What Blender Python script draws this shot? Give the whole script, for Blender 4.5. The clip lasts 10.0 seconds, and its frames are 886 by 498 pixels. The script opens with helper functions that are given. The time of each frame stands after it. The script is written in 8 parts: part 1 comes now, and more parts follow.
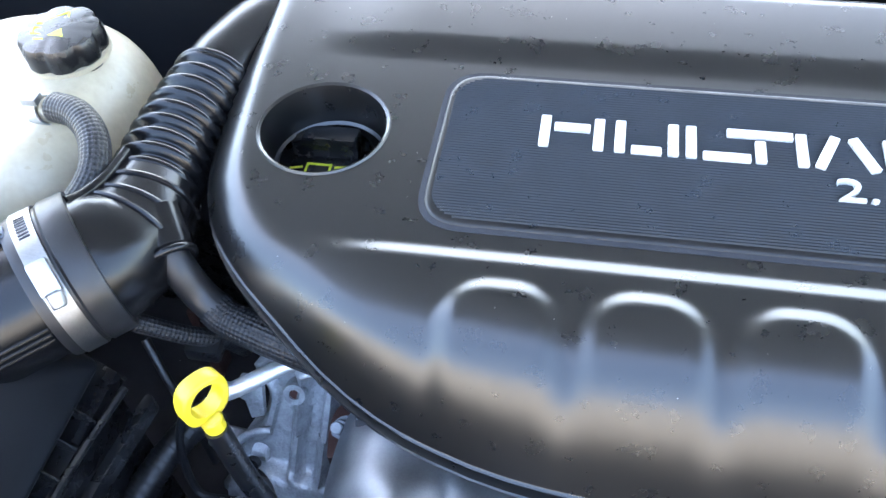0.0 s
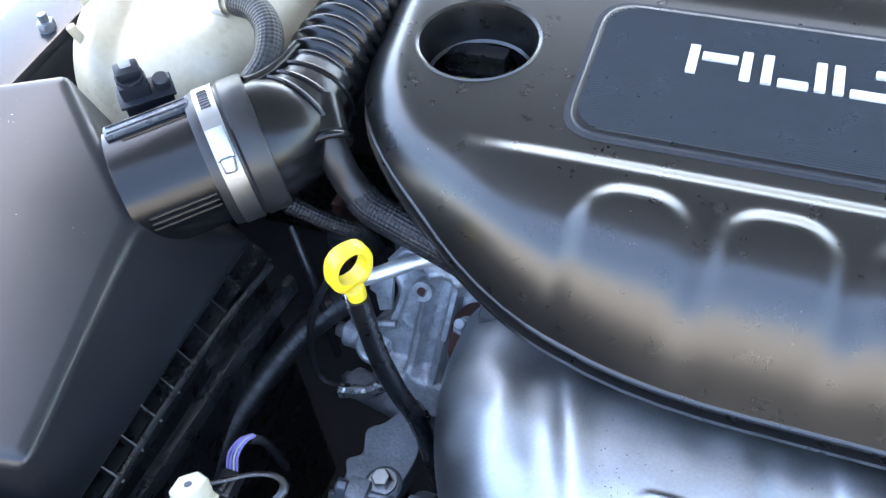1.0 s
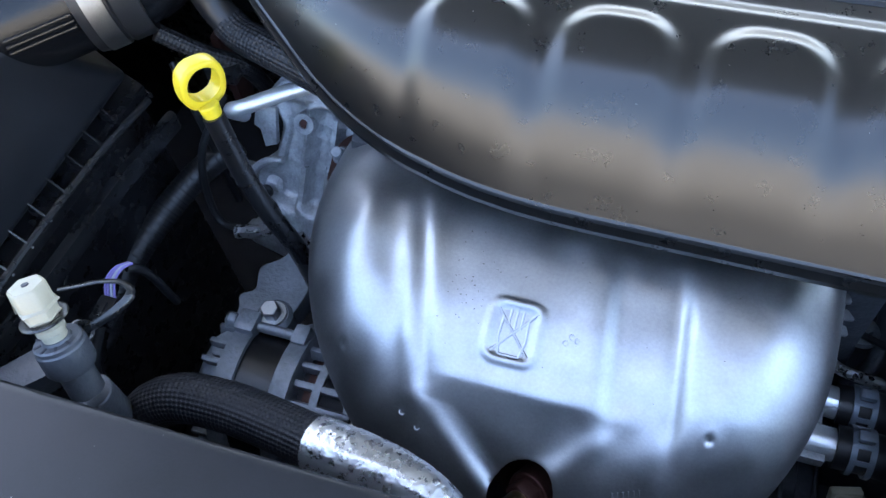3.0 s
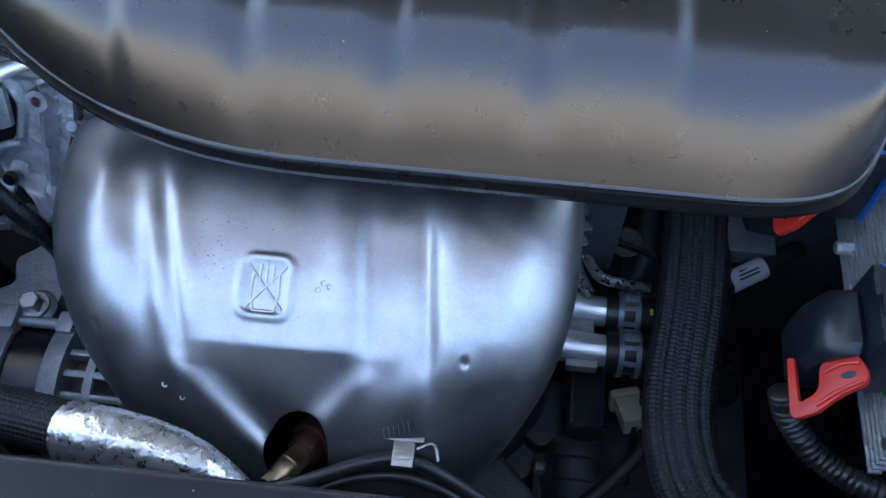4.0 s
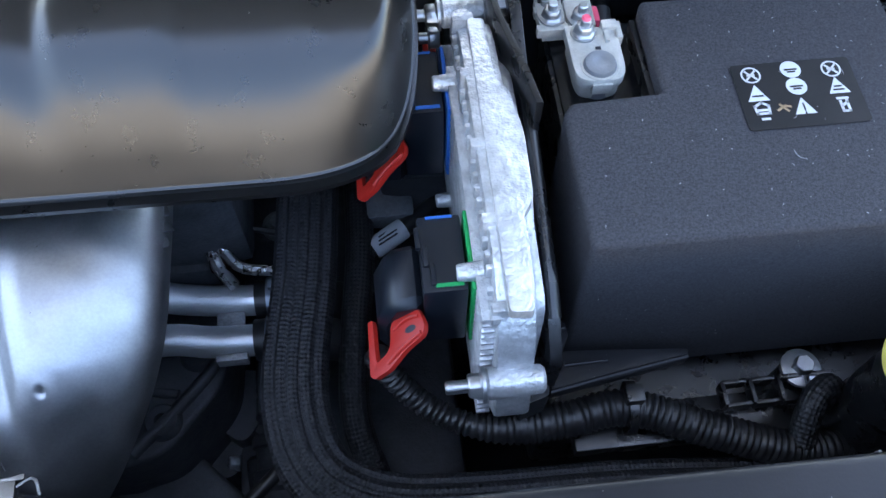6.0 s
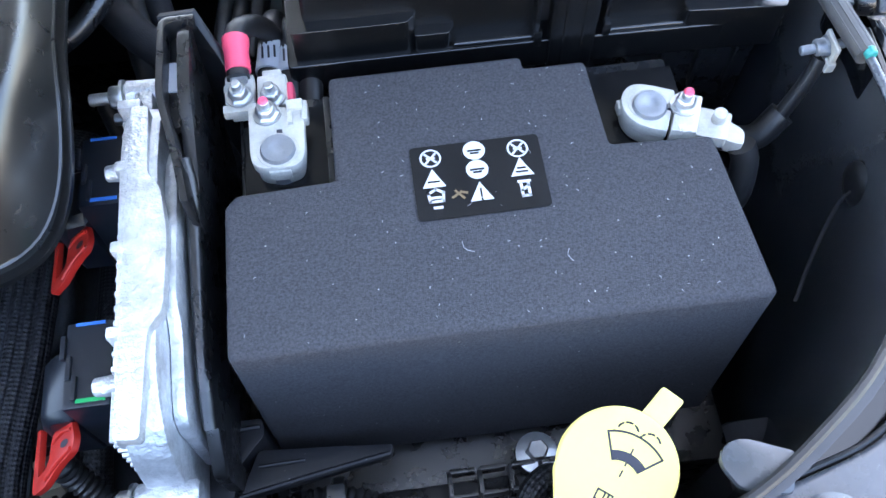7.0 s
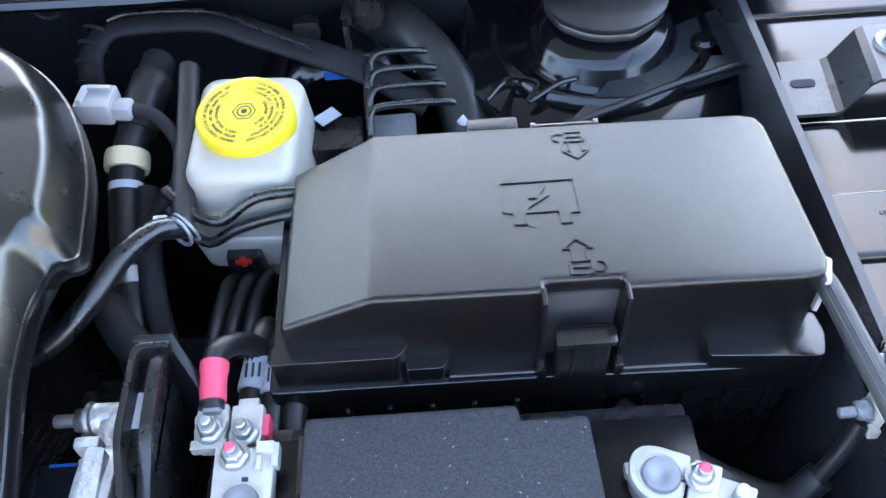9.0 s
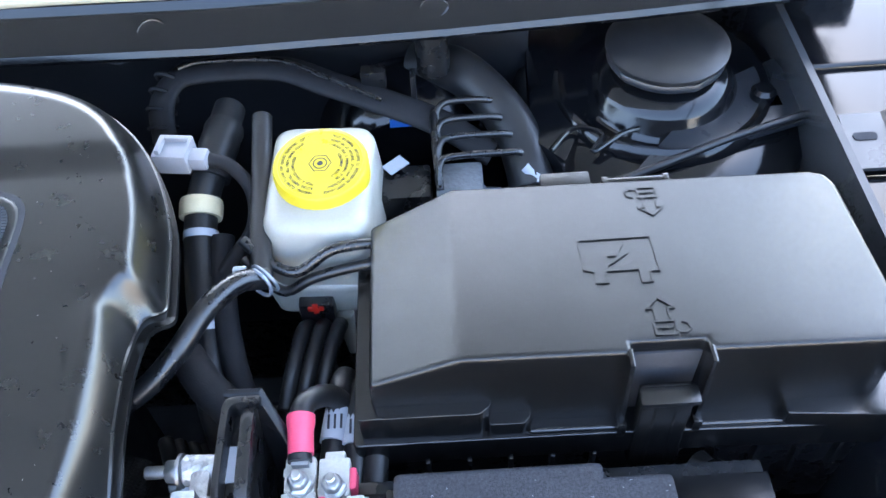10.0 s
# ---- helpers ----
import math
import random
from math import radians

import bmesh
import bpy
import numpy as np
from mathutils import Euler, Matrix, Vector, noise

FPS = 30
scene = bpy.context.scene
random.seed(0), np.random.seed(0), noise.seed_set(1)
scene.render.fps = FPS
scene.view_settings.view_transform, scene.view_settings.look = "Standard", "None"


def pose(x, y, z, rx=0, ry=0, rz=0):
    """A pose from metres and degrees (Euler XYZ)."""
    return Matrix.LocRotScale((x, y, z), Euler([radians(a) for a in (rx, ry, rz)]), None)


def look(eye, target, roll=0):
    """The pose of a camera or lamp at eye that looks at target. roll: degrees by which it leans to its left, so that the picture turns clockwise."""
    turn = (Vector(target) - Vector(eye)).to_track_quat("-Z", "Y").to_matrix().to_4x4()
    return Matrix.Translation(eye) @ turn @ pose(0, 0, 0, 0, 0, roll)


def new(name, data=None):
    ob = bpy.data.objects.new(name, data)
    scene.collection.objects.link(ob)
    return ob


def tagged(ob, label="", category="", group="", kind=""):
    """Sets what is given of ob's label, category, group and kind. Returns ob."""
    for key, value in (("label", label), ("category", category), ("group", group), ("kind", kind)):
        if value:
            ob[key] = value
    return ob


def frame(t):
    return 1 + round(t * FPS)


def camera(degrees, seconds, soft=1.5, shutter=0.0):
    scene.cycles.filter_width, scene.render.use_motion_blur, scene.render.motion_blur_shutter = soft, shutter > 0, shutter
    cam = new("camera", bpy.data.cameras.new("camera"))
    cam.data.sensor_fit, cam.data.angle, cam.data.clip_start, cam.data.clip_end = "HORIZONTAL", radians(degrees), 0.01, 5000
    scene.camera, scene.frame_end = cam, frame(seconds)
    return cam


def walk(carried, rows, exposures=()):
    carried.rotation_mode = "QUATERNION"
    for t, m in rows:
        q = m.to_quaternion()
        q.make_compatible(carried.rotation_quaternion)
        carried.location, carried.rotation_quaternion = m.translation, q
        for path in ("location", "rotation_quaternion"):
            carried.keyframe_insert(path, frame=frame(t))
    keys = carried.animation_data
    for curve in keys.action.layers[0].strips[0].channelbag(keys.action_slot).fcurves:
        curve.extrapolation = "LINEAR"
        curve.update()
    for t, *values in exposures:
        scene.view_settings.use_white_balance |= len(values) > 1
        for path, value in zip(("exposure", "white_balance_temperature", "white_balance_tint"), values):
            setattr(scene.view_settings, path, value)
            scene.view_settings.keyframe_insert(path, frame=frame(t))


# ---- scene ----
# ---- camera ----
cam = camera(53.7, 10.0)
PATH = [
    (0, (0.054, -0.109, 1.483), (-0.245, 1.134, -0.054), -4.7),
    (0.5, (0.036, -0.147, 1.482), (-0.411, 1.035, -0.068), -5.9),
    (1, (0.044, -0.177, 1.477), (-0.465, 0.981, -0.072), -6.3),
    (1.5, (0.063, -0.196, 1.463), (-0.503, 0.939, -0.084), -7.2),
    (2, (0.082, -0.198, 1.441), (-0.458, 0.881, -0.154), -6.8),
    (2.2, (0.094, -0.198, 1.434), (-0.443, 0.869, -0.17), -7.1),
    (3.3, (0.173, -0.192, 1.433), (-0.233, 0.789, -0.263), -8.6),
    (3.5, (0.193, -0.19, 1.428), (-0.143, 0.796, -0.279), -7.1),
    (4, (0.218, -0.187, 1.421), (0.065, 0.804, -0.31), -2.4),
    (4.5, (0.241, -0.179, 1.417), (0.154, 0.791, -0.331), -1.8),
    (5, (0.29, -0.179, 1.418), (0.256, 0.772, -0.341), -1.3),
    (5.2, (0.315, -0.179, 1.422), (0.302, 0.764, -0.342), -1.3),
    (6.3, (0.468, -0.175, 1.425), (0.608, 0.765, -0.335), 1.1),
    (6.5, (0.519, -0.168, 1.425), (0.637, 0.781, -0.331), -0.5),
    (7, (0.613, -0.135, 1.424), (0.71, 0.8, -0.342), -1.9),
    (7.5, (0.655, -0.086, 1.456), (0.706, 0.912, -0.276), -3.0),
    (8, (0.67, -0.061, 1.465), (0.682, 1.097, -0.165), -4.4),
    (8.5, (0.668, -0.036, 1.455), (0.667, 1.181, -0.132), -4.6),
    (9, (0.669, -0.02, 1.439), (0.654, 1.227, -0.123), -4.5),
    (9.5, (0.665, -0.011, 1.449), (0.633, 1.232, -0.117), -5.0),
    (10, (0.626, -0.004, 1.468), (0.596, 1.264, -0.079), -4.7),
]
EXPOSURES = [(0.0, 4.58, 6700, 9), (1.0, 4.36, 6700, 9), (2.0, 4.14, 6660, 9), (3.5, 3.83, 6600, 9), (5.0, 3.58, 6760, 9), (6.5, 4.22, 6720, 9), (7.0, 4.50, 6740, 9), (8.0, 4.42, 6680, 9), (9.5, 4.48, 6600, 9), (10.0, 4.68, 6560, 9)]
walk(cam, [(t, look(eye, target, roll)) for t, eye, target, roll in PATH], EXPOSURES)
# ---- world and light ----
world = bpy.data.worlds.new("sky")
scene.world = world
world.use_nodes = True
wn = world.node_tree
sky = wn.nodes.new("ShaderNodeTexSky")
sky.sky_type, sky.sun_disc = "NISHITA", False
sky.sun_elevation, sky.sun_rotation = radians(58), radians(-11)
sky.air_density, sky.dust_density, sky.ozone_density = 1.0, 2.2, 1.0
wn.links.new(sky.outputs[0], wn.nodes["Background"].inputs[0])
wn.nodes["Background"].inputs[1].default_value = 0.11
sun_data = bpy.data.lights.new("sun", "SUN")
sun_data.energy, sun_data.angle, sun_data.color = 5.0, radians(0.6), (1.0, 0.94, 0.86)
sun = new("sun", sun_data)
sun.matrix_world = look((-0.3, 1.5, 3.45), (0.0, 0.0, 1.0))


# ---- materials ----
def mat(name, col, rough=0.5, metal=0.0, var=0.18, scale=25.0, grain=600.0, bump=0.08, dust=0.0, spec=0.5,
        braid=0.0, stripes=0.0, coat=0.0, trans=0.0, sss=0.0, rvar=0.12, dents=0.0, brush=0.0, dustcol=(0.55, 0.54, 0.5)):
    m = bpy.data.materials.new(name)
    m.use_nodes = True
    nt = m.node_tree
    bs = nt.nodes["Principled BSDF"]
    N, K = nt.nodes.new, nt.links.new
    co = N("ShaderNodeTexCoord")

    def ramp(src, lo, hi, a, b):
        r = N("ShaderNodeMapRange")
        K(src, r.inputs[0])
        for i, v in enumerate((lo, hi, a, b)):
            r.inputs[i + 1].default_value = v
        return r.outputs[0]

    def tex(s, detail=4.0, rough_=0.6):
        t = N("ShaderNodeTexNoise")
        t.inputs["Scale"].default_value, t.inputs["Detail"].default_value, t.inputs["Roughness"].default_value = s, detail, rough_
        K(co.outputs["Object"], t.inputs["Vector"])
        return t.outputs["Fac"]

    big, fine = tex(scale), tex(grain, 2.0)
    mix = N("ShaderNodeMix")
    mix.data_type = "RGBA"
    lo = [max(0.0, c * (1 - var)) for c in col] + [1]
    hi = [min(1.0, c * (1 + var)) for c in col] + [1]
    mix.inputs[6].default_value, mix.inputs[7].default_value = lo, hi
    both = N("ShaderNodeMath")
    both.operation = "ADD"
    K(ramp(big, 0.3, 0.7, 0.0, 0.7), both.inputs[0])
    K(ramp(fine, 0.3, 0.7, 0.0, 0.3), both.inputs[1])
    K(both.outputs[0], mix.inputs[0])
    colour = mix.outputs[2]
    if dust:
        d = N("ShaderNodeMix")
        d.data_type = "RGBA"
        d.inputs[7].default_value = (*dustcol, 1)
        v = N("ShaderNodeTexVoronoi")
        v.inputs["Scale"].default_value = 170.0
        v.inputs["Randomness"].default_value = 1.0
        K(co.outputs["Object"], v.inputs["Vector"])
        speck = N("ShaderNodeMath")
        speck.operation = "MULTIPLY"
        K(ramp(v.outputs["Distance"], 0.045, 0.075, 1.0, 0.0), speck.inputs[0])
        K(ramp(tex(43.0, 3.0), 0.62 - dust * 0.2, 0.66, 0.0, 0.9), speck.inputs[1])
        haze = N("ShaderNodeMath")
        haze.operation = "MAXIMUM"
        K(speck.outputs[0], haze.inputs[0])
        K(ramp(tex(9.0, 5.0), 0.4, 0.75, 0.0, 0.008 * dust), haze.inputs[1])
        K(haze.outputs[0], d.inputs[0])
        K(colour, d.inputs[6])
        colour = d.outputs[2]
    K(colour, bs.inputs["Base Color"])
    K(ramp(tex(scale * 2.3, 5.0), 0.3, 0.7, max(0.02, rough - rvar), min(1.0, rough + rvar)), bs.inputs["Roughness"])
    bs.inputs["Metallic"].default_value = metal
    bs.inputs["Specular IOR Level"].default_value = spec
    bs.inputs["Coat Weight"].default_value = coat
    bs.inputs["Coat Roughness"].default_value = 0.08
    bs.inputs["Transmission Weight"].default_value = trans
    if sss:
        bs.inputs["Subsurface Weight"].default_value = sss
        bs.inputs["Subsurface Radius"].default_value = (0.02, 0.017, 0.012)
        bs.inputs["Subsurface Scale"].default_value = 0.5
    height = ramp(fine, 0.0, 1.0, 0.0, bump)

    def add(a, b):
        s = N("ShaderNodeMath")
        s.operation = "ADD"
        K(a, s.inputs[0])
        K(b, s.inputs[1])
        return s.outputs[0]

    if dents:
        height = add(height, ramp(tex(scale * 1.5, 2.0), 0.0, 1.0, 0.0, dents * 3))
    if braid:
        # woven sleeve: two crossed sets of diagonal strands on the sleeve's own metric coordinates
        xyz = N("ShaderNodeSeparateXYZ")
        K(co.outputs["UV"], xyz.inputs[0])

        def strand(sign):
            a = N("ShaderNodeMath")
            a.operation = "MULTIPLY_ADD"
            K(xyz.outputs[1], a.inputs[0])
            a.inputs[1].default_value = sign
            K(xyz.outputs[0], a.inputs[2])
            s = N("ShaderNodeMath")
            s.operation = "MULTIPLY"
            K(a.outputs[0], s.inputs[0])
            s.inputs[1].default_value = 2 * math.pi / braid
            w = N("ShaderNodeMath")
            w.operation = "SINE"
            K(s.outputs[0], w.inputs[0])
            return w.outputs[0]

        p = N("ShaderNodeMath")
        p.operation = "MULTIPLY"
        K(strand(1.0), p.inputs[0])
        K(strand(-1.0), p.inputs[1])
        height = add(height, ramp(p.outputs[0], -0.6, 0.6, 0.0, 0.9))
        cm = N("ShaderNodeMix")
        cm.data_type = "RGBA"
        cm.inputs[6].default_value = (0.004, 0.004, 0.005, 1)
        K(colour, cm.inputs[7])
        K(ramp(p.outputs[0], -0.5, 0.15, 0.15, 1.0), cm.inputs[0])
        K(cm.outputs[2], bs.inputs["Base Color"])
    if stripes:
        xyz = N("ShaderNodeSeparateXYZ")
        K(co.outputs["Object"], xyz.inputs[0])
        s = N("ShaderNodeMath")
        s.operation = "MULTIPLY"
        K(xyz.outputs[1], s.inputs[0])
        s.inputs[1].default_value = 2 * math.pi / stripes
        w = N("ShaderNodeMath")
        w.operation = "SINE"
        K(s.outputs[0], w.inputs[0])
        height = add(height, ramp(w.outputs[0], -1.0, 1.0, 0.0, 0.22))
    if brush:
        t = N("ShaderNodeTexNoise")
        mp = N("ShaderNodeMapping")
        mp.inputs["Scale"].default_value = (brush, brush * 12, brush * 12)
        K(co.outputs["Object"], mp.inputs[0])
        K(mp.outputs[0], t.inputs["Vector"])
        t.inputs["Scale"].default_value = 1.0
        height = add(height, ramp(t.outputs["Fac"], 0.2, 0.8, 0.0, 0.25))
    bp = N("ShaderNodeBump")
    bp.inputs["Strength"].default_value = 0.6
    bp.inputs["Distance"].default_value = 0.0012 if (braid or stripes) else 0.001
    K(height, bp.inputs["Height"])
    K(bp.outputs[0], bs.inputs["Normal"])
    return m


M_COVER = mat("black_moulded_plastic", (0.0050, 0.0050, 0.0052), 0.28, bump=0.0, grain=1700, spec=0.7, rvar=0.01, var=0.04)
M_BADGE = mat("ribbed_badge_plastic", (0.009, 0.009, 0.0095), 0.36, spec=0.38)
M_CHROME = mat("satin_silver_emblem", (0.62, 0.62, 0.62), 0.35, 0.35, var=0.05, bump=0.02)
M_BLACK = mat("black_plastic", (0.0065, 0.0066, 0.0074), 0.3, bump=0.1, grain=1200, spec=0.65)
M_DUCT = mat("smooth_black_duct_plastic", (0.0042, 0.0042, 0.0048), 0.24, bump=0.03, grain=1200, spec=0.34, rvar=0.03, var=0.08)
M_BLACK2 = mat("grained_black_plastic", (0.0065, 0.0066, 0.0073), 0.28, bump=0.2, grain=900, dust=0.3)
M_LID = mat("leather_grain_black_plastic", (0.0040, 0.0039, 0.0039), 0.22, bump=0.48, grain=1300, rvar=0.02, spec=0.48, var=0.06)
M_FUSE = mat("smooth_black_fuse_box_plastic", (0.0040, 0.0040, 0.0042), 0.24, bump=0.06, grain=1500, rvar=0.03, spec=0.72, var=0.08)
M_RUBBER = mat("black_rubber", (0.0115, 0.0115, 0.0125), 0.42, bump=0.15, spec=0.45)
M_BRAID = mat("black_braided_sleeve", (0.0165, 0.017, 0.019), 0.42, braid=0.0064, spec=0.34)
M_BRAID2 = mat("dark_woven_loom_sleeve", (0.0105, 0.0110, 0.0135), 0.48, braid=0.0062, spec=0.28)
M_SHIELD = mat("stamped_aluminised_steel", (0.375, 0.378, 0.385), 0.42, 1.0, var=0.18, scale=20, grain=500, bump=0.14, rvar=0.07, dents=0.09)
M_ALU = mat("cast_aluminium", (0.36, 0.37, 0.385), 0.55, 0.7, var=0.42, scale=60, grain=420, bump=1.2)
M_ALUD = mat("dull_grey_casting", (0.19, 0.207, 0.232), 0.5, 0.6, var=0.35, scale=30, grain=300, bump=0.9)
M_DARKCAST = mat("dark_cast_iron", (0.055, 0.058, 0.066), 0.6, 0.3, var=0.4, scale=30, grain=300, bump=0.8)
M_ALUB = mat("bright_cast_aluminium", (0.54, 0.55, 0.56), 0.46, 0.72, var=0.3, scale=60, grain=210, bump=2.6)
M_PIPE = mat("aluminium_pipe", (0.68, 0.70, 0.72), 0.40, 0.8, var=0.08, bump=0.05, brush=60)
M_ZINC = mat("zinc_plated_steel", (0.44, 0.45, 0.46), 0.42, 1.0, var=0.12, bump=0.1)
M_LEAD = mat("tinned_terminal_metal", (0.43, 0.42, 0.385), 0.6, 0.35, var=0.18, scale=80, bump=0.35)
M_POST = mat("lead_battery_post", (0.22, 0.235, 0.26), 0.5, 0.7, var=0.12, bump=0.3)
M_FOIL = mat("crinkled_foil", (0.46, 0.46, 0.465), 0.30, 0.9, var=0.05, scale=75, bump=0.15, dents=0.75)
M_YELLOW = mat("yellow_plastic", (0.56, 0.43, 0.02), 0.38, var=0.06, bump=0.05, sss=0.05)
M_PALEY = mat("pale_yellow_plastic", (0.80, 0.66, 0.17), 0.42, var=0.06, bump=0.06, sss=0.04)
M_RED = mat("red_plastic", (0.425, 0.017, 0.0102), 0.42, var=0.1, bump=0.1)
M_PINK = mat("pink_heat_shrink", (0.612, 0.0595, 0.119), 0.45, var=0.12, bump=0.2)
M_GREEN = mat("green_seal", (0.01, 0.30, 0.08), 0.45, var=0.1)
M_BLUE = mat("blue_seal", (0.02, 0.12, 0.42), 0.45, var=0.1)
M_WHITE = mat("white_nylon", (0.30, 0.275, 0.205), 0.45, var=0.08)
M_TANK = mat("milky_polyethylene", (0.40, 0.345, 0.245), 0.36, var=0.16, scale=14, grain=160, bump=0.35, sss=0.15)
M_TANK2 = mat("white_polyethylene", (0.36, 0.345, 0.300), 0.40, var=0.10, scale=14, bump=0.08, sss=0.15)
M_LILAC = mat("violet_wire", (0.25, 0.2, 0.5), 0.45)
M_CLAMPZ = mat("brushed_clamp_steel", (0.30, 0.295, 0.285), 0.38, 1.0, var=0.12, bump=0.1, brush=80)
M_TAG = mat("white_cable_label", (0.42, 0.44, 0.48), 0.5, var=0.05)
M_INK = mat("dark_ink", (0.02, 0.02, 0.03), 0.6, var=0.1)
M_YINK = mat("yellow_green_ink", (0.62, 0.68, 0.05), 0.5, var=0.1)
M_FELT = mat("charcoal_felt", (0.043, 0.043, 0.048), 0.95, var=0.5, scale=650, grain=1400, bump=1.7, spec=0.15, dust=0.6)
M_STICK = mat("black_sticker", (0.006, 0.006, 0.0065), 0.45, bump=0.03, spec=0.2)
M_SWHITE = mat("sticker_white_print", (0.46, 0.47, 0.49), 0.5, var=0.05)
M_PAINT = mat("black_body_paint", (0.0036, 0.0039, 0.0048), 0.13, var=0.15, bump=0.03, rvar=0.04, dents=0.01, scale=14, spec=0.4)
M_PANEL = mat("satin_black_panel", (0.0110, 0.0115, 0.0135), 0.32, bump=0.06, dust=0.08, rvar=0.03, spec=0.4)
M_INNER = mat("blue_black_inner_wing_paint", (0.020, 0.022, 0.026), 0.3, var=0.15, bump=0.03, rvar=0.05)
M_WING = mat("black_inner_wing_paint", (0.034, 0.036, 0.040), 0.22, var=0.15, bump=0.02, rvar=0.05, spec=0.3)
M_SATIN = mat("satin_black_plastic_panel", (0.010, 0.0105, 0.0125), 0.34, bump=0.1, dust=0.45, rvar=0.03, spec=0.22)
M_GEAR = mat("grey_gearbox_casting", (0.080, 0.086, 0.098), 0.5, 0.5, var=0.3, scale=30, grain=300, bump=0.8)
# blue-grey picked for what the cover and lid mirror, not a known paint
M_LINER = mat("bonnet_underside_reflection_tone", (0.125, 0.156, 0.198), 0.6, bump=0.2, spec=0.3)
M_LAMPH = mat("blue_grey_satin_paint", (0.052, 0.056, 0.063), 0.26, var=0.12, bump=0.03, rvar=0.05, spec=0.55)
M_STRUT = mat("grey_strut_paint_and_rail_sheen", (0.085, 0.095, 0.115), 0.28, 0.4, var=0.08, bump=0.02, rvar=0.03)
M_TEAL = mat("teal_ring_plastic", (0.015, 0.20, 0.18), 0.4, var=0.08)
M_SLEEVE = mat("grey_foam_sleeve", (0.036, 0.037, 0.040), 0.55, var=0.15, bump=0.2)
M_DARK = mat("dark_underbody", (0.034, 0.035, 0.040), 0.85, bump=0.3, spec=0.2)
M_GREYT = mat("grey_cloth_tape", (0.012, 0.012, 0.0135), 0.75, bump=0.4, grain=900, spec=0.25)
M_GREYP = mat("light_grey_connector_plastic", (0.25, 0.25, 0.27), 0.5, var=0.06)
M_CLAMP = mat("grey_coated_clamp_steel", (0.2, 0.23, 0.27), 0.4, 0.5)
M_DUST = mat("pale_dust", (0.45, 0.44, 0.42), 0.9, spec=0.1)
M_PLUG = mat("blue_black_plug_plastic", (0.0075, 0.0095, 0.014), 0.35, bump=0.05, spec=0.4, rvar=0.04, var=0.08)
M_RUST = mat("heat_darkened_steel", (0.06, 0.025, 0.02), 0.6, 0.5, var=0.4, bump=0.6)
M_BRASS = mat("tan_plated_sensor", (0.36, 0.27, 0.17), 0.4, 0.9, var=0.25, bump=0.3)
M_CREAM = mat("cream_nylon_collar", (0.62, 0.52, 0.33), 0.5, var=0.1)
M_RENDER = mat("tan_wall_render", (0.235, 0.226, 0.212), 0.9, var=0.12, scale=2, grain=60, bump=0.5)
M_ASPH = mat("sunlit_concrete", (0.27, 0.257, 0.24), 0.9, var=0.3, scale=6, grain=180, bump=1.0)


# ---- mesh helpers ----
def part(name, bm, material, parent=None, label="", sharp=38):
    me = bpy.data.meshes.new(name)
    bmesh.ops.recalc_face_normals(bm, faces=bm.faces[:])
    bm.to_mesh(me)
    bm.free()
    me.materials.append(material)
    me.polygons.foreach_set("use_smooth", [True] * len(me.polygons))
    me.set_sharp_from_angle(angle=radians(sharp))
    ob = new(name, me)
    if parent is not None:
        ob.parent = parent
        if parent.type == "EMPTY":
            ob.matrix_parent_inverse = Matrix.Translation(-Vector(parent.location))
    if label:
        ob["label"] = label
    return ob


def thing(name, at, label, category, group="", kind=""):
    e = new(name)
    e.empty_display_size = 0.02
    e.location = at
    return tagged(e, label, category, group, kind)


def solo(name, bm, material, label, category, group="", kind="", sharp=38):
    return tagged(part(name, bm, material, sharp=sharp), label, category, group, kind)


def join(*bms):
    out = bms[0]
    for b in bms[1:]:
        me = bpy.data.meshes.new("tmp")
        b.to_mesh(me)
        b.free()
        out.from_mesh(me)
        bpy.data.meshes.remove(me)
    return out


def moved(bm, m):
    bmesh.ops.transform(bm, matrix=m, verts=bm.verts[:])
    return bm


def bev(bm, r, seg=2, angle=25):
    es = [e for e in bm.edges if len(e.link_faces) == 2 and e.calc_face_angle(0) > radians(angle)]
    if r > 0 and es:
        bmesh.ops.bevel(bm, geom=es, offset=r, segments=seg, profile=0.6, affect="EDGES", clamp_overlap=True)
    return bm


def box(c, s, r=0.0015, m=None, seg=2):
    bm = bmesh.new()
    bmesh.ops.create_cube(bm, size=1, matrix=Matrix.Translation(c) @ Matrix.Diagonal((*s, 1)))
    bev(bm, r, seg)
    return moved(bm, m) if m else bm


def box2(a, b, r=0.0015, seg=2):
    return box([(p + q) / 2 for p, q in zip(a, b)], [abs(q - p) for p, q in zip(a, b)], r, seg=seg)


def prism(poly, z0, z1, r=0.0015, grow=0.0, m=None, seg=2, shift=(0, 0)):
    """A polygon in plan, extruded from z0 to z1; grow widens the lower end."""
    bm = bmesh.new()
    n = len(poly)
    cx, cy = sum(p[0] for p in poly) / n, sum(p[1] for p in poly) / n
    top = [bm.verts.new((p[0], p[1], z1)) for p in poly]
    low = []
    for p in poly:
        d = Vector((p[0] - cx, p[1] - cy))
        d = d.normalized() * grow if d.length > 0 else d
        low.append(bm.verts.new((p[0] + d.x + shift[0], p[1] + d.y + shift[1], z0)))
    bm.faces.new(top)
    bm.faces.new(low[::-1])
    for i in range(n):
        bm.faces.new((low[i], low[(i + 1) % n], top[(i + 1) % n], top[i]))
    bmesh.ops.recalc_face_normals(bm, faces=bm.faces[:])
    bev(bm, r, seg)
    return moved(bm, m) if m else bm


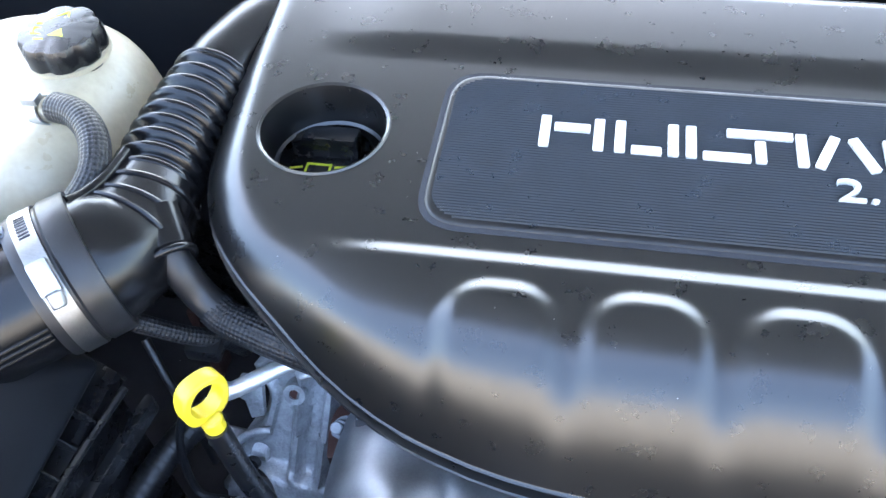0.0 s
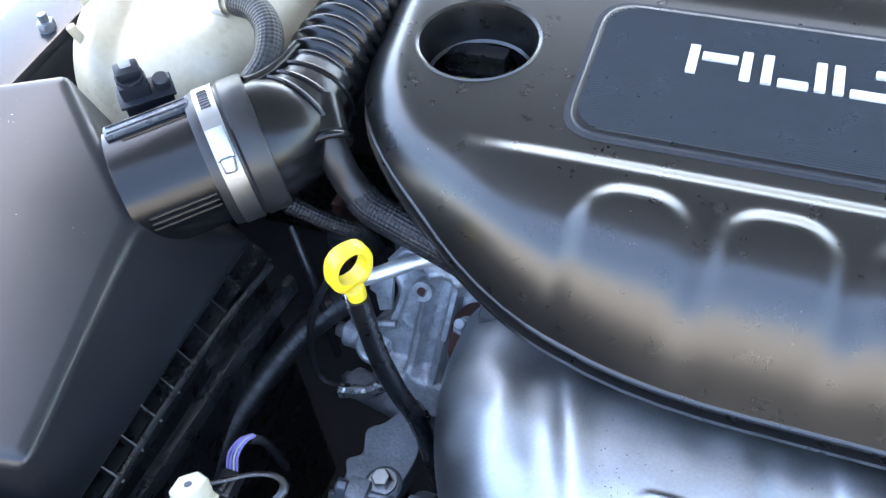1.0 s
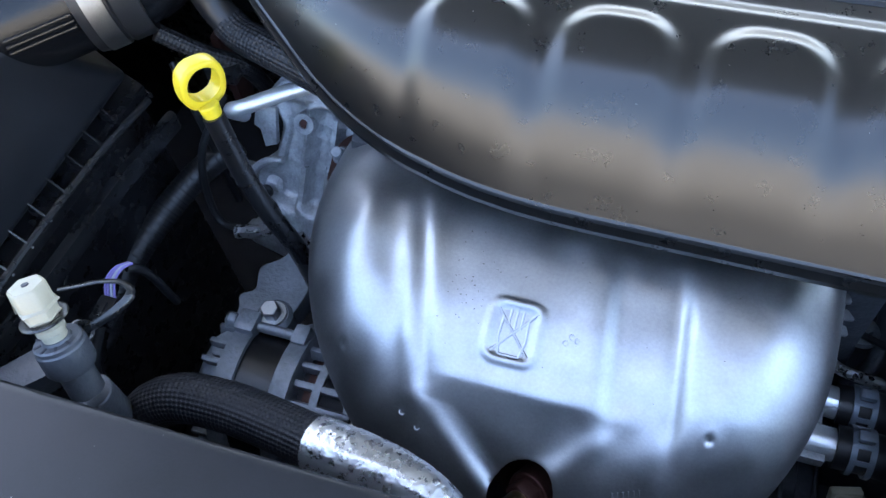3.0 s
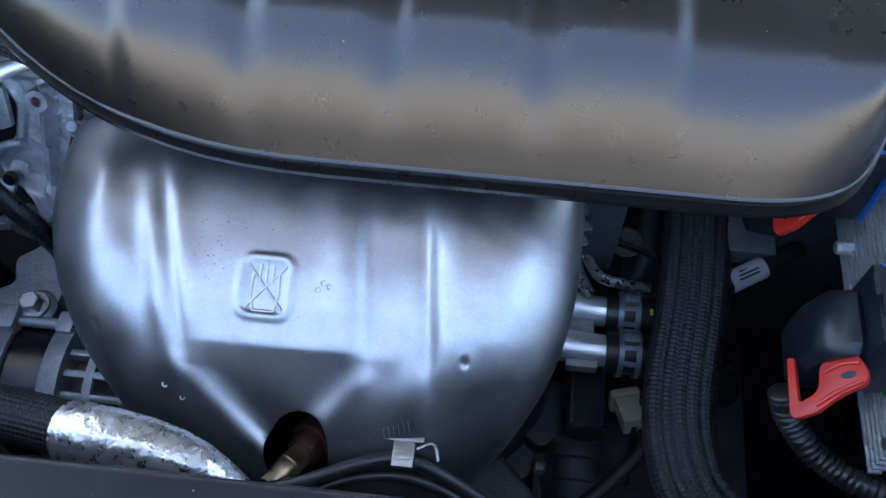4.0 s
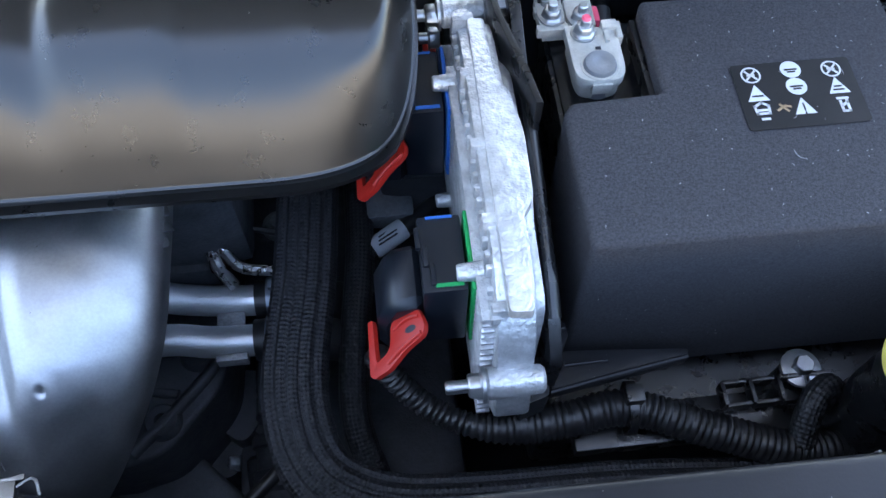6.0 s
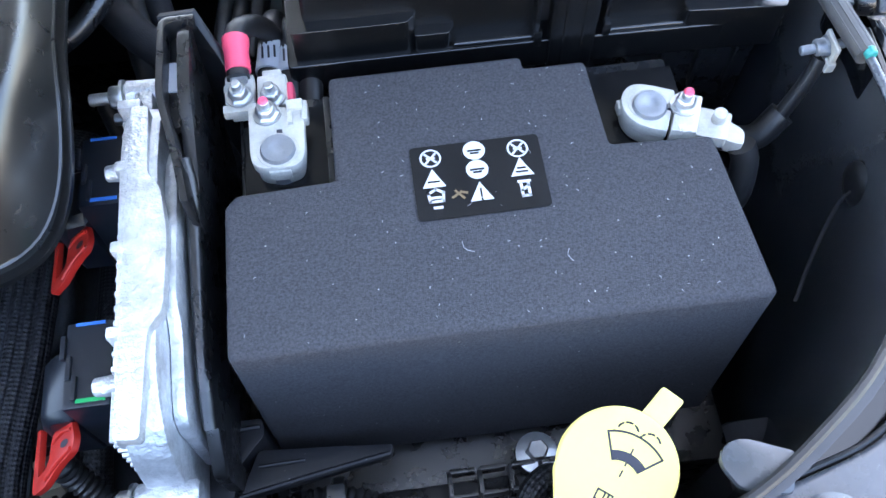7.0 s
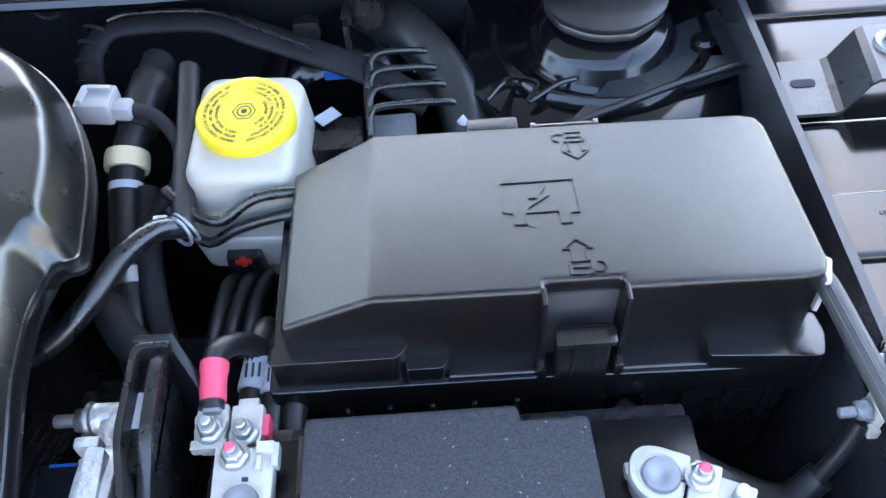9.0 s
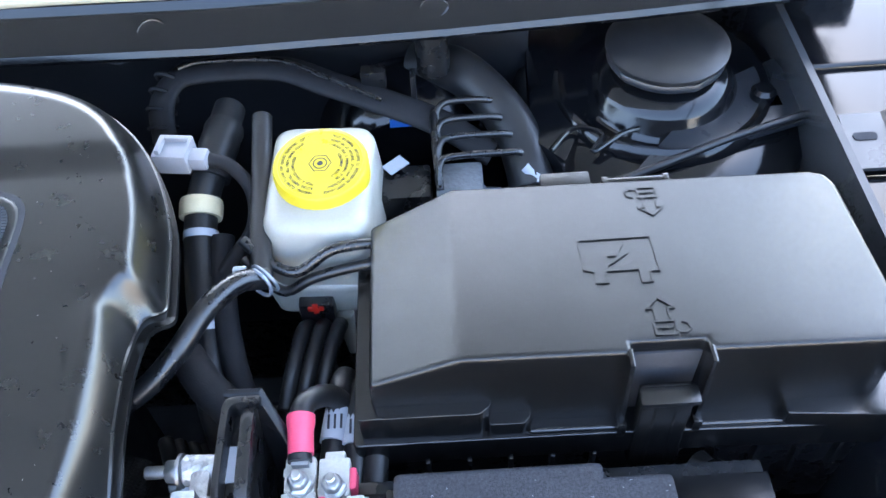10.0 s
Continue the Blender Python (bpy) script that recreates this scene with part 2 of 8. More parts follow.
def lathe(profile, n=32, m=None, wobble=None):
    """Turns (radius, height) points round z; wobble(angle) scales the radius."""
    bm = bmesh.new()
    rings = []
    for r, z in profile:
        if r < 1e-6:
            rings.append([bm.verts.new((0, 0, z))])
        else:
            ring = []
            for i in range(n):
                a = 2 * math.pi * i / n
                k = wobble(a, z) if wobble else 1.0
                ring.append(bm.verts.new((r * k * math.cos(a), r * k * math.sin(a), z)))
            rings.append(ring)
    for a, b in zip(rings, rings[1:]):
        for i in range(n):
            j = (i + 1) % n
            if len(a) == 1 and len(b) == 1:
                continue
            if len(a) == 1:
                bm.faces.new((a[0], b[i], b[j]))
            elif len(b) == 1:
                bm.faces.new((a[i], a[j], b[0]))
            else:
                bm.faces.new((a[i], a[j], b[j], b[i]))
    return moved(bm, m) if m else bm


def aim(a, b):
    """A pose at a whose z points to b."""
    return Matrix.Translation(a) @ (Vector(b) - Vector(a)).to_track_quat("Z", "Y").to_matrix().to_4x4()


def rod(a, b, r, n=20, r2=None, cap=0.0008):
    L = (Vector(b) - Vector(a)).length
    q = r if r2 is None else r2
    return lathe([(0, 0), (r - cap, 0), (r, cap), (q, L - cap), (q - cap, L), (0, L)], n, aim(a, b))


def curve_points(pts, step=0.004):
    """Points at even steps along a smooth curve through pts."""
    p = [Vector(v) for v in pts]
    if len(p) == 2:
        n = max(2, int((p[1] - p[0]).length / step))
        return [p[0].lerp(p[1], i / n) for i in range(n + 1)]
    q = [2 * p[0] - p[1]] + p + [2 * p[-1] - p[-2]]
    fine = []
    for i in range(1, len(q) - 2):
        a, b, c, d = q[i - 1:i + 3]
        for k in range(24):
            t = k / 24
            fine.append(0.5 * (2 * b + (c - a) * t + (2 * a - 5 * b + 4 * c - d) * t * t + (3 * b - a - 3 * c + d) * t ** 3))
    fine.append(p[-1])
    s = [0.0]
    for a, b in zip(fine, fine[1:]):
        s.append(s[-1] + (b - a).length)
    n = max(2, int(s[-1] / step))
    out, j = [], 0
    for i in range(n + 1):
        w = s[-1] * i / n
        while j < len(s) - 2 and s[j + 1] < w:
            j += 1
        out.append(fine[j].lerp(fine[j + 1], (w - s[j]) / max(1e-9, s[j + 1] - s[j])))
    return out


def tube(pts, r, n=14, step=0.004, flat=(1.0, 1.0), up=None, rfun=None, caps=True, hollow=False):
    """A swept round or flattened section; rfun(s, length) gives the radius along the way."""
    path = curve_points(pts, step)
    bm = bmesh.new()
    uv = bm.loops.layers.uv.new("UVMap")
    rings, s, prev = [], 0.0, None
    ways = []
    for i in range(len(path)):
        a, b = path[max(0, i - 1)], path[min(len(path) - 1, i + 1)]
        ways.append((b - a).normalized())
    total = sum((b - a).length for a, b in zip(path, path[1:]))
    side = None
    lens = []
    for i, (p, t) in enumerate(zip(path, ways)):
        if up is not None:
            side = t.cross(Vector(up)).normalized()
        elif side is None:
            side = t.orthogonal().normalized()
        else:
            side = (side - t * side.dot(t)).normalized()
        nrm = side.cross(t)
        if i:
            s += (p - path[i - 1]).length
        rr = rfun(s, total) if rfun else r
        rings.append([bm.verts.new(p + side * (rr * flat[0] * math.cos(a)) + nrm * (rr * flat[1] * math.sin(a)))
                      for a in (2 * math.pi * k / n for k in range(n))])
        lens.append(s)
    circ = 2 * math.pi * r * (flat[0] + flat[1]) / 2
    for i in range(len(rings) - 1):
        for k in range(n):
            j = (k + 1) % n
            f = bm.faces.new((rings[i][k], rings[i][j], rings[i + 1][j], rings[i + 1][k]))
            for lp, (u, v) in zip(f.loops, ((lens[i], k), (lens[i], k + 1), (lens[i + 1], k + 1), (lens[i + 1], k))):
                lp[uv].uv = (u, v * circ / n)
    if caps:
        bm.faces.new(rings[0][::-1])
        bm.faces.new(rings[-1])
    return bm


def ribs(r, depth, pitch):
    return lambda s, total: r - depth * (0.5 + 0.5 * math.cos(2 * math.pi * s / pitch)) ** 1.5


def ring(c, axis, big, small, n=32, k=10, squash=1.0):
    bm = bmesh.new()
    m = aim(c, Vector(c) + Vector(axis))
    vs = [[bm.verts.new(m @ Vector(((big + small * math.cos(b)) * math.cos(a), (big + small * math.cos(b)) * math.sin(a), squash * small * math.sin(b))))
           for b in (2 * math.pi * j / k for j in range(k))] for a in (2 * math.pi * i / n for i in range(n))]
    for i in range(n):
        for j in range(k):
            bm.faces.new((vs[i][j], vs[(i + 1) % n][j], vs[(i + 1) % n][(j + 1) % k], vs[i][(j + 1) % k]))
    return bm


def hexnut(a, b, r, cham=0.0012):
    L = (Vector(b) - Vector(a)).length
    return bev(lathe([(0, 0), (r, 0), (r, L), (0, L)], 6, aim(a, b)), cham, 1)


def band(c, axis, r, w, thick=0.0012, n=40):
    h = w / 2
    return lathe([(r, -h), (r + thick, -h), (r + thick, h), (r, h), (r, -h)], n, aim(c, Vector(c) + Vector(axis)))


def rounded(pts, seg=8):
    """A plan outline from (x, y, corner radius) corners."""
    out, n = [], len(pts)
    for i in range(n):
        a, b, c = (Vector(pts[(i + k) % n][:2]) for k in (-1, 0, 1))
        r = pts[i][2]
        if r <= 0:
            out.append((b.x, b.y))
            continue
        p, q = b + (a - b).normalized() * min(r, (a - b).length * 0.49), b + (c - b).normalized() * min(r, (c - b).length * 0.49)
        for k in range(seg + 1):
            t = k / seg
            v = p * (1 - t) ** 2 + b * 2 * t * (1 - t) + q * t * t
            out.append((v.x, v.y))
    return out


def dense(poly, step):
    out = []
    for (ax, ay), (bx, by) in zip(poly, poly[1:] + poly[:1]):
        n = max(1, int(math.hypot(bx - ax, by - ay) / step + 0.5))
        out += [(ax + (bx - ax) * i / n, ay + (by - ay) * i / n) for i in range(n)]
    return out


def edge_info(P, poly):
    """For points P: distance to the outline, and the outward normal of the nearest side."""
    A = np.array(poly)
    B = np.roll(A, -1, 0)
    area = 0.5 * np.sum(A[:, 0] * B[:, 1] - B[:, 0] * A[:, 1])
    d = B - A
    nor = np.stack([d[:, 1], -d[:, 0]], 1) / (np.linalg.norm(d, axis=1)[:, None] + 1e-12) * (1 if area > 0 else -1)
    dist, nn = np.full(len(P), 9.0), np.zeros((len(P), 2))
    for a, v, q in zip(A, d, nor):
        t = np.clip(((P - a) @ v) / (v @ v + 1e-12), 0, 1)
        e = np.linalg.norm(P - a - t[:, None] * v, axis=1)
        dist = np.minimum(dist, e)
        nn += q * (np.linalg.norm(v) / (e + 0.006) ** 4)[:, None]
    nn /= np.linalg.norm(nn, axis=1)[:, None] + 1e-12
    return dist, nn


def sstep(lo, hi, v):
    t = np.clip((np.asarray(v, float) - lo) / (hi - lo), 0, 1)
    return t * t * (3 - 2 * t)


def dome(poly, spine, zfun, rings, skirt=0.01, holes=(), edge=()):
    """A moulded sheet over a plan outline: rings from a spine (x0, x1, y) out to the outline, heights from zfun(P, e, n)."""
    B = np.array(poly)
    C = np.stack([np.clip(B[:, 0], spine[0], spine[1]), np.full(len(B), spine[2])], 1)
    s = 1 - (1 - np.linspace(0, 1, rings)) ** 1.25
    P = (C[None] + (B - C)[None] * s[:, None, None]).reshape(-1, 2)
    e, nn = edge_info(P, poly)
    Z = zfun(P, e, nn)
    bm = bmesh.new()
    n = len(B)
    vs = [bm.verts.new((float(p[0]), float(p[1]), float(z))) for p, z in zip(P, Z)]
    for i in range(rings - 1):
        for k in range(n):
            j = (k + 1) % n
            q = (vs[i * n + k], vs[i * n + j], vs[(i + 1) * n + j], vs[(i + 1) * n + k])
            bm.faces.new(q)
    last = rim = vs[-n:]
    tan = np.roll(B, -1, 0) - np.roll(B, 1, 0)
    area = np.sum(B[:, 0] * np.roll(B[:, 1], -1) - np.roll(B[:, 0], -1) * B[:, 1])
    out = np.stack([tan[:, 1], -tan[:, 0]], 1) / (np.linalg.norm(tan, axis=1)[:, None] + 1e-12) * (1 if area > 0 else -1)
    for o, dz in edge:
        nxt = [bm.verts.new((v.co.x + float(q[0]) * o, v.co.y + float(q[1]) * o, v.co.z + dz)) for v, q in zip(rim, out)]
        for k in range(n):
            j = (k + 1) % n
            bm.faces.new((last[k], last[j], nxt[j], nxt[k]))
        last = nxt
    low = [bm.verts.new((v.co.x, v.co.y, v.co.z - skirt)) for v in last]
    for k in range(n):
        j = (k + 1) % n
        bm.faces.new((last[k], last[j], low[j], low[k]))
    bmesh.ops.remove_doubles(bm, verts=bm.verts[:], dist=1e-5)
    for hx, hy, hr in holes:
        gone = [f for f in bm.faces if all((v.co.xy - Vector((hx, hy))).length < hr for v in f.verts)]
        bmesh.ops.delete(bm, geom=gone, context="FACES")
        for v in bm.verts:
            if v.is_boundary:
                d = v.co.xy - Vector((hx, hy))
                if d.length < hr * 1.25:
                    d = d.normalized() * hr
                    v.co.x, v.co.y = hx + d.x, hy + d.y
        loose = [v for v in bm.verts if not v.link_faces]
        bmesh.ops.delete(bm, geom=loose, context="VERTS")
    return bm


def rrect(x0, y0, x1, y1, r, seg=6):
    return rounded([(x0, y0, r), (x1, y0, r), (x1, y1, r), (x0, y1, r)], seg)


def sdf_rr(P, x0, y0, x1, y1, r):
    qx = np.abs(P[:, 0] - (x0 + x1) / 2) - (x1 - x0) / 2 + r
    qy = np.abs(P[:, 1] - (y0 + y1) / 2) - (y1 - y0) / 2 + r
    return np.hypot(np.maximum(qx, 0), np.maximum(qy, 0)) + np.minimum(np.maximum(qx, qy), 0) - r


def strokes(lines, w, h, m=None):
    """Raised bars along plan lines [(x, y), (x, y), ...] of width w and height h, standing on z = 0."""
    bms = []
    for pts in lines:
        for a, b in zip(pts, pts[1:]):
            d = Vector((b[0] - a[0], b[1] - a[1]))
            c = ((a[0] + b[0]) / 2, (a[1] + b[1]) / 2, h / 2)
            bms.append(box(c, (d.length + w * 0.9, w, h), 0, Matrix.Translation(c) @ Matrix.Rotation(math.atan2(d.y, d.x), 4, "Z") @ Matrix.Translation(-Vector(c))))
    out = join(*bms)
    return moved(out, m) if m else out


def text_mesh(body, size, depth, m, extrude_bevel=0.0):
    """Lettering in the built-in font as a mesh."""
    cu = bpy.data.curves.new("lettering", "FONT")
    cu.body, cu.size, cu.extrude, cu.bevel_depth = body, size, depth / 2, extrude_bevel
    cu.align_x, cu.align_y = "CENTER", "CENTER"
    cu.resolution_u = 4
    ob = bpy.data.objects.new("lettering", cu)
    scene.collection.objects.link(ob)
    me = bpy.data.meshes.new_from_object(ob.evaluated_get(bpy.context.evaluated_depsgraph_get()))
    bm = bmesh.new()
    bm.from_mesh(me)
    bpy.data.objects.remove(ob)
    bpy.data.curves.remove(cu)
    bpy.data.meshes.remove(me)
    return moved(bm, m)


# ---- the setting: bay walls, front panel, cowl, open bonnet, ground ----
def build_setting():
    def st(name, bm, material, label, cat="car body", sharp=38):
        return solo(name, bm, material, label, cat, kind="structure", sharp=sharp)

    g = bmesh.new()
    bmesh.ops.create_grid(g, x_segments=2, y_segments=2, size=400)
    st("ground", g, M_ASPH, "pale concrete ground under and around the car", "ground")
    # unseen wall, added so the cover's front slope mirrors a warm band
    st("reflected_wall", box2((-14, -7.4, 0.0), (14, -7.1, 3.7), 0.02), M_RENDER, "unseen tan wall added for its reflection in the engine cover", "wall")
    st("floor", box2((-0.76, -0.20, 0.30), (1.0, 0.72, 0.33), 0), M_DARK, "dark undertray at the bottom of the engine bay", "undertray")
    st("wall_rear", box2((-0.74, 0.66, 0.33), (1.0, 0.69, 1.05), 0), M_BLACK2, "black insulated bulkhead behind the engine", "bulkhead")
    st("wall_left", box2((-0.74, -0.20, 0.33), (-0.70, 0.66, 0.98), 0), M_PAINT, "black painted inner wing", "inner wing")
    st("wing_shelf_left", box2((-1.35, -0.45, 0.93), (-0.702, 0.74, 0.985), 0.004), M_WING, "blue-black painted wing flange beyond the coolant tank")
    # inner wing on the battery side, bowed inwards towards the front
    inner = rounded([(0.62, -0.105, 0.02), (0.75, -0.075, 0.05), (0.86, 0.0, 0.06), (0.905, 0.13, 0.06), (0.905, 0.70, 0.0)], 8)[1:]
    outer = [(x + 0.006 if y > 0.1 else x + 0.006, y - 0.004) for x, y in inner]
    st("wall_right", prism(inner + outer[::-1], 0.33, 1.018, 0), M_WING, "glossy black inner wing panel beside the battery", "inner wing")
    st("trim", tube([(x, y, 1.02) for x, y in inner[::2]], 0.0028, 8, 0.01), M_PANEL, "folded black edge of the inner wing", "panel edge")
    # front panel over the radiator
    edge = [(-0.72, -0.094), (-0.2, -0.092), (0.3, -0.090), (0.655, -0.092)]
    fp = edge + [(0.66, -0.11), (0.66, -0.42), (-0.72, -0.42)]
    st("front_panel", prism(fp, 0.99, 1.03, 0.006, seg=3), M_SATIN, "satin black radiator cover panel, lightly dusty", "radiator cover")
    st("radiator_wall", box2((-0.70, -0.16, 0.33), (0.80, -0.125, 0.99), 0.002), M_DARK, "dark radiator shroud below the front panel", "radiator shroud")
    return inner


bay_edge = build_setting()


# ---- engine cover ----
TOP = 1.072
COVER = rounded([(-0.225, 0.525, 0.04), (-0.219, 0.39, 0.10), (-0.199, 0.235, 0.07), (-0.028, 0.109, 0.13), (0.402, 0.104, 0.06),
                 (0.437, 0.162, 0.06), (0.430, 0.300, 0.005), (0.444, 0.314, 0.008), (0.434, 0.405, 0.06), (0.39, 0.49, 0.09), (0.30, 0.525, 0.05)], 10)
HOLE = (-0.128, 0.322, 0.0445)
ARCHES = [0.014, 0.098, 0.182, 0.268]
# slope of the rounded front, in degrees, by the way in from its edge
FRONT = [(0.0, 58), (0.009, 58), (0.015, 56), (0.023, 51), (0.030, 45), (0.039, 38), (0.048, 30), (0.058, 22), (0.069, 14), (0.086, 9), (0.108, 5), (0.13, 0)]
FRONT_E = np.linspace(0, 0.13, 131)
FRONT_Z = np.concatenate([[0.0], np.cumsum(np.tan(np.radians(np.interp(FRONT_E[1:], *zip(*FRONT)))) * 0.001)])
FRONT_Z /= FRONT_Z[-1]
BADGE = (-0.052, 0.236, 0.362, 0.394)


def cover_height(P, e, nn):
    x, y = P[:, 0], P[:, 1]
    front = np.clip(-nn[:, 1], 0, 1) ** (1.6 + 1.6 * sstep(0.06, -0.04, x))
    side = np.clip(nn[:, 0], 0, 1) ** 2 * sstep(0.20, 0.34, x)
    rim = 1.000 + 0.050 * sstep(0.108, 0.235, y) - 0.018 * side * sstep(0.26, 0.33, y)
    u = np.clip(e / (0.034 - 0.017 * side), 0, 1)
    f = (1 - front) * (1 - (1 - u) ** 2.3) + front * np.interp(e, FRONT_E, FRONT_Z)
    top = TOP + 0.0050 * sstep(0.2285, 0.2115, y) * sstep(-0.15, -0.05, x) * sstep(0.39, 0.30, x) + 0.005 * sstep(0.400, 0.430, y) * sstep(-0.17, -0.08, x)
    z = rim + (top - rim) * f
    for cx in ARCHES:
        sd = sdf_rr(P, cx - 0.0325, 0.02, cx + 0.0325, 0.197, 0.026)
        z = z + 0.0066 * sstep(0.0096, -0.0096, sd) * sstep(0.110, 0.160, y)
    return z


def build_cover():
    t = thing("engine_cover", (0.1, 0.3, 1.0), "black moulded plastic engine cover with arched ribs and a chrome emblem", "engine cover")
    out = dense(COVER, 0.0035)
    part("shell", dome(out, (-0.06, 0.30, 0.32), cover_height, 150, 0.002, [HOLE], [(0.0014, -0.0006), (0.0014, -0.0022), (-0.0025, -0.0028), (-0.0025, -0.0105), (0.0030, -0.0112), (0.0030, -0.0128)]), M_COVER, t, sharp=45)
    hx, hy, r = HOLE
    part("filler_well", lathe([(r + 0.0035, TOP - 0.001), (r + 0.002, TOP + 0.0012), (r, TOP), (r - 0.001, TOP - 0.004), (r - 0.003, TOP - 0.032), (r - 0.005, TOP - 0.034)],
                              56, Matrix.Translation((hx, hy, 0))), M_COVER, t, "round well for the oil filler")
    x0, y0, x1, y1 = BADGE
    part("badge_gap", prism(rrect(x0 + 0.0025, y0 + 0.0025, x1 - 0.0025, y1 - 0.0025, 0.031), TOP - 0.003, TOP + 0.0005, 0.0002), M_DARK, t, "dark gap round the emblem plate")
    plate = part("badge_plate", prism(rrect(x0 + 0.006, y0 + 0.006, x1 - 0.006, y1 - 0.006, 0.028), TOP - 0.006, TOP + 0.0024, 0.0042, seg=4), M_BADGE, t, "finely ribbed emblem plate")
    # fine ribs across the plate
    ribs_bm = bmesh.new()
    px0, py0, px1, py1, rr = x0 + 0.011, y0 + 0.011, x1 - 0.011, y1 - 0.011, 0.024
    n = int((py1 - py0) / 0.0024)
    for i in range(n):
        yy = py0 + (i + 0.5) * (py1 - py0) / n
        d = max(0.0, rr - min(yy - py0, py1 - yy))
        inset = rr - math.sqrt(max(0.0, rr * rr - d * d))
        vs = [ribs_bm.verts.new(v) for v in ((px0 + inset, yy - 0.0010, TOP + 0.0023), (px1 - inset, yy - 0.0010, TOP + 0.0023), (px1 - inset, yy, TOP + 0.0034), (px0 + inset, yy, TOP + 0.0034),
                                             (px1 - inset, yy + 0.0010, TOP + 0.0023), (px0 + inset, yy + 0.0010, TOP + 0.0023))]
        ribs_bm.faces.new((vs[0], vs[1], vs[2], vs[3]))
        ribs_bm.faces.new((vs[3], vs[2], vs[4], vs[5]))
    tagged(part("plate_ribs", ribs_bm, M_BADGE, plate, sharp=20), kind="stuff")
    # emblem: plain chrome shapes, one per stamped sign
    z = TOP + 0.0026

    def sign(name, lines, w=0.0068):
        part(name, bev(strokes(lines, w, 0.0035, Matrix.Translation((0, 0, z))), 0.0006, 1, 60), M_CHROME, plate, "raised satin chrome emblem shape")
    y, Y, mid = 0.3195, 0.3425, 0.331
    for lines in ([[(0.0255, y), (0.0255, Y)], [(0.0345, 0.336), (0.0525, 0.336)], [(0.0615, y), (0.0615, Y)]],
                  [[(0.0755, Y), (0.0755, y)], [(0.086, y), (0.0995, y)], [(0.110, y), (0.110, Y)]],
                  [[(0.1215, Y), (0.1215, y)], [(0.132, y), (0.156, y)]],
                  [[(0.1475, Y), (0.1835, Y)], [(0.1655, 0.333), (0.1655, y)]],
                  [[(0.1915, Y), (0.1915, y)]],
                  [[(0.2025, y), (0.2120, Y)], [(0.2250, Y), (0.2345, y)]],
                  [[(0.2455, Y), (0.2455, y)]],
                  [[(0.2575, Y), (0.2575, y)], [(0.268, Y), (0.288, Y)], [(0.268, mid), (0.288, mid)]]):
        sign("emblem_shape", lines)
    part("numeral", bev(text_mesh("2.", 0.030, 0.003, Matrix.Translation((0.222, 0.2975, z + 0.0015)) @ Matrix.Diagonal((1.25, 0.9, 1, 1)), 0.0), 0.0, 1), M_CHROME, plate, "raised chrome numeral 2")
    # settled dust flecks
    rnd = random.Random(8)
    spots = [(rnd.uniform(-0.2, 0.42), rnd.uniform(0.12, 0.47), rnd.uniform(0.0002, 0.00036)) for _ in range(60)]
    P = np.array([p[:2] for p in spots])
    e, nn = edge_info(P, out)
    flecks = []
    for (x, y, r), z, d in zip(spots, cover_height(P, e, nn), e):
        if d > 0.02 and not (BADGE[0] < x < BADGE[2] and BADGE[1] < y < BADGE[3]) and math.hypot(x - HOLE[0], y - HOLE[1]) > 0.05:
            a = rnd.uniform(0, 3.14)
            flecks.append(lathe([(0, 0.0002), (r * 0.7, 0.00015), (r, 0.0)], 6, Matrix.Translation((x, y, z)) @ Matrix.Rotation(a, 4, "Z") @ Matrix.Diagonal((1.6, 0.6, 1, 1))))
    tagged(part("dust_flecks", join(*flecks), M_DUST, t, "pale dust flecks"), kind="stuff")
    return t


def build_oil_cap():
    hx, hy = -0.140, 0.343
    c = thing("oil_filler_cap", (hx, hy, 1.0), "black oil filler cap with yellow symbol inside the cover well", "oil cap")
    m = Matrix.Translation((hx, hy, 0))
    part("base", lathe([(0, 1.0), (0.038, 1.0), (0.038, 1.016), (0.0355, 1.020), (0, 1.020)], 40, m), M_BLACK, c)
    part("grip", box((hx - 0.0, hy + 0.008, 1.029), (0.052, 0.016, 0.020), 0.003), M_BLACK, c, "raised finger grip")
    part("symbol", strokes([[(-0.012, -0.016), (-0.012, -0.008), (0.006, -0.008), (0.006, -0.018), (-0.012, -0.018)], [(-0.024, -0.014), (-0.016, -0.012)],
                            [(-0.02, -0.022), (0.016, -0.022)], [(0.010, -0.010), (0.020, -0.008)]], 0.0018, 0.0006, m @ Matrix.Translation((0, 0, 1.020))), M_YINK, c, "yellow printed oil symbol")
    return c


# ---- exhaust heat shield ----
SHIELD = rounded([(-0.098, 0.20, 0.03), (-0.104, 0.11, 0.05), (-0.075, 0.03, 0.06), (0.0, -0.04, 0.05), (0.062, -0.072, 0.02), (0.14, -0.070, 0.03),
                  (0.215, -0.03, 0.05), (0.262, 0.04, 0.05), (0.266, 0.14, 0.03), (0.262, 0.20, 0.02)], 8)


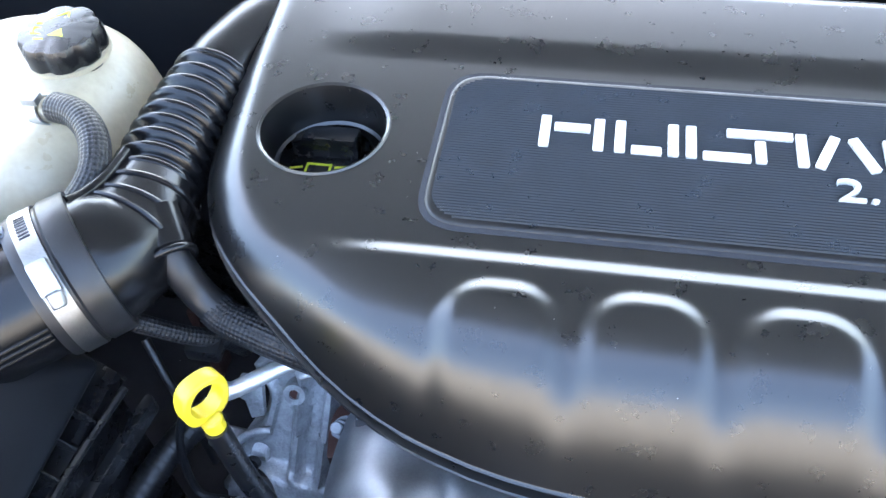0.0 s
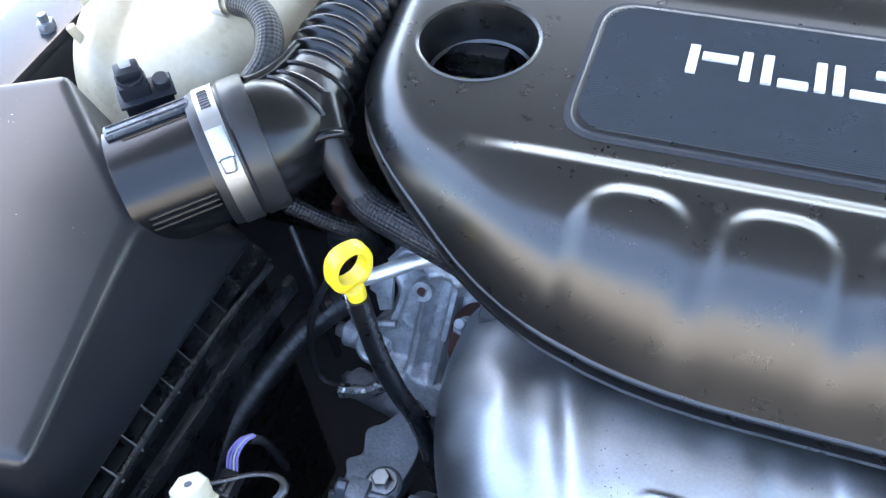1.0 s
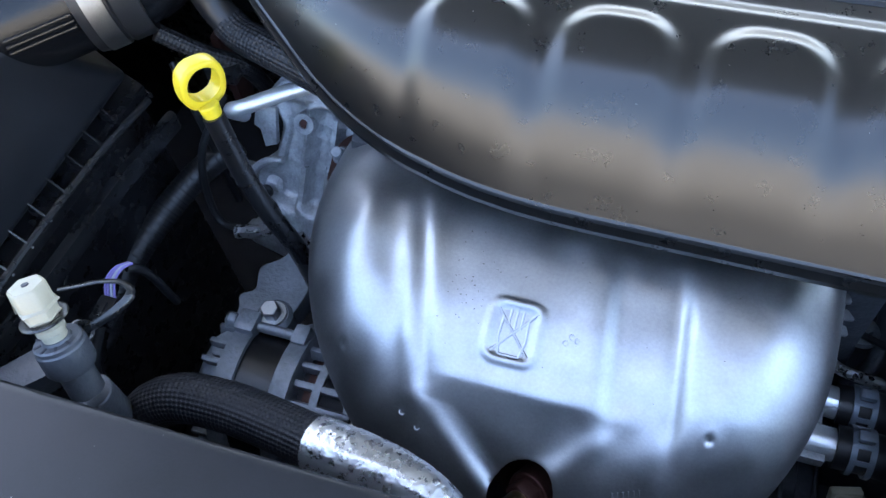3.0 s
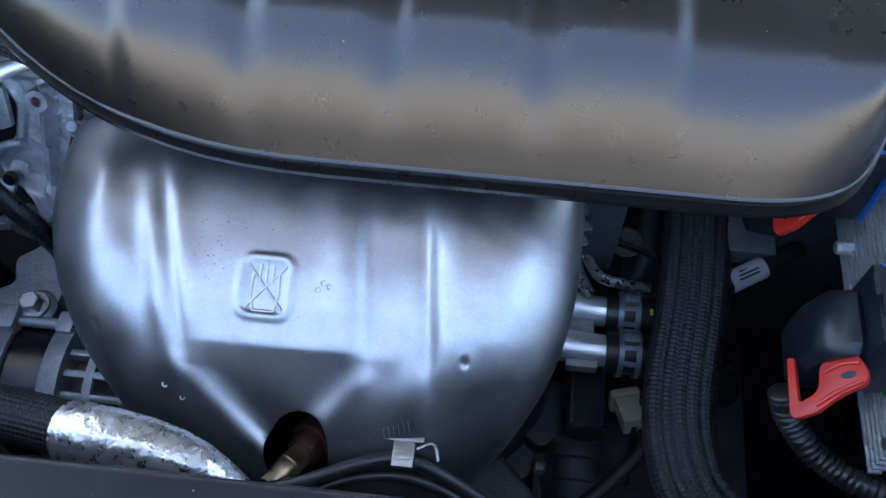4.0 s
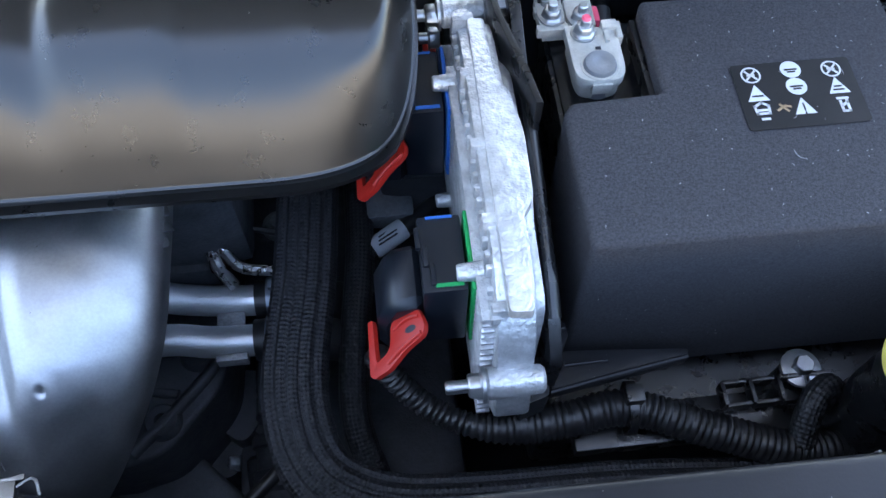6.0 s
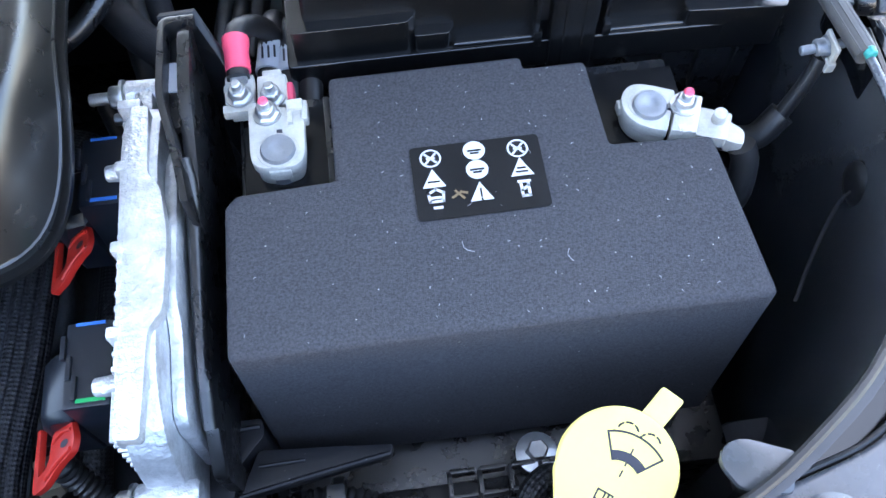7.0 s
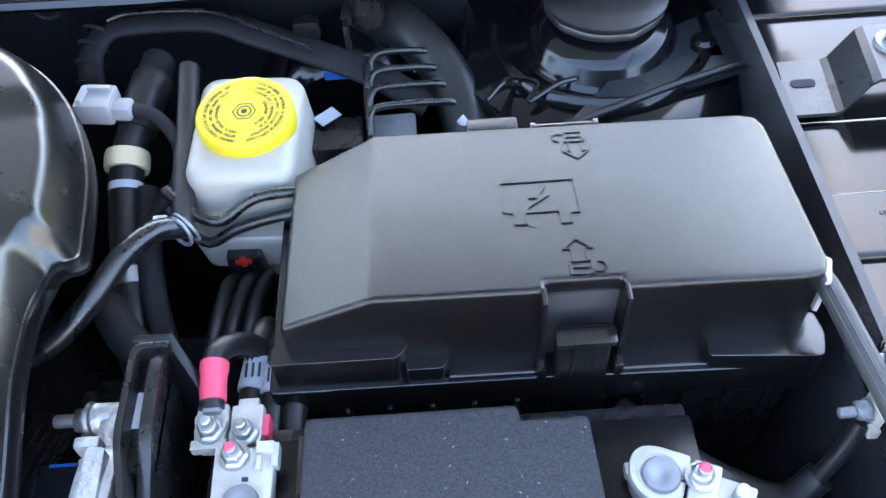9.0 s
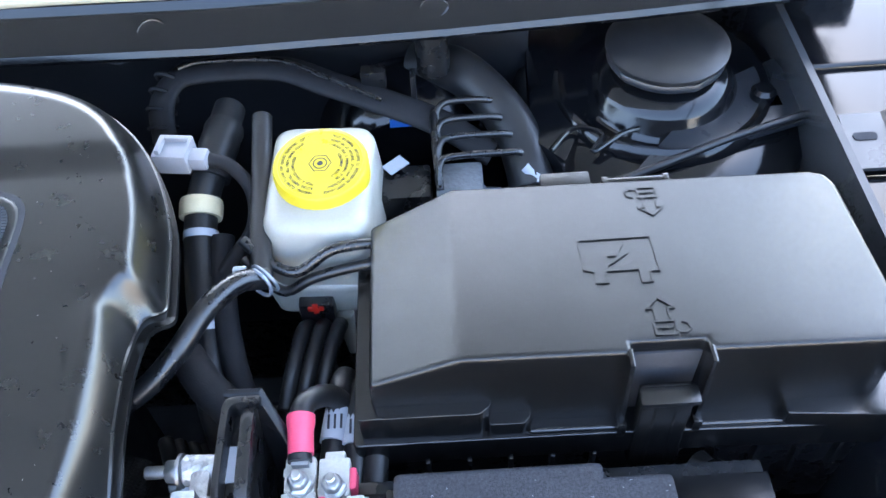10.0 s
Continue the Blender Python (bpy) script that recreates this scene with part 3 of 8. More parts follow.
def shield_height(P, e, nn):
    x, y = P[:, 0], P[:, 1]
    base = 0.959 - 0.078 * (np.clip(0.15 - y, 0, 1) / 0.19) ** 2.8
    left = sstep(0.03, -0.06, x)
    fore = np.clip(-nn[:, 1], 0, 1)
    right = sstep(0.17, 0.25, x)
    w = 0.035 + 0.022 * left + 0.020 * right + 0.022 * fore
    u = np.clip(e / w, 0, 1)
    z = base - (0.038 + 0.012 * left - 0.004 * right + 0.010 * fore) * (1 - np.sqrt(1 - (1 - u) ** 2))
    xl, xr = x + 0.30 * (y - 0.051), x + 0.12 * (y - 0.076)
    lump = lambda v, c, s: np.exp(-((v - c) / s) ** 2)
    fade = sstep(-0.025, 0.03, y) * (0.08 + 0.92 * sstep(0.140, 0.070, y))
    # pressed ribs: a lobe at each end, a leaning twin bead beside the first, a shallow trough before the second
    z = z + sstep(-0.025, 0.03, y) * (0.35 + 0.65 * sstep(0.165, 0.09, y)) * 0.0062 * lump(x, -0.044, 0.021)
    z = z + fade * (-0.0026 * lump(xl, -0.0130, 0.011) + 0.0021 * lump(xl, 0.0005, 0.0085) - 0.0023 * lump(xl, 0.0095, 0.0052) + 0.0018 * lump(xl, 0.0185, 0.0095)
                    + 0.0030 * lump(xr, 0.116, 0.012) - 0.0036 * sstep(0.121, 0.136, xr) * sstep(0.178, 0.159, xr) - 0.0014 * lump(xr, 0.130, 0.0048)
                    - 0.0026 * lump(xr, 0.1675, 0.0050) + 0.0070 * sstep(0.165, 0.190, xr) * sstep(0.264, 0.205, x))
    # hollow behind the first lobe and above the trough
    z = z - 0.004 * np.exp(-((x + 0.045) / 0.022) ** 2 - ((y - 0.135) / 0.022) ** 2) - 0.003 * np.exp(-((x - 0.147) / 0.02) ** 2 - ((y - 0.130) / 0.02) ** 2)
    # funnel towards the sensor hole, with a crease down each side and a lip across
    lx = 0.020 + np.clip(0.002 - y, 0, 1) * 1.45
    rx = 0.148 - np.clip(0.016 - y, 0, 1) * 1.05
    fun = sstep(-0.008, 0.028, x - lx) * sstep(-0.008, 0.028, rx - x)
    low = sstep(0.012, -0.004, y)
    z = z - fun * 0.30 * np.clip(0.014 - y, 0, 0.06) + 0.0018 * np.exp(-((y - 0.0155) / 0.0080) ** 2) * sstep(0.0, 0.02, x - 0.026) * sstep(0.0, 0.02, 0.140 - x)
    z = z + low * 0.0010 * (np.exp(-((x - lx) / 0.0105) ** 2) + np.exp(-((x - rx) / 0.0105) ** 2))
    for dx, dy in ((0.018, -0.001), (0.149, 0.016)):
        z = z + 0.0022 * np.exp(-((x - dx) ** 2 + (y - dy) ** 2) / 0.008 ** 2)
    for dx, dy in ((-0.040, 0.022), (0.197, 0.015)):
        z = z - 0.0030 * np.exp(-((x - dx) ** 2 + (y - dy) ** 2) / 0.0022 ** 2) + 0.0012 * np.exp(-((x - dx) ** 2 + (y - dy) ** 2) / 0.006 ** 2)
    z = z - 0.16 * np.clip(0.012 - y, 0, 1) * sstep(0.03, -0.03, y) * (0.2 + 0.8 * fun)
    # shallow hand-made waviness of the sheet
    z = z + 0.00022 * np.sin(55 * x + 2.1 * np.sin(70 * y)) * np.sin(70 * y + 1.7 * np.sin(60 * x))
    # embossed warning frame
    sd = np.abs(sdf_rr(P, 0.0545, 0.0305, 0.0855, 0.0645, 0.007))
    z = z + 0.0018 * sstep(0.0044, 0.0006, sd) - 0.0008 * sstep(0.0, -0.003, sdf_rr(P, 0.0545, 0.0305, 0.0855, 0.0645, 0.007))
    return z


def shield_z(x, y):
    p = np.array([[x, y]])
    e, n = edge_info(p, SHIELD)
    return float(shield_height(p, e, n)[0])


def build_shield():
    t = thing("exhaust_heat_shield", (0.08, 0.06, 0.85), "silvery stamped aluminium exhaust manifold heat shield with an embossed warning", "heat shield")
    bm = dome(dense(SHIELD, 0.0022), (0.0, 0.17, 0.060), shield_height, 130, 0.008, [(0.095, -0.034, 0.021)])
    part("shell", bm, M_SHIELD, t, sharp=60)
    bms = []
    for a, b in (((0.055, 0.031), (0.085, 0.063)), ((0.085, 0.031), (0.055, 0.063)), ((0.062, 0.030), (0.078, 0.030)), ((0.062, 0.030), (0.059, 0.042)), ((0.078, 0.030), (0.081, 0.042)),
                 ((0.059, 0.042), (0.060, 0.058)), ((0.081, 0.042), (0.080, 0.058)), ((0.065, 0.050), (0.065, 0.064)), ((0.070, 0.050), (0.070, 0.066)), ((0.075, 0.050), (0.075, 0.064))):
        a, b = [(0.070 + (q_[0] - 0.070) * 0.80, 0.0475 + (q_[1] - 0.047) * 0.80) for q_ in (a, b)]
        line = [(a[0] + (b[0] - a[0]) * i / 6, a[1] + (b[1] - a[1]) * i / 6) for i in range(7)]
        bms.append(tube([(x, y, shield_z(x, y) - 0.0003) for x, y in line], 0.0010, 8, 0.003))
    part("embossed_symbol", join(*bms), M_SHIELD, t, "embossed crossed-out symbol")
    # pits, stamped marks and a torn edge
    rnd = random.Random(5)
    pits = []
    for k in range(48):
        x, y = (0.030 + rnd.gauss(0, 0.008), 0.066 + rnd.gauss(0, 0.018)) if k < 36 else (0.02 + rnd.uniform(0, 0.18), 0.02 + rnd.uniform(0, 0.08))
        pits.append(lathe([(0, 0.0003), (rnd.uniform(0.0002, 0.00045), 0.0002)], 7, Matrix.Translation((x, y, shield_z(x, y) + 0.0002))))
    tagged(part("rust_pits", join(*pits), M_RUST, t, "fine dark rust pits"), kind="stuff")
    for x, y in ((0.010, -0.008), (0.022, -0.014), (0.106, 0.052), (0.103, 0.048), (0.110, 0.050)):
        part("stamp_mark", ring((x, y, shield_z(x, y)), (0, -0.4, 1), 0.0016, 0.0004, 12, 6), M_SHIELD, t)
    for k in range(6):
        x, y = 0.150 + 0.003 * k, -0.020 + 0.001 * k
        part("stamp_mark", tube([(x, y, shield_z(x, y) + 0.0002), (x + 0.001, y - 0.004, shield_z(x + 0.001, y - 0.004) + 0.0002)], 0.0005, 6, 0.002), M_SHIELD, t)
    for k in range(5):
        y = 0.105 + 0.011 * k
        z = shield_z(0.262, y) - 0.004
        part("torn_flap", prism(rounded([(0.256, y, 0.001), (0.268 + 0.003 * (k % 2), y + 0.002, 0.002), (0.266, y + 0.009, 0.002), (0.256, y + 0.008, 0.001)], 3), z - 0.001, z + 0.0008, 0.0003), M_SHIELD, t)
    return t


build_cover()
build_oil_cap()
build_shield()


# ---- engine block and castings ----
def build_block():
    t = thing("engine_block", (0.1, 0.3, 0.33), "dull grey cast engine block under the cover", "engine")
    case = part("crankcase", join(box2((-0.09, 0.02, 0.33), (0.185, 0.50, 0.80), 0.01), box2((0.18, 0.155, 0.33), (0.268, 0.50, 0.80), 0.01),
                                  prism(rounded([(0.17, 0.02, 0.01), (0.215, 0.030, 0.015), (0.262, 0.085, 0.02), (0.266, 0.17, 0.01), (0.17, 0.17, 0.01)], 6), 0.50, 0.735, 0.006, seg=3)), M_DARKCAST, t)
    part("cast_rib", tube([(0.19, 0.032, 0.737), (0.225, 0.066, 0.738), (0.258, 0.108, 0.737), (0.262, 0.15, 0.737)], 0.0055, 10, 0.006), M_DARKCAST, case)
    part("cast_rib", tube([(0.192, 0.085, 0.736), (0.225, 0.078, 0.737)], 0.004, 10, 0.006), M_DARKCAST, case)
    for x, y in ((0.240, 0.112), (0.213, 0.056)):
        part("bolt_boss", lathe([(0.006, -0.004), (0.006, 0.006), (0.0125, 0.006), (0.0145, 0.004), (0.016, -0.002)], 24, Matrix.Translation((x, y, 0.736))), M_GEAR, case, "round bolt boss with a dark bore")
        part("bore", lathe([(0, 0.001), (0.0062, 0.001)], 16, Matrix.Translation((x, y, 0.7355))), M_DARK, case)
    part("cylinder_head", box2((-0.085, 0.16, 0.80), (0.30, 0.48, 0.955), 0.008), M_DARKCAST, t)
    part("manifold", join(*[tube([(x, 0.19, 0.90), (x, 0.12, 0.89), (0.09 + (x - 0.09) * 0.5, 0.05, 0.85), (0.09, 0.02, 0.76)], 0.024, 12, 0.012) for x in (-0.03, 0.05, 0.13, 0.21)]), M_RUST, t, "heat-darkened exhaust manifold")
    # timing cover, seen beside the dipstick
    S = Matrix.Translation((-0.137, 0.186, 0.878)) @ Matrix.Rotation(radians(-30), 4, "X") @ Matrix.Rotation(radians(6), 4, "Y")
    D = S @ Matrix.Rotation(radians(90), 4, "X")
    face = rounded([(-0.030, 0.075, 0.006), (-0.046, 0.050, 0.008), (-0.030, 0.030, 0.006), (-0.034, 0.0, 0.006), (-0.052, -0.012, 0.012), (-0.048, -0.038, 0.012), (-0.026, -0.042, 0.008), (-0.018, -0.062, 0.010),
                    (0.012, -0.080, 0.012), (0.042, -0.066, 0.008), (0.040, -0.040, 0.008), (0.058, -0.030, 0.01), (0.075, 0.02, 0.01), (0.070, 0.078, 0.01)], 5)

    def cast_height(P, e, nn):
        x, y = P[:, 0], P[:, 1]
        bump = lambda c, w: np.exp(-((x - c) / w) ** 4)
        z = 0.004 * sstep(0.0, 0.004, e) + 0.004 * sstep(0.006, 0.0035, np.abs(e - 0.004))
        z = z + 0.012 * (bump(-0.004, 0.0045) + bump(0.018, 0.0045)) * sstep(-0.040, -0.030, y) * sstep(0.062, 0.050, y)
        z = z + 0.014 * sstep(-0.028, -0.040, y) * sstep(0.0, 0.012, e) + 0.010 * sstep(0.050, 0.058, y)
        z = z + 0.010 * sstep(0.036, 0.044, x) * sstep(-0.02, 0.0, y)
        z = z - 0.008 * np.exp(-((x + 0.036) ** 2 + (y + 0.026) ** 2) / 0.0075 ** 2)
        return z + 0.0004 * np.sin(310 * x + 2.0 * np.sin(190 * y)) * np.sin(270 * y + 1.3)

    tc = part("timing_cover", moved(dome(dense(face, 0.004), (-0.006, 0.030, 0.004), cast_height, 40, 0.03), D), M_ALU, t, "rough cast aluminium timing cover", sharp=60)
    part("side_casting", box2((-0.165, 0.22, 0.55), (-0.085, 0.42, 0.87), 0.006), M_ALUD, t)
    part("side_casting", box2((-0.19, 0.25, 0.6), (-0.167, 0.40, 0.93), 0.004), M_ALUD, t)
    part("bracket_step", moved(prism([(-0.052, 0.045), (-0.034, 0.045), (-0.030, 0.015), (-0.040, 0.010), (-0.046, 0.024), (-0.052, 0.026)], 0.008, 0.014, 0.0015), D), M_ALU, tc)
    part("sensor_boss", join(lathe([(0.0, 0.002), (0.0042, 0.002), (0.0042, 0.006), (0.0085, 0.006), (0.0095, 0.003), (0.0095, -0.006)], 26, S @ Matrix.Translation((-0.008, -0.010, 0.040)) @ Matrix.Rotation(radians(90), 4, "X"))), M_ALU, tc)
    part("bore", lathe([(0, 0.0045), (0.0040, 0.0045)], 16, S @ Matrix.Translation((-0.008, -0.010, 0.040)) @ Matrix.Rotation(radians(90), 4, "X")), M_RUST, tc)
    part("lug_arc", tube([tuple(D @ Vector(v)) for v in ((-0.024, 0.002, 0.012), (-0.040, -0.004, 0.012), (-0.052, -0.020, 0.012), (-0.048, -0.036, 0.012), (-0.034, -0.040, 0.012))], 0.0034, 10, 0.004), M_ALU, tc)
    part("dark_plug", lathe([(0, 0.006), (0.005, 0.005), (0.006, 0.0)], 16, S @ Matrix.Translation((-0.036, -0.012, -0.030)) @ Matrix.Rotation(radians(90), 4, "X")), M_BLACK, tc)
    for a, b, r in (((-0.165, 0.178, 0.852), (-0.213, 0.183, 0.849), 0.0125), ((-0.145, 0.160, 0.775), (-0.222, 0.185, 0.757), 0.0145)):
        part("boss", rod(a, b, r, 18, cap=0.002), M_ALU, tc)
    for a, b in (((-0.212, 0.183, 0.849), (-0.222, 0.184, 0.849)), ((-0.221, 0.185, 0.757), (-0.233, 0.188, 0.755))):
        part("bolt", hexnut(a, b, 0.0075), M_ZINC, tc, "bright bolt head")
    fl = part("exhaust_flange", prism(rounded([(-0.106, 0.150, 0.004), (-0.112, 0.182, 0.012), (-0.104, 0.200, 0.010), (-0.090, 0.202, 0.010), (-0.076, 0.190, 0.006), (-0.078, 0.160, 0.004)], 5), 0.900, 0.913, 0.002), M_RUST, t, "dark rust-red exhaust flange")
    part("flange_bolt", join(lathe([(0, 0), (0.0105, 0), (0.0105, 0.002), (0, 0.002)], 24, aim((-0.0975, 0.174, 0.913), (-0.0985, 0.171, 0.925))), hexnut((-0.098, 0.173, 0.914), (-0.0995, 0.169, 0.924), 0.0078), rod((-0.0995, 0.169, 0.923), (-0.1005, 0.166, 0.931), 0.0046)), M_ALUD, fl, "grey nut on its stud")
    part("coolant_fitting", tube([(-0.190, 0.188, 0.925), (-0.186, 0.172, 0.948), (-0.172, 0.172, 0.956), (-0.142, 0.196, 0.956), (-0.117, 0.207, 0.957), (-0.08, 0.215, 0.957)], 0.0062, 14, 0.004),
         M_PIPE, t, "bright bent aluminium pipe")
    rnd = random.Random(9)
    for pts, w in ((((-0.185, 0.225, 0.955), (-0.155, 0.222, 0.966), (-0.13, 0.232, 0.962)), 0.0085), (((-0.186, 0.157, 0.952), (-0.170, 0.140, 0.945), (-0.157, 0.128, 0.925), (-0.150, 0.122, 0.895)), 0.0048),
                   (((-0.128, 0.125, 0.868), (-0.115, 0.122, 0.845), (-0.105, 0.118, 0.825)), 0.0045), (((-0.205, 0.14, 0.822), (-0.18, 0.142, 0.83), (-0.165, 0.150, 0.838)), 0.0065)):
        part("foil_wrap", tube(pts, w, 8, 0.006, rfun=lambda s, L, w=w: w * rnd.uniform(0.8, 1.05)), M_FOIL, t, "crinkled foil heat wrap", sharp=15)
    part("sensor_lead", tube([(-0.212, 0.20, 0.93), (-0.235, 0.17, 0.88), (-0.23, 0.15, 0.82), (-0.195, 0.145, 0.822)], 0.0035, 8, 0.006), M_RUBBER, t)
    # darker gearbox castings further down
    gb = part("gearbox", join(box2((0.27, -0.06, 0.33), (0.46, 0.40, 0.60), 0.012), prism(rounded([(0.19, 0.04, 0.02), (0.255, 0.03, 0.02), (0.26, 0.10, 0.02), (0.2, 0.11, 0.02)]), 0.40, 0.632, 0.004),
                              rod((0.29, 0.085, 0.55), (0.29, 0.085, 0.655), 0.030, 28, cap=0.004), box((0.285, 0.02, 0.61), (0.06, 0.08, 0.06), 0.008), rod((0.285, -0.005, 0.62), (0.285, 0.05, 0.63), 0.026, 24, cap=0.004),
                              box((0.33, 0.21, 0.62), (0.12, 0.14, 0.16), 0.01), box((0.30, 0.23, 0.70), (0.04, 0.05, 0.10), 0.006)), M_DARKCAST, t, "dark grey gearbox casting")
    part("sump_plate", prism(rounded([(0.150, 0.083, 0.01), (0.183, 0.087, 0.012), (0.216, 0.057, 0.01), (0.268, 0.005, 0.012), (0.268, -0.06, 0.012), (0.150, -0.06, 0.01)], 5), 0.56, 0.662, 0.006, seg=3), M_GEAR, gb, "smooth dark grey cast plate")
    arm = part("cast_arm", join(prism(rounded([(0.172, 0.092, 0.006), (0.190, 0.112, 0.008), (0.226, 0.100, 0.010), (0.236, 0.068, 0.010), (0.208, 0.060, 0.008), (0.190, 0.066, 0.006)], 5), 0.57, 0.622, 0.004, seg=3),
                                tube([(0.196, 0.070, 0.622), (0.196, 0.098, 0.623), (0.226, 0.094, 0.623), (0.230, 0.070, 0.622)], 0.0035, 8, 0.006)), M_DARKCAST, gb, "dark cast arm with a bolt hole")
    part("bore", lathe([(0, 0.0008), (0.0072, 0.0008), (0.0082, 0.0002)], 20, Matrix.Translation((0.206, 0.080, 0.6225))), M_DARK, arm)
    blk = part("cast_block", join(prism(rounded([(0.196, 0.124, 0.008), (0.233, 0.130, 0.010), (0.282, 0.122, 0.010), (0.284, 0.084, 0.008), (0.262, 0.054, 0.012), (0.238, 0.074, 0.008), (0.226, 0.092, 0.008)], 5), 0.56, 0.657, 0.006, seg=3),
                                  rod((0.248, 0.106, 0.64), (0.248, 0.106, 0.661), 0.014, 28, cap=0.003)), M_DARKCAST, gb, "dark cast block with a round hole")
    part("bore", lathe([(0, 0.0008), (0.0085, 0.0008), (0.0095, 0.0002)], 20, Matrix.Translation((0.248, 0.106, 0.661))), M_DARK, blk)
    can = part("round_casing", lathe([(0, -0.006), (0.0175, -0.006), (0.0195, -0.003), (0.0195, 0.028), (0.0180, 0.030), (0.0180, 0.034), (0.0195, 0.036), (0.0195, 0.052), (0.017, 0.055), (0, 0.055)], 36, aim((0.296, 0.122, 0.672), (0.296, 0.064, 0.676))), M_DARKCAST, gb, "dark ribbed round casing")
    part("shaft_casing", lathe([(0, 0), (0.024, 0), (0.026, 0.003), (0.026, 0.010), (0.022, 0.012), (0.022, 0.030), (0.025, 0.032), (0.025, 0.046), (0.020, 0.050), (0.018, 0.066), (0, 0.068)], 36, aim((0.294, 0.062, 0.648), (0.293, 0.0, 0.640))), M_DARKCAST, gb, "stepped dark shaft casing")
    part("bolt", hexnut((0.262, 0.033, 0.676), (0.254, 0.033, 0.680), 0.0062), M_ALUD, gb)
    for x in (0.283, 0.296, 0.309):
        part("cast_rib", box((x, 0.095, 0.6935), (0.0030, 0.052, 0.005), 0.001), M_DARKCAST, can)
    part("cast_web", tube([(0.30, 0.16, 0.74), (0.33, 0.19, 0.76), (0.335, 0.24, 0.78)], 0.008, 10, 0.006), M_DARKCAST, t, "dark cast web")
    part("cast_boss", lathe([(0, 0.012), (0.006, 0.012), (0.007, 0.006), (0.013, 0.005), (0.014, 0.0)], 22, Matrix.Translation((0.315, 0.205, 0.775))), M_ALU, t)
    part("cast_boss", lathe([(0, 0.010), (0.005, 0.010), (0.006, 0.004), (0.011, 0.003), (0.012, -0.01)], 22, Matrix.Translation((0.292, 0.240, 0.80))), M_ALU, t)
    part("lug", join(prism(rounded([(0.272, 0.185, 0.006), (0.283, 0.178, 0.004), (0.286, 0.215, 0.008), (0.30, 0.225, 0.006), (0.272, 0.232, 0.006)]), 0.815, 0.822, 0.001)), M_ALU, t, "bright cast bracket lug")
    part("rusty_strut", rod((0.272, 0.155, 0.80), (0.268, 0.21, 0.86), 0.008, 12), M_RUST, t)
    return t


def build_dipstick():
    t = thing("oil_dipstick", (-0.1, 0.1, 0.87), "yellow ring-handled oil dipstick in a black guide tube", "dipstick")
    c = Vector((-0.153, 0.119, 1.041))
    ax = Vector((0.84, -0.53, 0.05)).normalized()
    up = Vector((-0.15, 0.30, 0.94))
    up = (up - ax * up.dot(ax)).normalized()
    M = Matrix.Translation(c) @ Matrix([up.cross(ax), up, ax]).transposed().to_4x4()
    hoop = bmesh.new()
    rows = []
    for grow, z in ((0.0, -0.0046), (0.0012, -0.0058), (0.55, -0.0062), (0.95, -0.0052), (1.0, -0.0036), (1.0, 0.0036), (0.95, 0.0052), (0.55, 0.0062), (0.0012, 0.0058), (0.0, 0.0046)):
        ring_v = []
        for k in range(48):
            a = 2 * math.pi * k / 48
            ca, sa = math.cos(a), math.sin(a)
            q = 1.0 / (abs(ca) ** 2.6 + abs(sa) ** 2.6) ** (1 / 2.6)
            o = Vector((0.0156 * q * ca, 0.0172 * q * sa))
            i = Vector((0.0114 * ca, 0.0124 * sa + 0.001))
            p = i.lerp(o, grow)
            ring_v.append(hoop.verts.new(M @ Vector((p.x, p.y, z))))
        rows.append(ring_v)
    for a, b in zip(rows, rows[1:] + rows[:1]):
        for k in range(48):
            hoop.faces.new((a[k], a[(k + 1) % 48], b[(k + 1) % 48], b[k]))
    part("handle", hoop, M_YELLOW, t, "yellow plastic finger ring", sharp=60)
    part("collar", rod((-0.148, 0.112, 1.029), (-0.1455, 0.110, 1.018), 0.0070, 18, 0.0062), M_YELLOW, t)
    part("guide_tube", tube([(-0.146, 0.110, 1.022), (-0.139, 0.106, 0.97), (-0.128, 0.102, 0.93), (-0.112, 0.098, 0.89), (-0.098, 0.09, 0.82)], 0.0074, 16, 0.006), M_BLACK, t, "black rubber-coated guide tube")
    return t


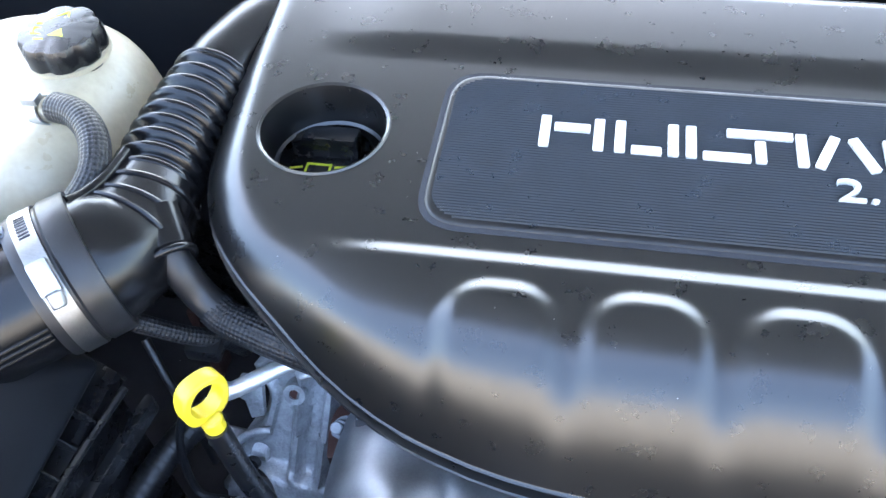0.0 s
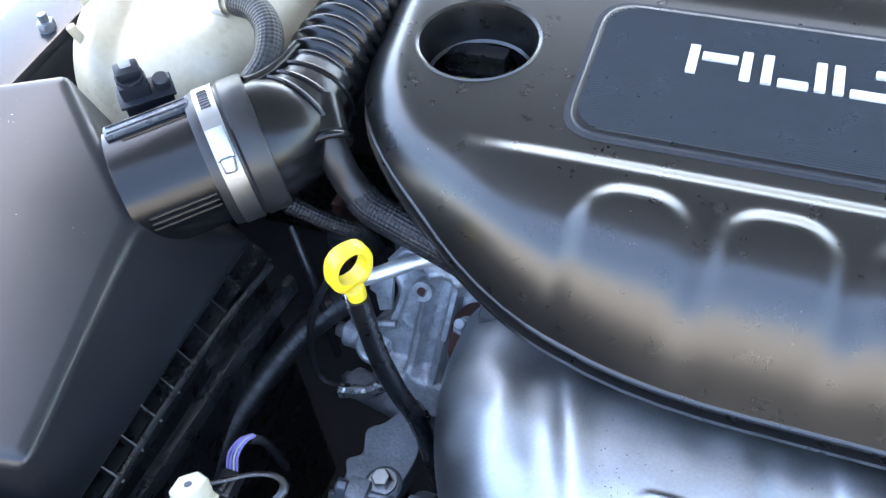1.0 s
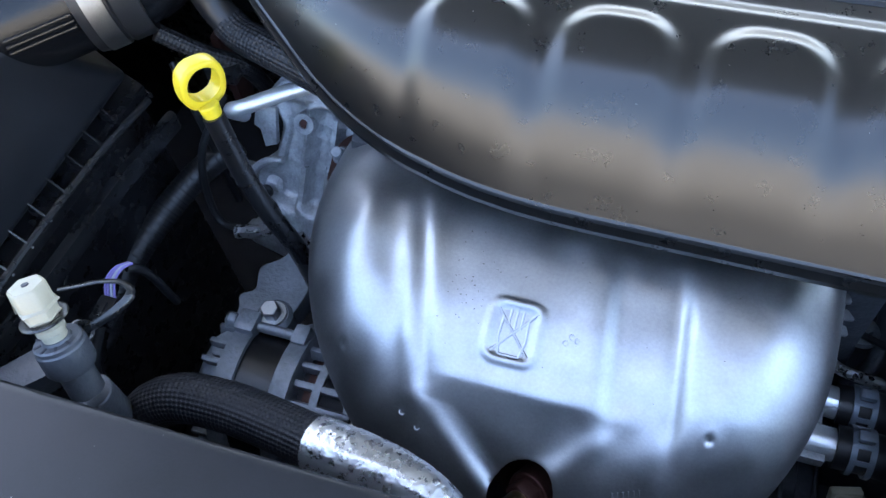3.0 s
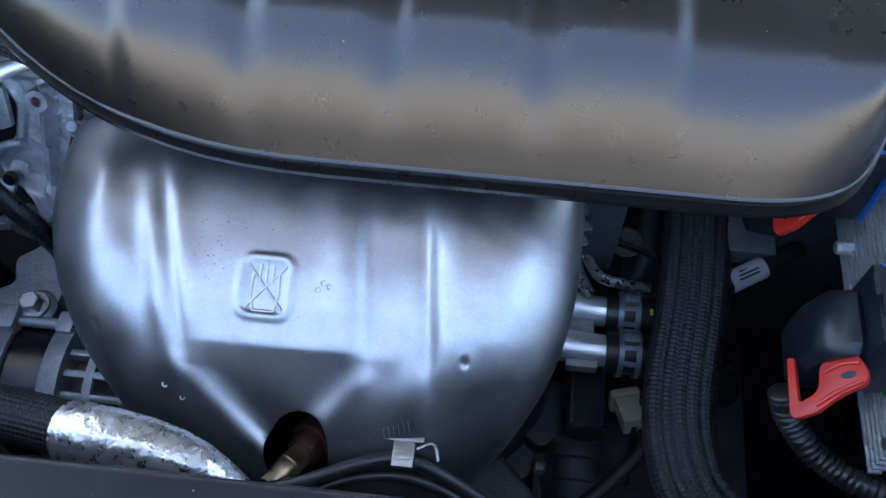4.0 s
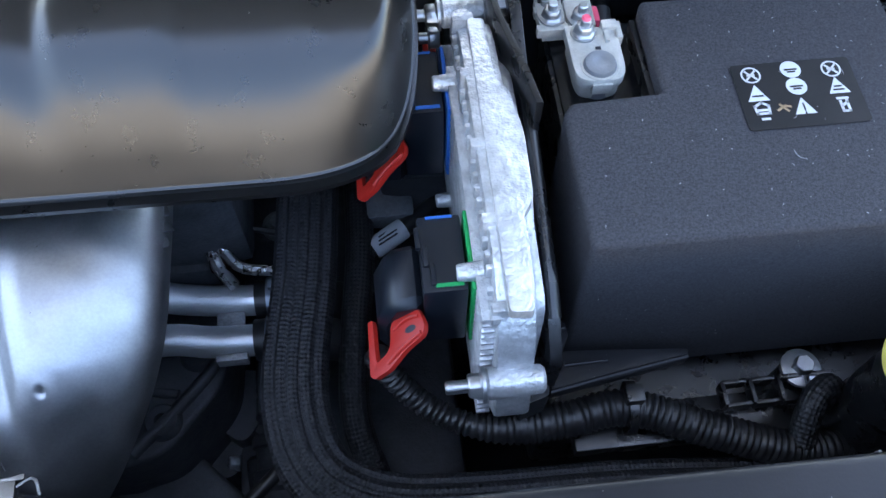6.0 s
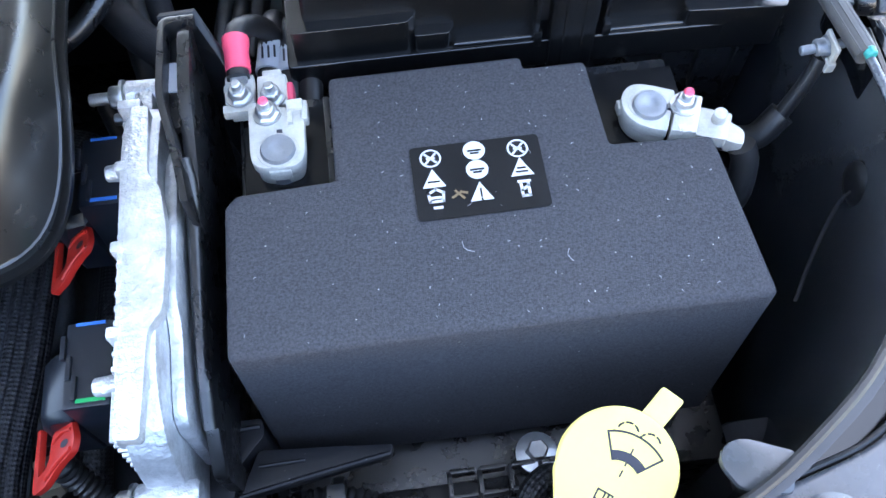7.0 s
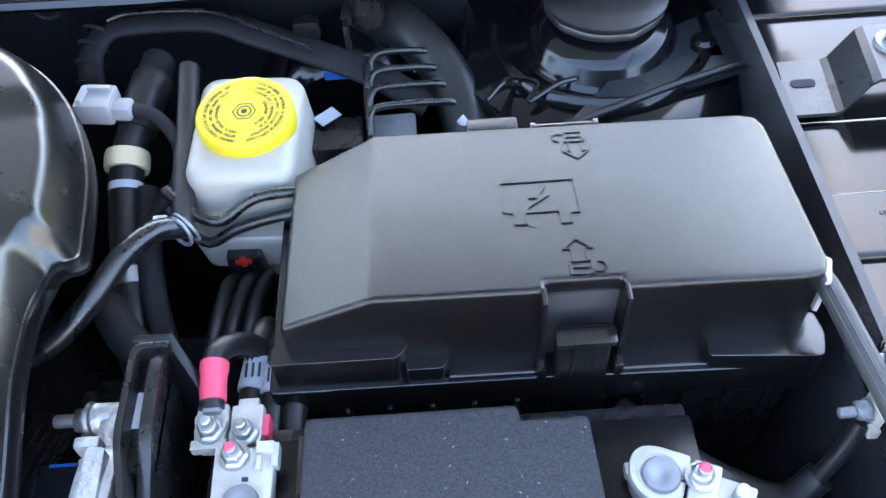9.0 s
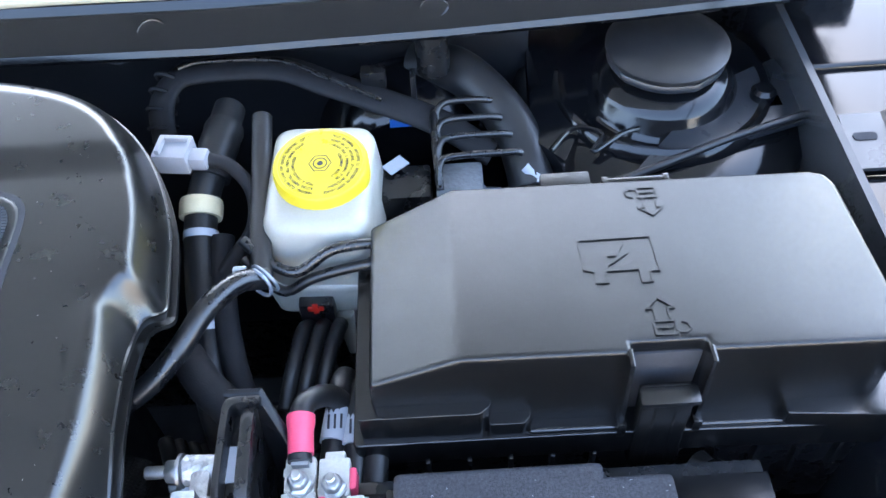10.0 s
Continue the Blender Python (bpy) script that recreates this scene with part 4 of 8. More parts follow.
def build_alternator():
    t = thing("alternator", (-0.12, 0.03, 0.71), "grey cast alternator with slotted end housings", "alternator")
    cy, cz = 0.028, 0.772
    X = Matrix.Translation((0, cy, cz)) @ Matrix.Rotation(radians(90), 4, "Y")
    part("stator", lathe([(0, -0.146), (0.057, -0.146), (0.057, -0.112), (0, -0.112)], 48, X), M_DUCT, t, "black laminated stator band")
    front = part("drive_end", join(lathe([(0, -0.186), (0.03, -0.186), (0.044, -0.182), (0.048, -0.176), (0.048, -0.164), (0.060, -0.162), (0.061, -0.146), (0.0, -0.145)], 48, X)), M_ALUD, t, "cast grey drive end")
    rear = part("rear_end", join(lathe([(0, -0.114), (0.062, -0.114), (0.063, -0.111), (0.063, -0.099), (0.056, -0.097), (0.046, -0.097), (0, -0.096)], 48, X), lathe([(0, -0.047), (0.046, -0.048), (0.052, -0.052), (0.050, -0.044), (0.03, -0.038), (0, -0.038)], 48, X)), M_ALUD, t, "slotted grey rear end")
    part("winding", lathe([(0, -0.098), (0.044, -0.098), (0.044, -0.046), (0, -0.046)], 40, X), M_DARK, t, "dark winding")
    part("winding_edge", lathe([(0, -0.092), (0.0455, -0.092), (0.0455, -0.084), (0, -0.084)], 40, X), M_RUST, t, "copper-brown winding edge")
    for i in range(22):
        a = radians(360 / 22 * i)
        m = Matrix.Translation((-0.073, cy + 0.053 * math.cos(a), cz + 0.053 * math.sin(a))) @ Matrix.Rotation(a, 4, "X")
        part("fin", box((0, 0, 0), (0.052, 0.010, 0.0058), 0.0022, m), M_ALUD, rear)
        m = Matrix.Translation((-0.172, cy + 0.053 * math.cos(a), cz + 0.053 * math.sin(a))) @ Matrix.Rotation(a, 4, "X")
        part("fin", box((0.003, 0, 0), (0.018, 0.012, 0.0050), 0.0020, m), M_ALUD, front)
    part("ring_web", band((-0.078, cy, cz), (1, 0, 0), 0.0540, 0.0065, 0.0045), M_ALUD, rear)
    part("ring_web", band((-0.051, cy, cz), (1, 0, 0), 0.0500, 0.006, 0.006), M_ALUD, rear)
    for a in (62, 128, 196):
        y, z = cy + 0.0625 * math.cos(radians(a)), cz + 0.0625 * math.sin(radians(a))
        part("through_bolt", join(rod((-0.164, y, z), (-0.10, y, z), 0.0042, 12), hexnut((-0.172, y, z), (-0.164, y, z), 0.0068)), M_ALUD, t)
        part("ear", box((-0.154, y, z), (0.018, 0.020, 0.018), 0.004), M_ALUD, front, "cast bolt ear")
        part("ear", box((-0.107, y, z), (0.014, 0.018, 0.016), 0.004), M_ALUD, rear, "cast bolt ear")
    arm = [(-0.146, 0.143, 0.004), (-0.126, 0.130, 0.008), (-0.121, 0.102, 0.008), (-0.124, 0.080, 0.010), (-0.130, 0.062, 0.010), (-0.147, 0.063, 0.008), (-0.152, 0.038, 0.006), (-0.160, 0.026, 0.006), (-0.177, 0.026, 0.006),
           (-0.179, 0.041, 0.006), (-0.170, 0.050, 0.006), (-0.171, 0.072, 0.006), (-0.178, 0.083, 0.006), (-0.164, 0.090, 0.006), (-0.172, 0.113, 0.008), (-0.157, 0.122, 0.006)]
    br = part("bracket", join(prism(rounded(arm, 4), 0.800, 0.823, 0.005, seg=3), rod((-0.139, 0.071, 0.80), (-0.139, 0.071, 0.826), 0.0155, 28, cap=0.003)), M_ALUD, t, "grey cast mounting bracket")
    part("bolt", join(lathe([(0, 0.826), (0.0118, 0.826), (0.0112, 0.8285), (0, 0.8285)], 24, Matrix.Translation((-0.139, 0.071, 0))), hexnut((-0.139, 0.071, 0.828), (-0.1395, 0.0705, 0.838), 0.0082)), M_ZINC, br, "zinc flange bolt")
    return t


# ---- intake side ----
def build_airbox():
    t = thing("air_filter_box", (-0.42, 0.05, 0.75), "large smooth black plastic air filter housing with a ribbed flange", "air filter box")
    top = [(-0.403, 0.199, 1.085), (-0.300, 0.107, 1.054), (-0.258, -0.066, 1.062), (-0.30, -0.072, 1.064), (-0.60, -0.060, 1.075), (-0.66, 0.05, 1.08), (-0.63, 0.09, 1.083)]
    low = [(-0.402, 0.232), (-0.268, 0.176), (-0.280, -0.072), (-0.33, -0.076), (-0.62, -0.074), (-0.68, 0.05), (-0.65, 0.10)]
    bm = bmesh.new()
    a = [bm.verts.new(v) for v in top]
    b = [bm.verts.new((x, y, 0.962)) for x, y in low]
    bm.faces.new(a)
    bm.faces.new(b[::-1])
    for i in range(len(a)):
        j = (i + 1) % len(a)
        bm.faces.new((b[i], b[j], a[j], a[i]))
    bmesh.ops.recalc_face_normals(bm, faces=bm.faces[:])
    bev(bm, 0.010, 4, 20)
    lid = part("lid", bm, M_PANEL, t, "smooth satin black lid", sharp=50)
    fl = [(x + (0.005 if x > -0.4 else -0.005), y) for x, y in low]
    part("flange", prism(fl, 0.938, 0.953, 0.002), M_BLACK, lid, "thin flange with locating fins")
    blade = bmesh.new()
    bv = [blade.verts.new(v) for v in ((0.004, -0.0009, -0.004), (0.004, 0.0009, -0.004), (-0.010, -0.0009, -0.002), (-0.010, 0.0009, -0.002), (-0.0125, -0.0004, 0.020), (-0.0125, 0.0004, 0.020), (-0.0105, -0.0004, 0.020), (-0.0105, 0.0004, 0.020))]
    for q in ((0, 1, 7, 6), (2, 4, 5, 3), (0, 6, 4, 2), (1, 3, 5, 7), (6, 7, 5, 4), (0, 2, 3, 1)):
        blade.faces.new([bv[k] for k in q])
    for i in range(9):
        part("fin", moved(blade.copy(), Matrix.Translation((-0.2715 + 0.0007 * i, -0.050 + 0.0232 * i, 0.956))), M_BLACK, lid)
    blade.free()
    part("flange_rail", tube([(-0.282, -0.072, 0.951), (-0.272, -0.045, 0.954), (-0.269, 0.03, 0.954), (-0.264, 0.10, 0.952), (-0.254, 0.165, 0.950)], 0.0032, 8, 0.01), M_BLACK, lid, "rounded flange edge")
    part("lower_rail", prism(rounded([(-0.276, -0.072, 0.004), (-0.262, -0.045, 0.006), (-0.254, 0.042, 0.006), (-0.250, 0.10, 0.006), (-0.238, 0.170, 0.004), (-0.246, 0.172, 0.004), (-0.258, 0.10, 0.006), (-0.263, 0.042, 0.006), (-0.270, -0.045, 0.006), (-0.285, -0.070, 0.004)], 3), 0.918, 0.934, 0.0015), M_BLACK, t, "lower clamping rail")
    for i in range(10):
        y = 0.182 - 0.0062 * i
        part("slat", box((-0.2725 + (0.182 - y) * -0.08, y, 0.9375), (0.018, 0.0018, 0.005), 0.0004, Matrix.Translation((-0.2725, y, 0.9375)) @ Matrix.Rotation(radians(-18), 4, "Z") @ Matrix.Translation((0.2725, -y, -0.9375))), M_BLACK, t)
    part("lower_box", prism([(x - (0.004 if x > -0.4 else 0), y) for x, y in low], 0.55, 0.938, 0.006, 0.0), M_BLACK, t, "dark lower half of the housing")
    return t


def build_intake():
    t = thing("air_intake_duct", (-0.25, 0.25, 0.95), "black plastic air intake duct with a corrugated bellows and steel clamp", "intake duct")
    A, B = Vector((-0.322, 0.146, 1.040)), Vector((-0.277, 0.185, 1.045))
    d = (B - A).normalized()
    mt = part("meter_tube", rod(A - d * 0.01, B - d * 0.004, 0.0455, 48), M_DUCT, t, "smooth black air meter tube")
    for off in (-0.5, -0.25, 0, 1.9, 2.05, 2.2):
        side = d.cross(Vector((0, 0, 1))).normalized()
        w = side * math.cos(radians(90 - off * 40)) * 1.0 + Vector((0, 0, 1)) * math.sin(radians(90 - off * 40))
        p = w * 0.0458
        part("rib", rod(A + p, B - d * 0.012 + p, 0.0012, 8, cap=0.0004), M_DUCT, mt)
    side = d.cross(Vector((0, 0, 1))).normalized()
    flat_ = Matrix([d, -side, Vector((0, 0, 1))]).transposed().to_4x4()
    # black plastic rail; the grey colour stands for the reflection on its top
    rail = part("sensor_rail", box((0, 0, 0), (0.060, 0.0105, 0.008), 0.0015, Matrix.Translation((A + B) / 2 - d * 0.010 - side * 0.010 + Vector((0, 0, 0.0455))) @ flat_), M_STRUT, t, "flat black rail under the sensor, greyed to imitate its sheen")
    for off in (-0.0030, 0.0030):
        part("rail_line", box((0, 0, 0), (0.056, 0.0010, 0.0010), 0, Matrix.Translation((A + B) / 2 - d * 0.010 - side * (0.010 + off) + Vector((0, 0, 0.0498))) @ flat_), M_DUCT, rail)
    part("cuff", lathe([(0.044, -0.010), (0.0485, -0.010), (0.0495, -0.006), (0.0488, 0.0), (0.0488, 0.013), (0.0505, 0.015), (0.0505, 0.030), (0.0495, 0.032), (0.040, 0.033)], 48, aim(B, B + d)), M_RUBBER, t, "rubber cuff")
    clamp = part("hose_clamp", band(B + d * 0.004, d, 0.0495, 0.014, 0.001, 56), M_CLAMPZ, t, "steel worm-drive hose clamp")
    cen = B + d * 0.004
    w = Vector((0.30, -0.55, 0.72))
    w = (w - d * w.dot(d)).normalized()
    part("worm_housing", box((0, 0, 0), (0.022, 0.013, 0.009), 0.002, Matrix.Translation(cen + w * 0.0535) @ Matrix([[*(d.cross(w))], [*d], [*w]]).transposed().to_4x4()), M_ZINC, clamp)
    part("screw_head", hexnut(cen + w * 0.054 + d.cross(w) * 0.010, cen + w * 0.054 + d.cross(w) * 0.020, 0.0052), M_ZINC, clamp)
    for k in range(8):
        ww = Matrix.Rotation(radians(34 + 3.2 * k) * (-1), 3, d) @ w
        part("slot", box((0, 0, 0), (0.0012, 0.007, 0.0006), 0, Matrix.Translation(cen + ww * 0.0507) @ Matrix([[*(d.cross(ww))], [*d], [*ww]]).transposed().to_4x4()), M_INK, clamp)
    # elbow and bellows
    way = [tuple(B + d * 0.004), tuple(B + d * 0.030), (-0.247, 0.220, 1.044), (-0.243, 0.242, 1.043), (-0.244, 0.272, 1.043)]
    part("elbow", tube(way, 0.046, 32, 0.006, rfun=lambda s, L: 0.0478 - 0.0145 * (s / L) ** 1.3), M_DUCT, t, "smooth moulded elbow")
    mid = curve_points(way, 0.004)
    for f_ in (0.56, 0.70, 0.84):
        i = int(f_ * (len(mid) - 1))
        ax = (mid[i + 1] - mid[i - 1]).normalized()
        top = Vector((-0.36, 0.18, 0.92))
        top = (top - ax * top.dot(ax)).normalized()
        rad = 0.0478 - 0.0145 * f_ ** 1.3
        part("web", tube([tuple(mid[i] + (Matrix.Rotation(radians(q_), 3, ax) @ top) * rad) for q_ in range(0, 121, 12)], 0.0022, 8, 0.004), M_DUCT, t, "thin stiffening web")
    spine = curve_points(way, 0.004)[8:]
    part("spine_rib", tube([tuple(p + Vector((-0.36, 0.18, 0.92)) * (0.0478 - 0.0135 * ((i + 8) / (len(spine) + 8)) ** 1.3)) for i, p in enumerate(spine)], 0.0042, 10, 0.006), M_DUCT, t)
    bel = [(-0.244, 0.266, 1.043), (-0.245, 0.31, 1.044), (-0.243, 0.35, 1.044), (-0.239, 0.388, 1.043)]
    part("bellows", tube(bel, 0.032, 32, 0.0016, rfun=ribs(0.0345, 0.0070, 0.0142)), M_DUCT, t, "corrugated rubber bellows", sharp=75)
    part("outlet", tube([(-0.239, 0.384, 1.043), (-0.234, 0.42, 1.042), (-0.215, 0.48, 1.036), (-0.18, 0.53, 1.02)], 0.0325, 30, 0.006), M_DUCT, t)
    part("outlet_lip", ring((-0.239, 0.390, 1.043), (0.08, 1, 0.0), 0.0325, 0.003), M_DUCT, t)
    # breather stub and hose
    part("breather_stub", join(rod((-0.226, 0.240, 1.058), (-0.2075, 0.215, 1.047), 0.0182, 28, 0.0165, cap=0.002), ring((-0.2065, 0.2135, 1.0465), (0.55, -0.74, -0.35), 0.0152, 0.0030)), M_DUCT, t)
    return t


def build_breather():
    t = thing("breather_hose", (-0.15, 0.18, 1.0), "black breather hose with a woven braided sleeve", "hose")
    part("rubber_end", tube([(-0.212, 0.221, 1.049), (-0.204, 0.213, 1.036), (-0.194, 0.208, 1.018), (-0.178, 0.2015, 1.004)], 0.0118, 20, 0.004), M_RUBBER, t, "plain rubber end")
    part("sleeve", tube([(-0.185, 0.2045, 1.008), (-0.174, 0.2000, 1.002), (-0.148, 0.1925, 0.999), (-0.125, 0.1885, 0.993), (-0.100, 0.190, 0.976), (-0.08, 0.197, 0.952)], 0.0130, 24, 0.003), M_BRAID, t, "woven braided sleeve")
    return t


def build_meter_sensor():
    t = thing("air_meter_plug", (-0.345, 0.185, 1.06), "black air flow sensor with its wiring plug", "sensor")
    m = Matrix.Translation((-0.330, 0.192, 1.086)) @ Matrix.Rotation(radians(42), 4, "Z") @ Matrix.Rotation(radians(12), 4, "X") @ Matrix.Diagonal((0.78, 0.78, 0.74, 1))
    part("base", box((0, 0, -0.006), (0.044, 0.022, 0.022), 0.002, m), M_PLUG, t)
    part("body", box((-0.008, 0.002, 0.012), (0.026, 0.018, 0.020), 0.003, m), M_PLUG, t)
    part("plug", box((-0.008, 0.008, 0.026), (0.022, 0.016, 0.014), 0.003, m), M_PLUG, t)
    part("latch", box((-0.008, 0.010, 0.034), (0.010, 0.006, 0.005), 0.001, m), M_GREYP, t, "pale grey lock tab")
    part("flange", box((0.0, 0.0, 0.003), (0.050, 0.026, 0.0035), 0.001, m), M_PLUG, t)
    part("plug_rim", lathe([(0.0105, 0), (0.0125, 0), (0.0125, 0.006), (0.0105, 0.006)], 24, m @ Matrix.Translation((-0.008, 0.004, 0.020))), M_PLUG, t)
    part("post", rod(m @ Vector((0.016, 0, 0.0)), m @ Vector((0.016, 0, 0.016)), 0.006, 14), M_PLUG, t)
    return t


TANK = rounded([(-0.505, 0.37, 0.06), (-0.475, 0.245, 0.07), (-0.385, 0.212, 0.06), (-0.292, 0.235, 0.05), (-0.278, 0.33, 0.06), (-0.30, 0.44, 0.05), (-0.42, 0.46, 0.06)], 8)


def tank_height(P, e, nn):
    x, y = P[:, 0], P[:, 1]
    u = np.clip(e / 0.05, 0, 1)
    f = np.sqrt(1 - (1 - u) ** 2)
    g = (x + 0.405) * 0.9 + (y - 0.25) * 0.35
    z = 0.992 + 0.085 * f - 0.024 * np.exp(-(g / 0.016) ** 2) * sstep(0.40, 0.30, y)
    return z + 0.006 * sstep(0.34, 0.40, y)


def build_tank():
    t = thing("coolant_tank", (-0.39, 0.33, 0.88), "milky translucent coolant expansion tank with a black cap", "coolant tank")
    part("body", dome(dense(TANK, 0.006), (-0.43, -0.34, 0.33), tank_height, 34, 0.05), M_TANK, t, "milky plastic body", sharp=70)
    part("seam", tube([(x, y, 0.985) for x, y in TANK[::3]] + [(TANK[0][0], TANK[0][1], 0.985)], 0.003, 8, 0.008), M_TANK, t, "moulding seam")
    m = Matrix.Translation((-0.345, 0.376, 0))
    part("neck", lathe([(0.030, 1.06), (0.030, 1.075), (0.033, 1.076), (0.033, 1.08), (0, 1.08)], 36, m), M_TANK, t)
    cap = part("cap", lathe([(0, 1.072), (0.0300, 1.072), (0.0318, 1.075), (0.0318, 1.094), (0.0300, 1.098), (0.010, 1.1), (0, 1.1)], 96, m,
                            lambda a, z: 1.0 - 0.09 * (0.5 + 0.5 * math.cos(8 * a)) ** 3), M_BLACK2, t, "black lobed pressure cap")
    zz = Matrix.Translation((-0.345, 0.376, 1.099))
    part("warning_print", strokes([[(-0.018, 0.004), (0.0, 0.02), (0.008, 0.0), (-0.018, 0.004)], [(-0.008, 0.006), (0.0, 0.013)], [(-0.018, -0.008), (-0.018, -0.001), (-0.008, -0.001), (-0.008, -0.008), (-0.018, -0.008)],
                                   [(-0.012, -0.014), (-0.006, -0.014)]], 0.0016, 0.0006, zz), M_YINK, cap, "yellow printed warning signs")
    part("warning_triangle", prism([(-0.003, -0.010), (0.009, -0.010), (0.004, -0.001)], 1.0993, 1.1002, 0, 0, Matrix.Translation((-0.345, 0.376, 0))), M_YINK, cap)
    part("outlet_nipple", rod((-0.352, 0.312, 1.062), (-0.322, 0.306, 1.084), 0.0085, 18), M_TANK, t)
    for x, y in ((-0.455, 0.30), (-0.47, 0.34), (-0.44, 0.262)):
        part("stud", rod((x, y, 1.05), (x - 0.006, y - 0.003, 1.074), 0.004, 10), M_TANK, t)
    h = thing("coolant_hose", (-0.29, 0.25, 1.05), "black overflow hose in a braided sleeve with a spring clamp", "hose")
    part("sleeve", tube([(-0.318, 0.305, 1.086), (-0.296, 0.297, 1.088), (-0.277, 0.278, 1.084), (-0.270, 0.252, 1.075), (-0.282, 0.228, 1.062), (-0.306, 0.212, 1.045), (-0.32, 0.21, 1.02)], 0.0108, 22, 0.003), M_BRAID, h, "woven sleeve")
    part("clamp", join(band((-0.330, 0.3075, 1.079), (1, -0.2, 0.55), 0.0105, 0.012, 0.0012), box((-0.334, 0.305, 1.092), (0.012, 0.01, 0.006), 0.001)), M_ZINC, h, "spring steel clamp")
    return t


def build_service_port():
    t = thing("service_port", (-0.16, -0.065, 0.93), "air conditioning service port with a white hexagonal cap", "service port")
    b = Vector((-0.178, -0.044, 1.044))
    d = Vector((-0.015, 0.020, 0.057)).normalized()
    at = lambda k: b - d * k
    cap = part("cap", join(hexnut(at(0.0140), b, 0.0114, 0.0014), hexnut(at(0.0210), at(0.0136), 0.0106, 0.0006)), M_WHITE, t, "white hexagonal cap")
    part("cap_recess", rod(at(0.001), b + d * 0.0006, 0.0022, 8, cap=0.0001), M_INK, cap)
    part("stem", lathe([(0, 0), (0.0072, 0), (0.0072, 0.004), (0.0086, 0.005), (0.0086, 0.0085), (0.0076, 0.0095), (0.0076, 0.016), (0, 0.016)], 24, aim(at(0.037), b)), M_WHITE, t, "white threaded stem")
    part("tether", join(ring(at(0.0228), d, 0.0118, 0.0024, 36, 8, 0.5), tube([(-0.180, -0.031, 1.016), (-0.172, -0.025, 1.014), (-0.160, -0.017, 1.012), (-0.147, -0.0145, 1.012), (-0.1395, -0.019, 1.011),
                        (-0.143, -0.029, 1.009), (-0.152, -0.038, 1.005), (-0.161, -0.044, 1.001)], 0.0030, 10, 0.004, flat=(0.45, 1.0)), ring((-0.164, -0.046, 0.999), (0.2, -0.2, 1), 0.0068, 0.0016, 24, 8)), M_BLACK, t, "flexible black tether strap")
    body = part("valve_body", join(lathe([(0, 0.0), (0.0135, 0.0), (0.0150, 0.003), (0.0150, 0.017), (0.0142, 0.0180), (0.0142, 0.0205), (0.0132, 0.0215), (0.0090, 0.0215), (0.0082, 0.023), (0, 0.023)], 40, aim(at(0.060), b)),
                                   rod(at(0.059), at(0.080), 0.0105, 24)), M_GEAR, t, "grey valve body")
    for k in range(5):
        a = radians(150 + 38 * k)
        side = d.orthogonal().normalized()
        w = Matrix.Rotation(a, 3, d) @ side
        part("stamped_mark", box((0, 0, 0), (0.0045, 0.0016, 0.0006), 0, Matrix.Translation(at(0.0384) + w * 0.0112) @ Matrix([[*w], [*(d.cross(w))], [*d]]).transposed().to_4x4()), M_INK, body)
    part("mount", join(prism(rounded([(-0.232, -0.086, 0.004), (-0.206, -0.086, 0.004), (-0.186, -0.066, 0.006), (-0.190, -0.050, 0.006), (-0.204, -0.052, 0.006)], 4), 0.953, 0.972, 0.003),
                       rod((-0.16, -0.07, 0.72), (-0.163, -0.066, 0.96), 0.012, 16)), M_GEAR, t, "bare metal mount")
    return t


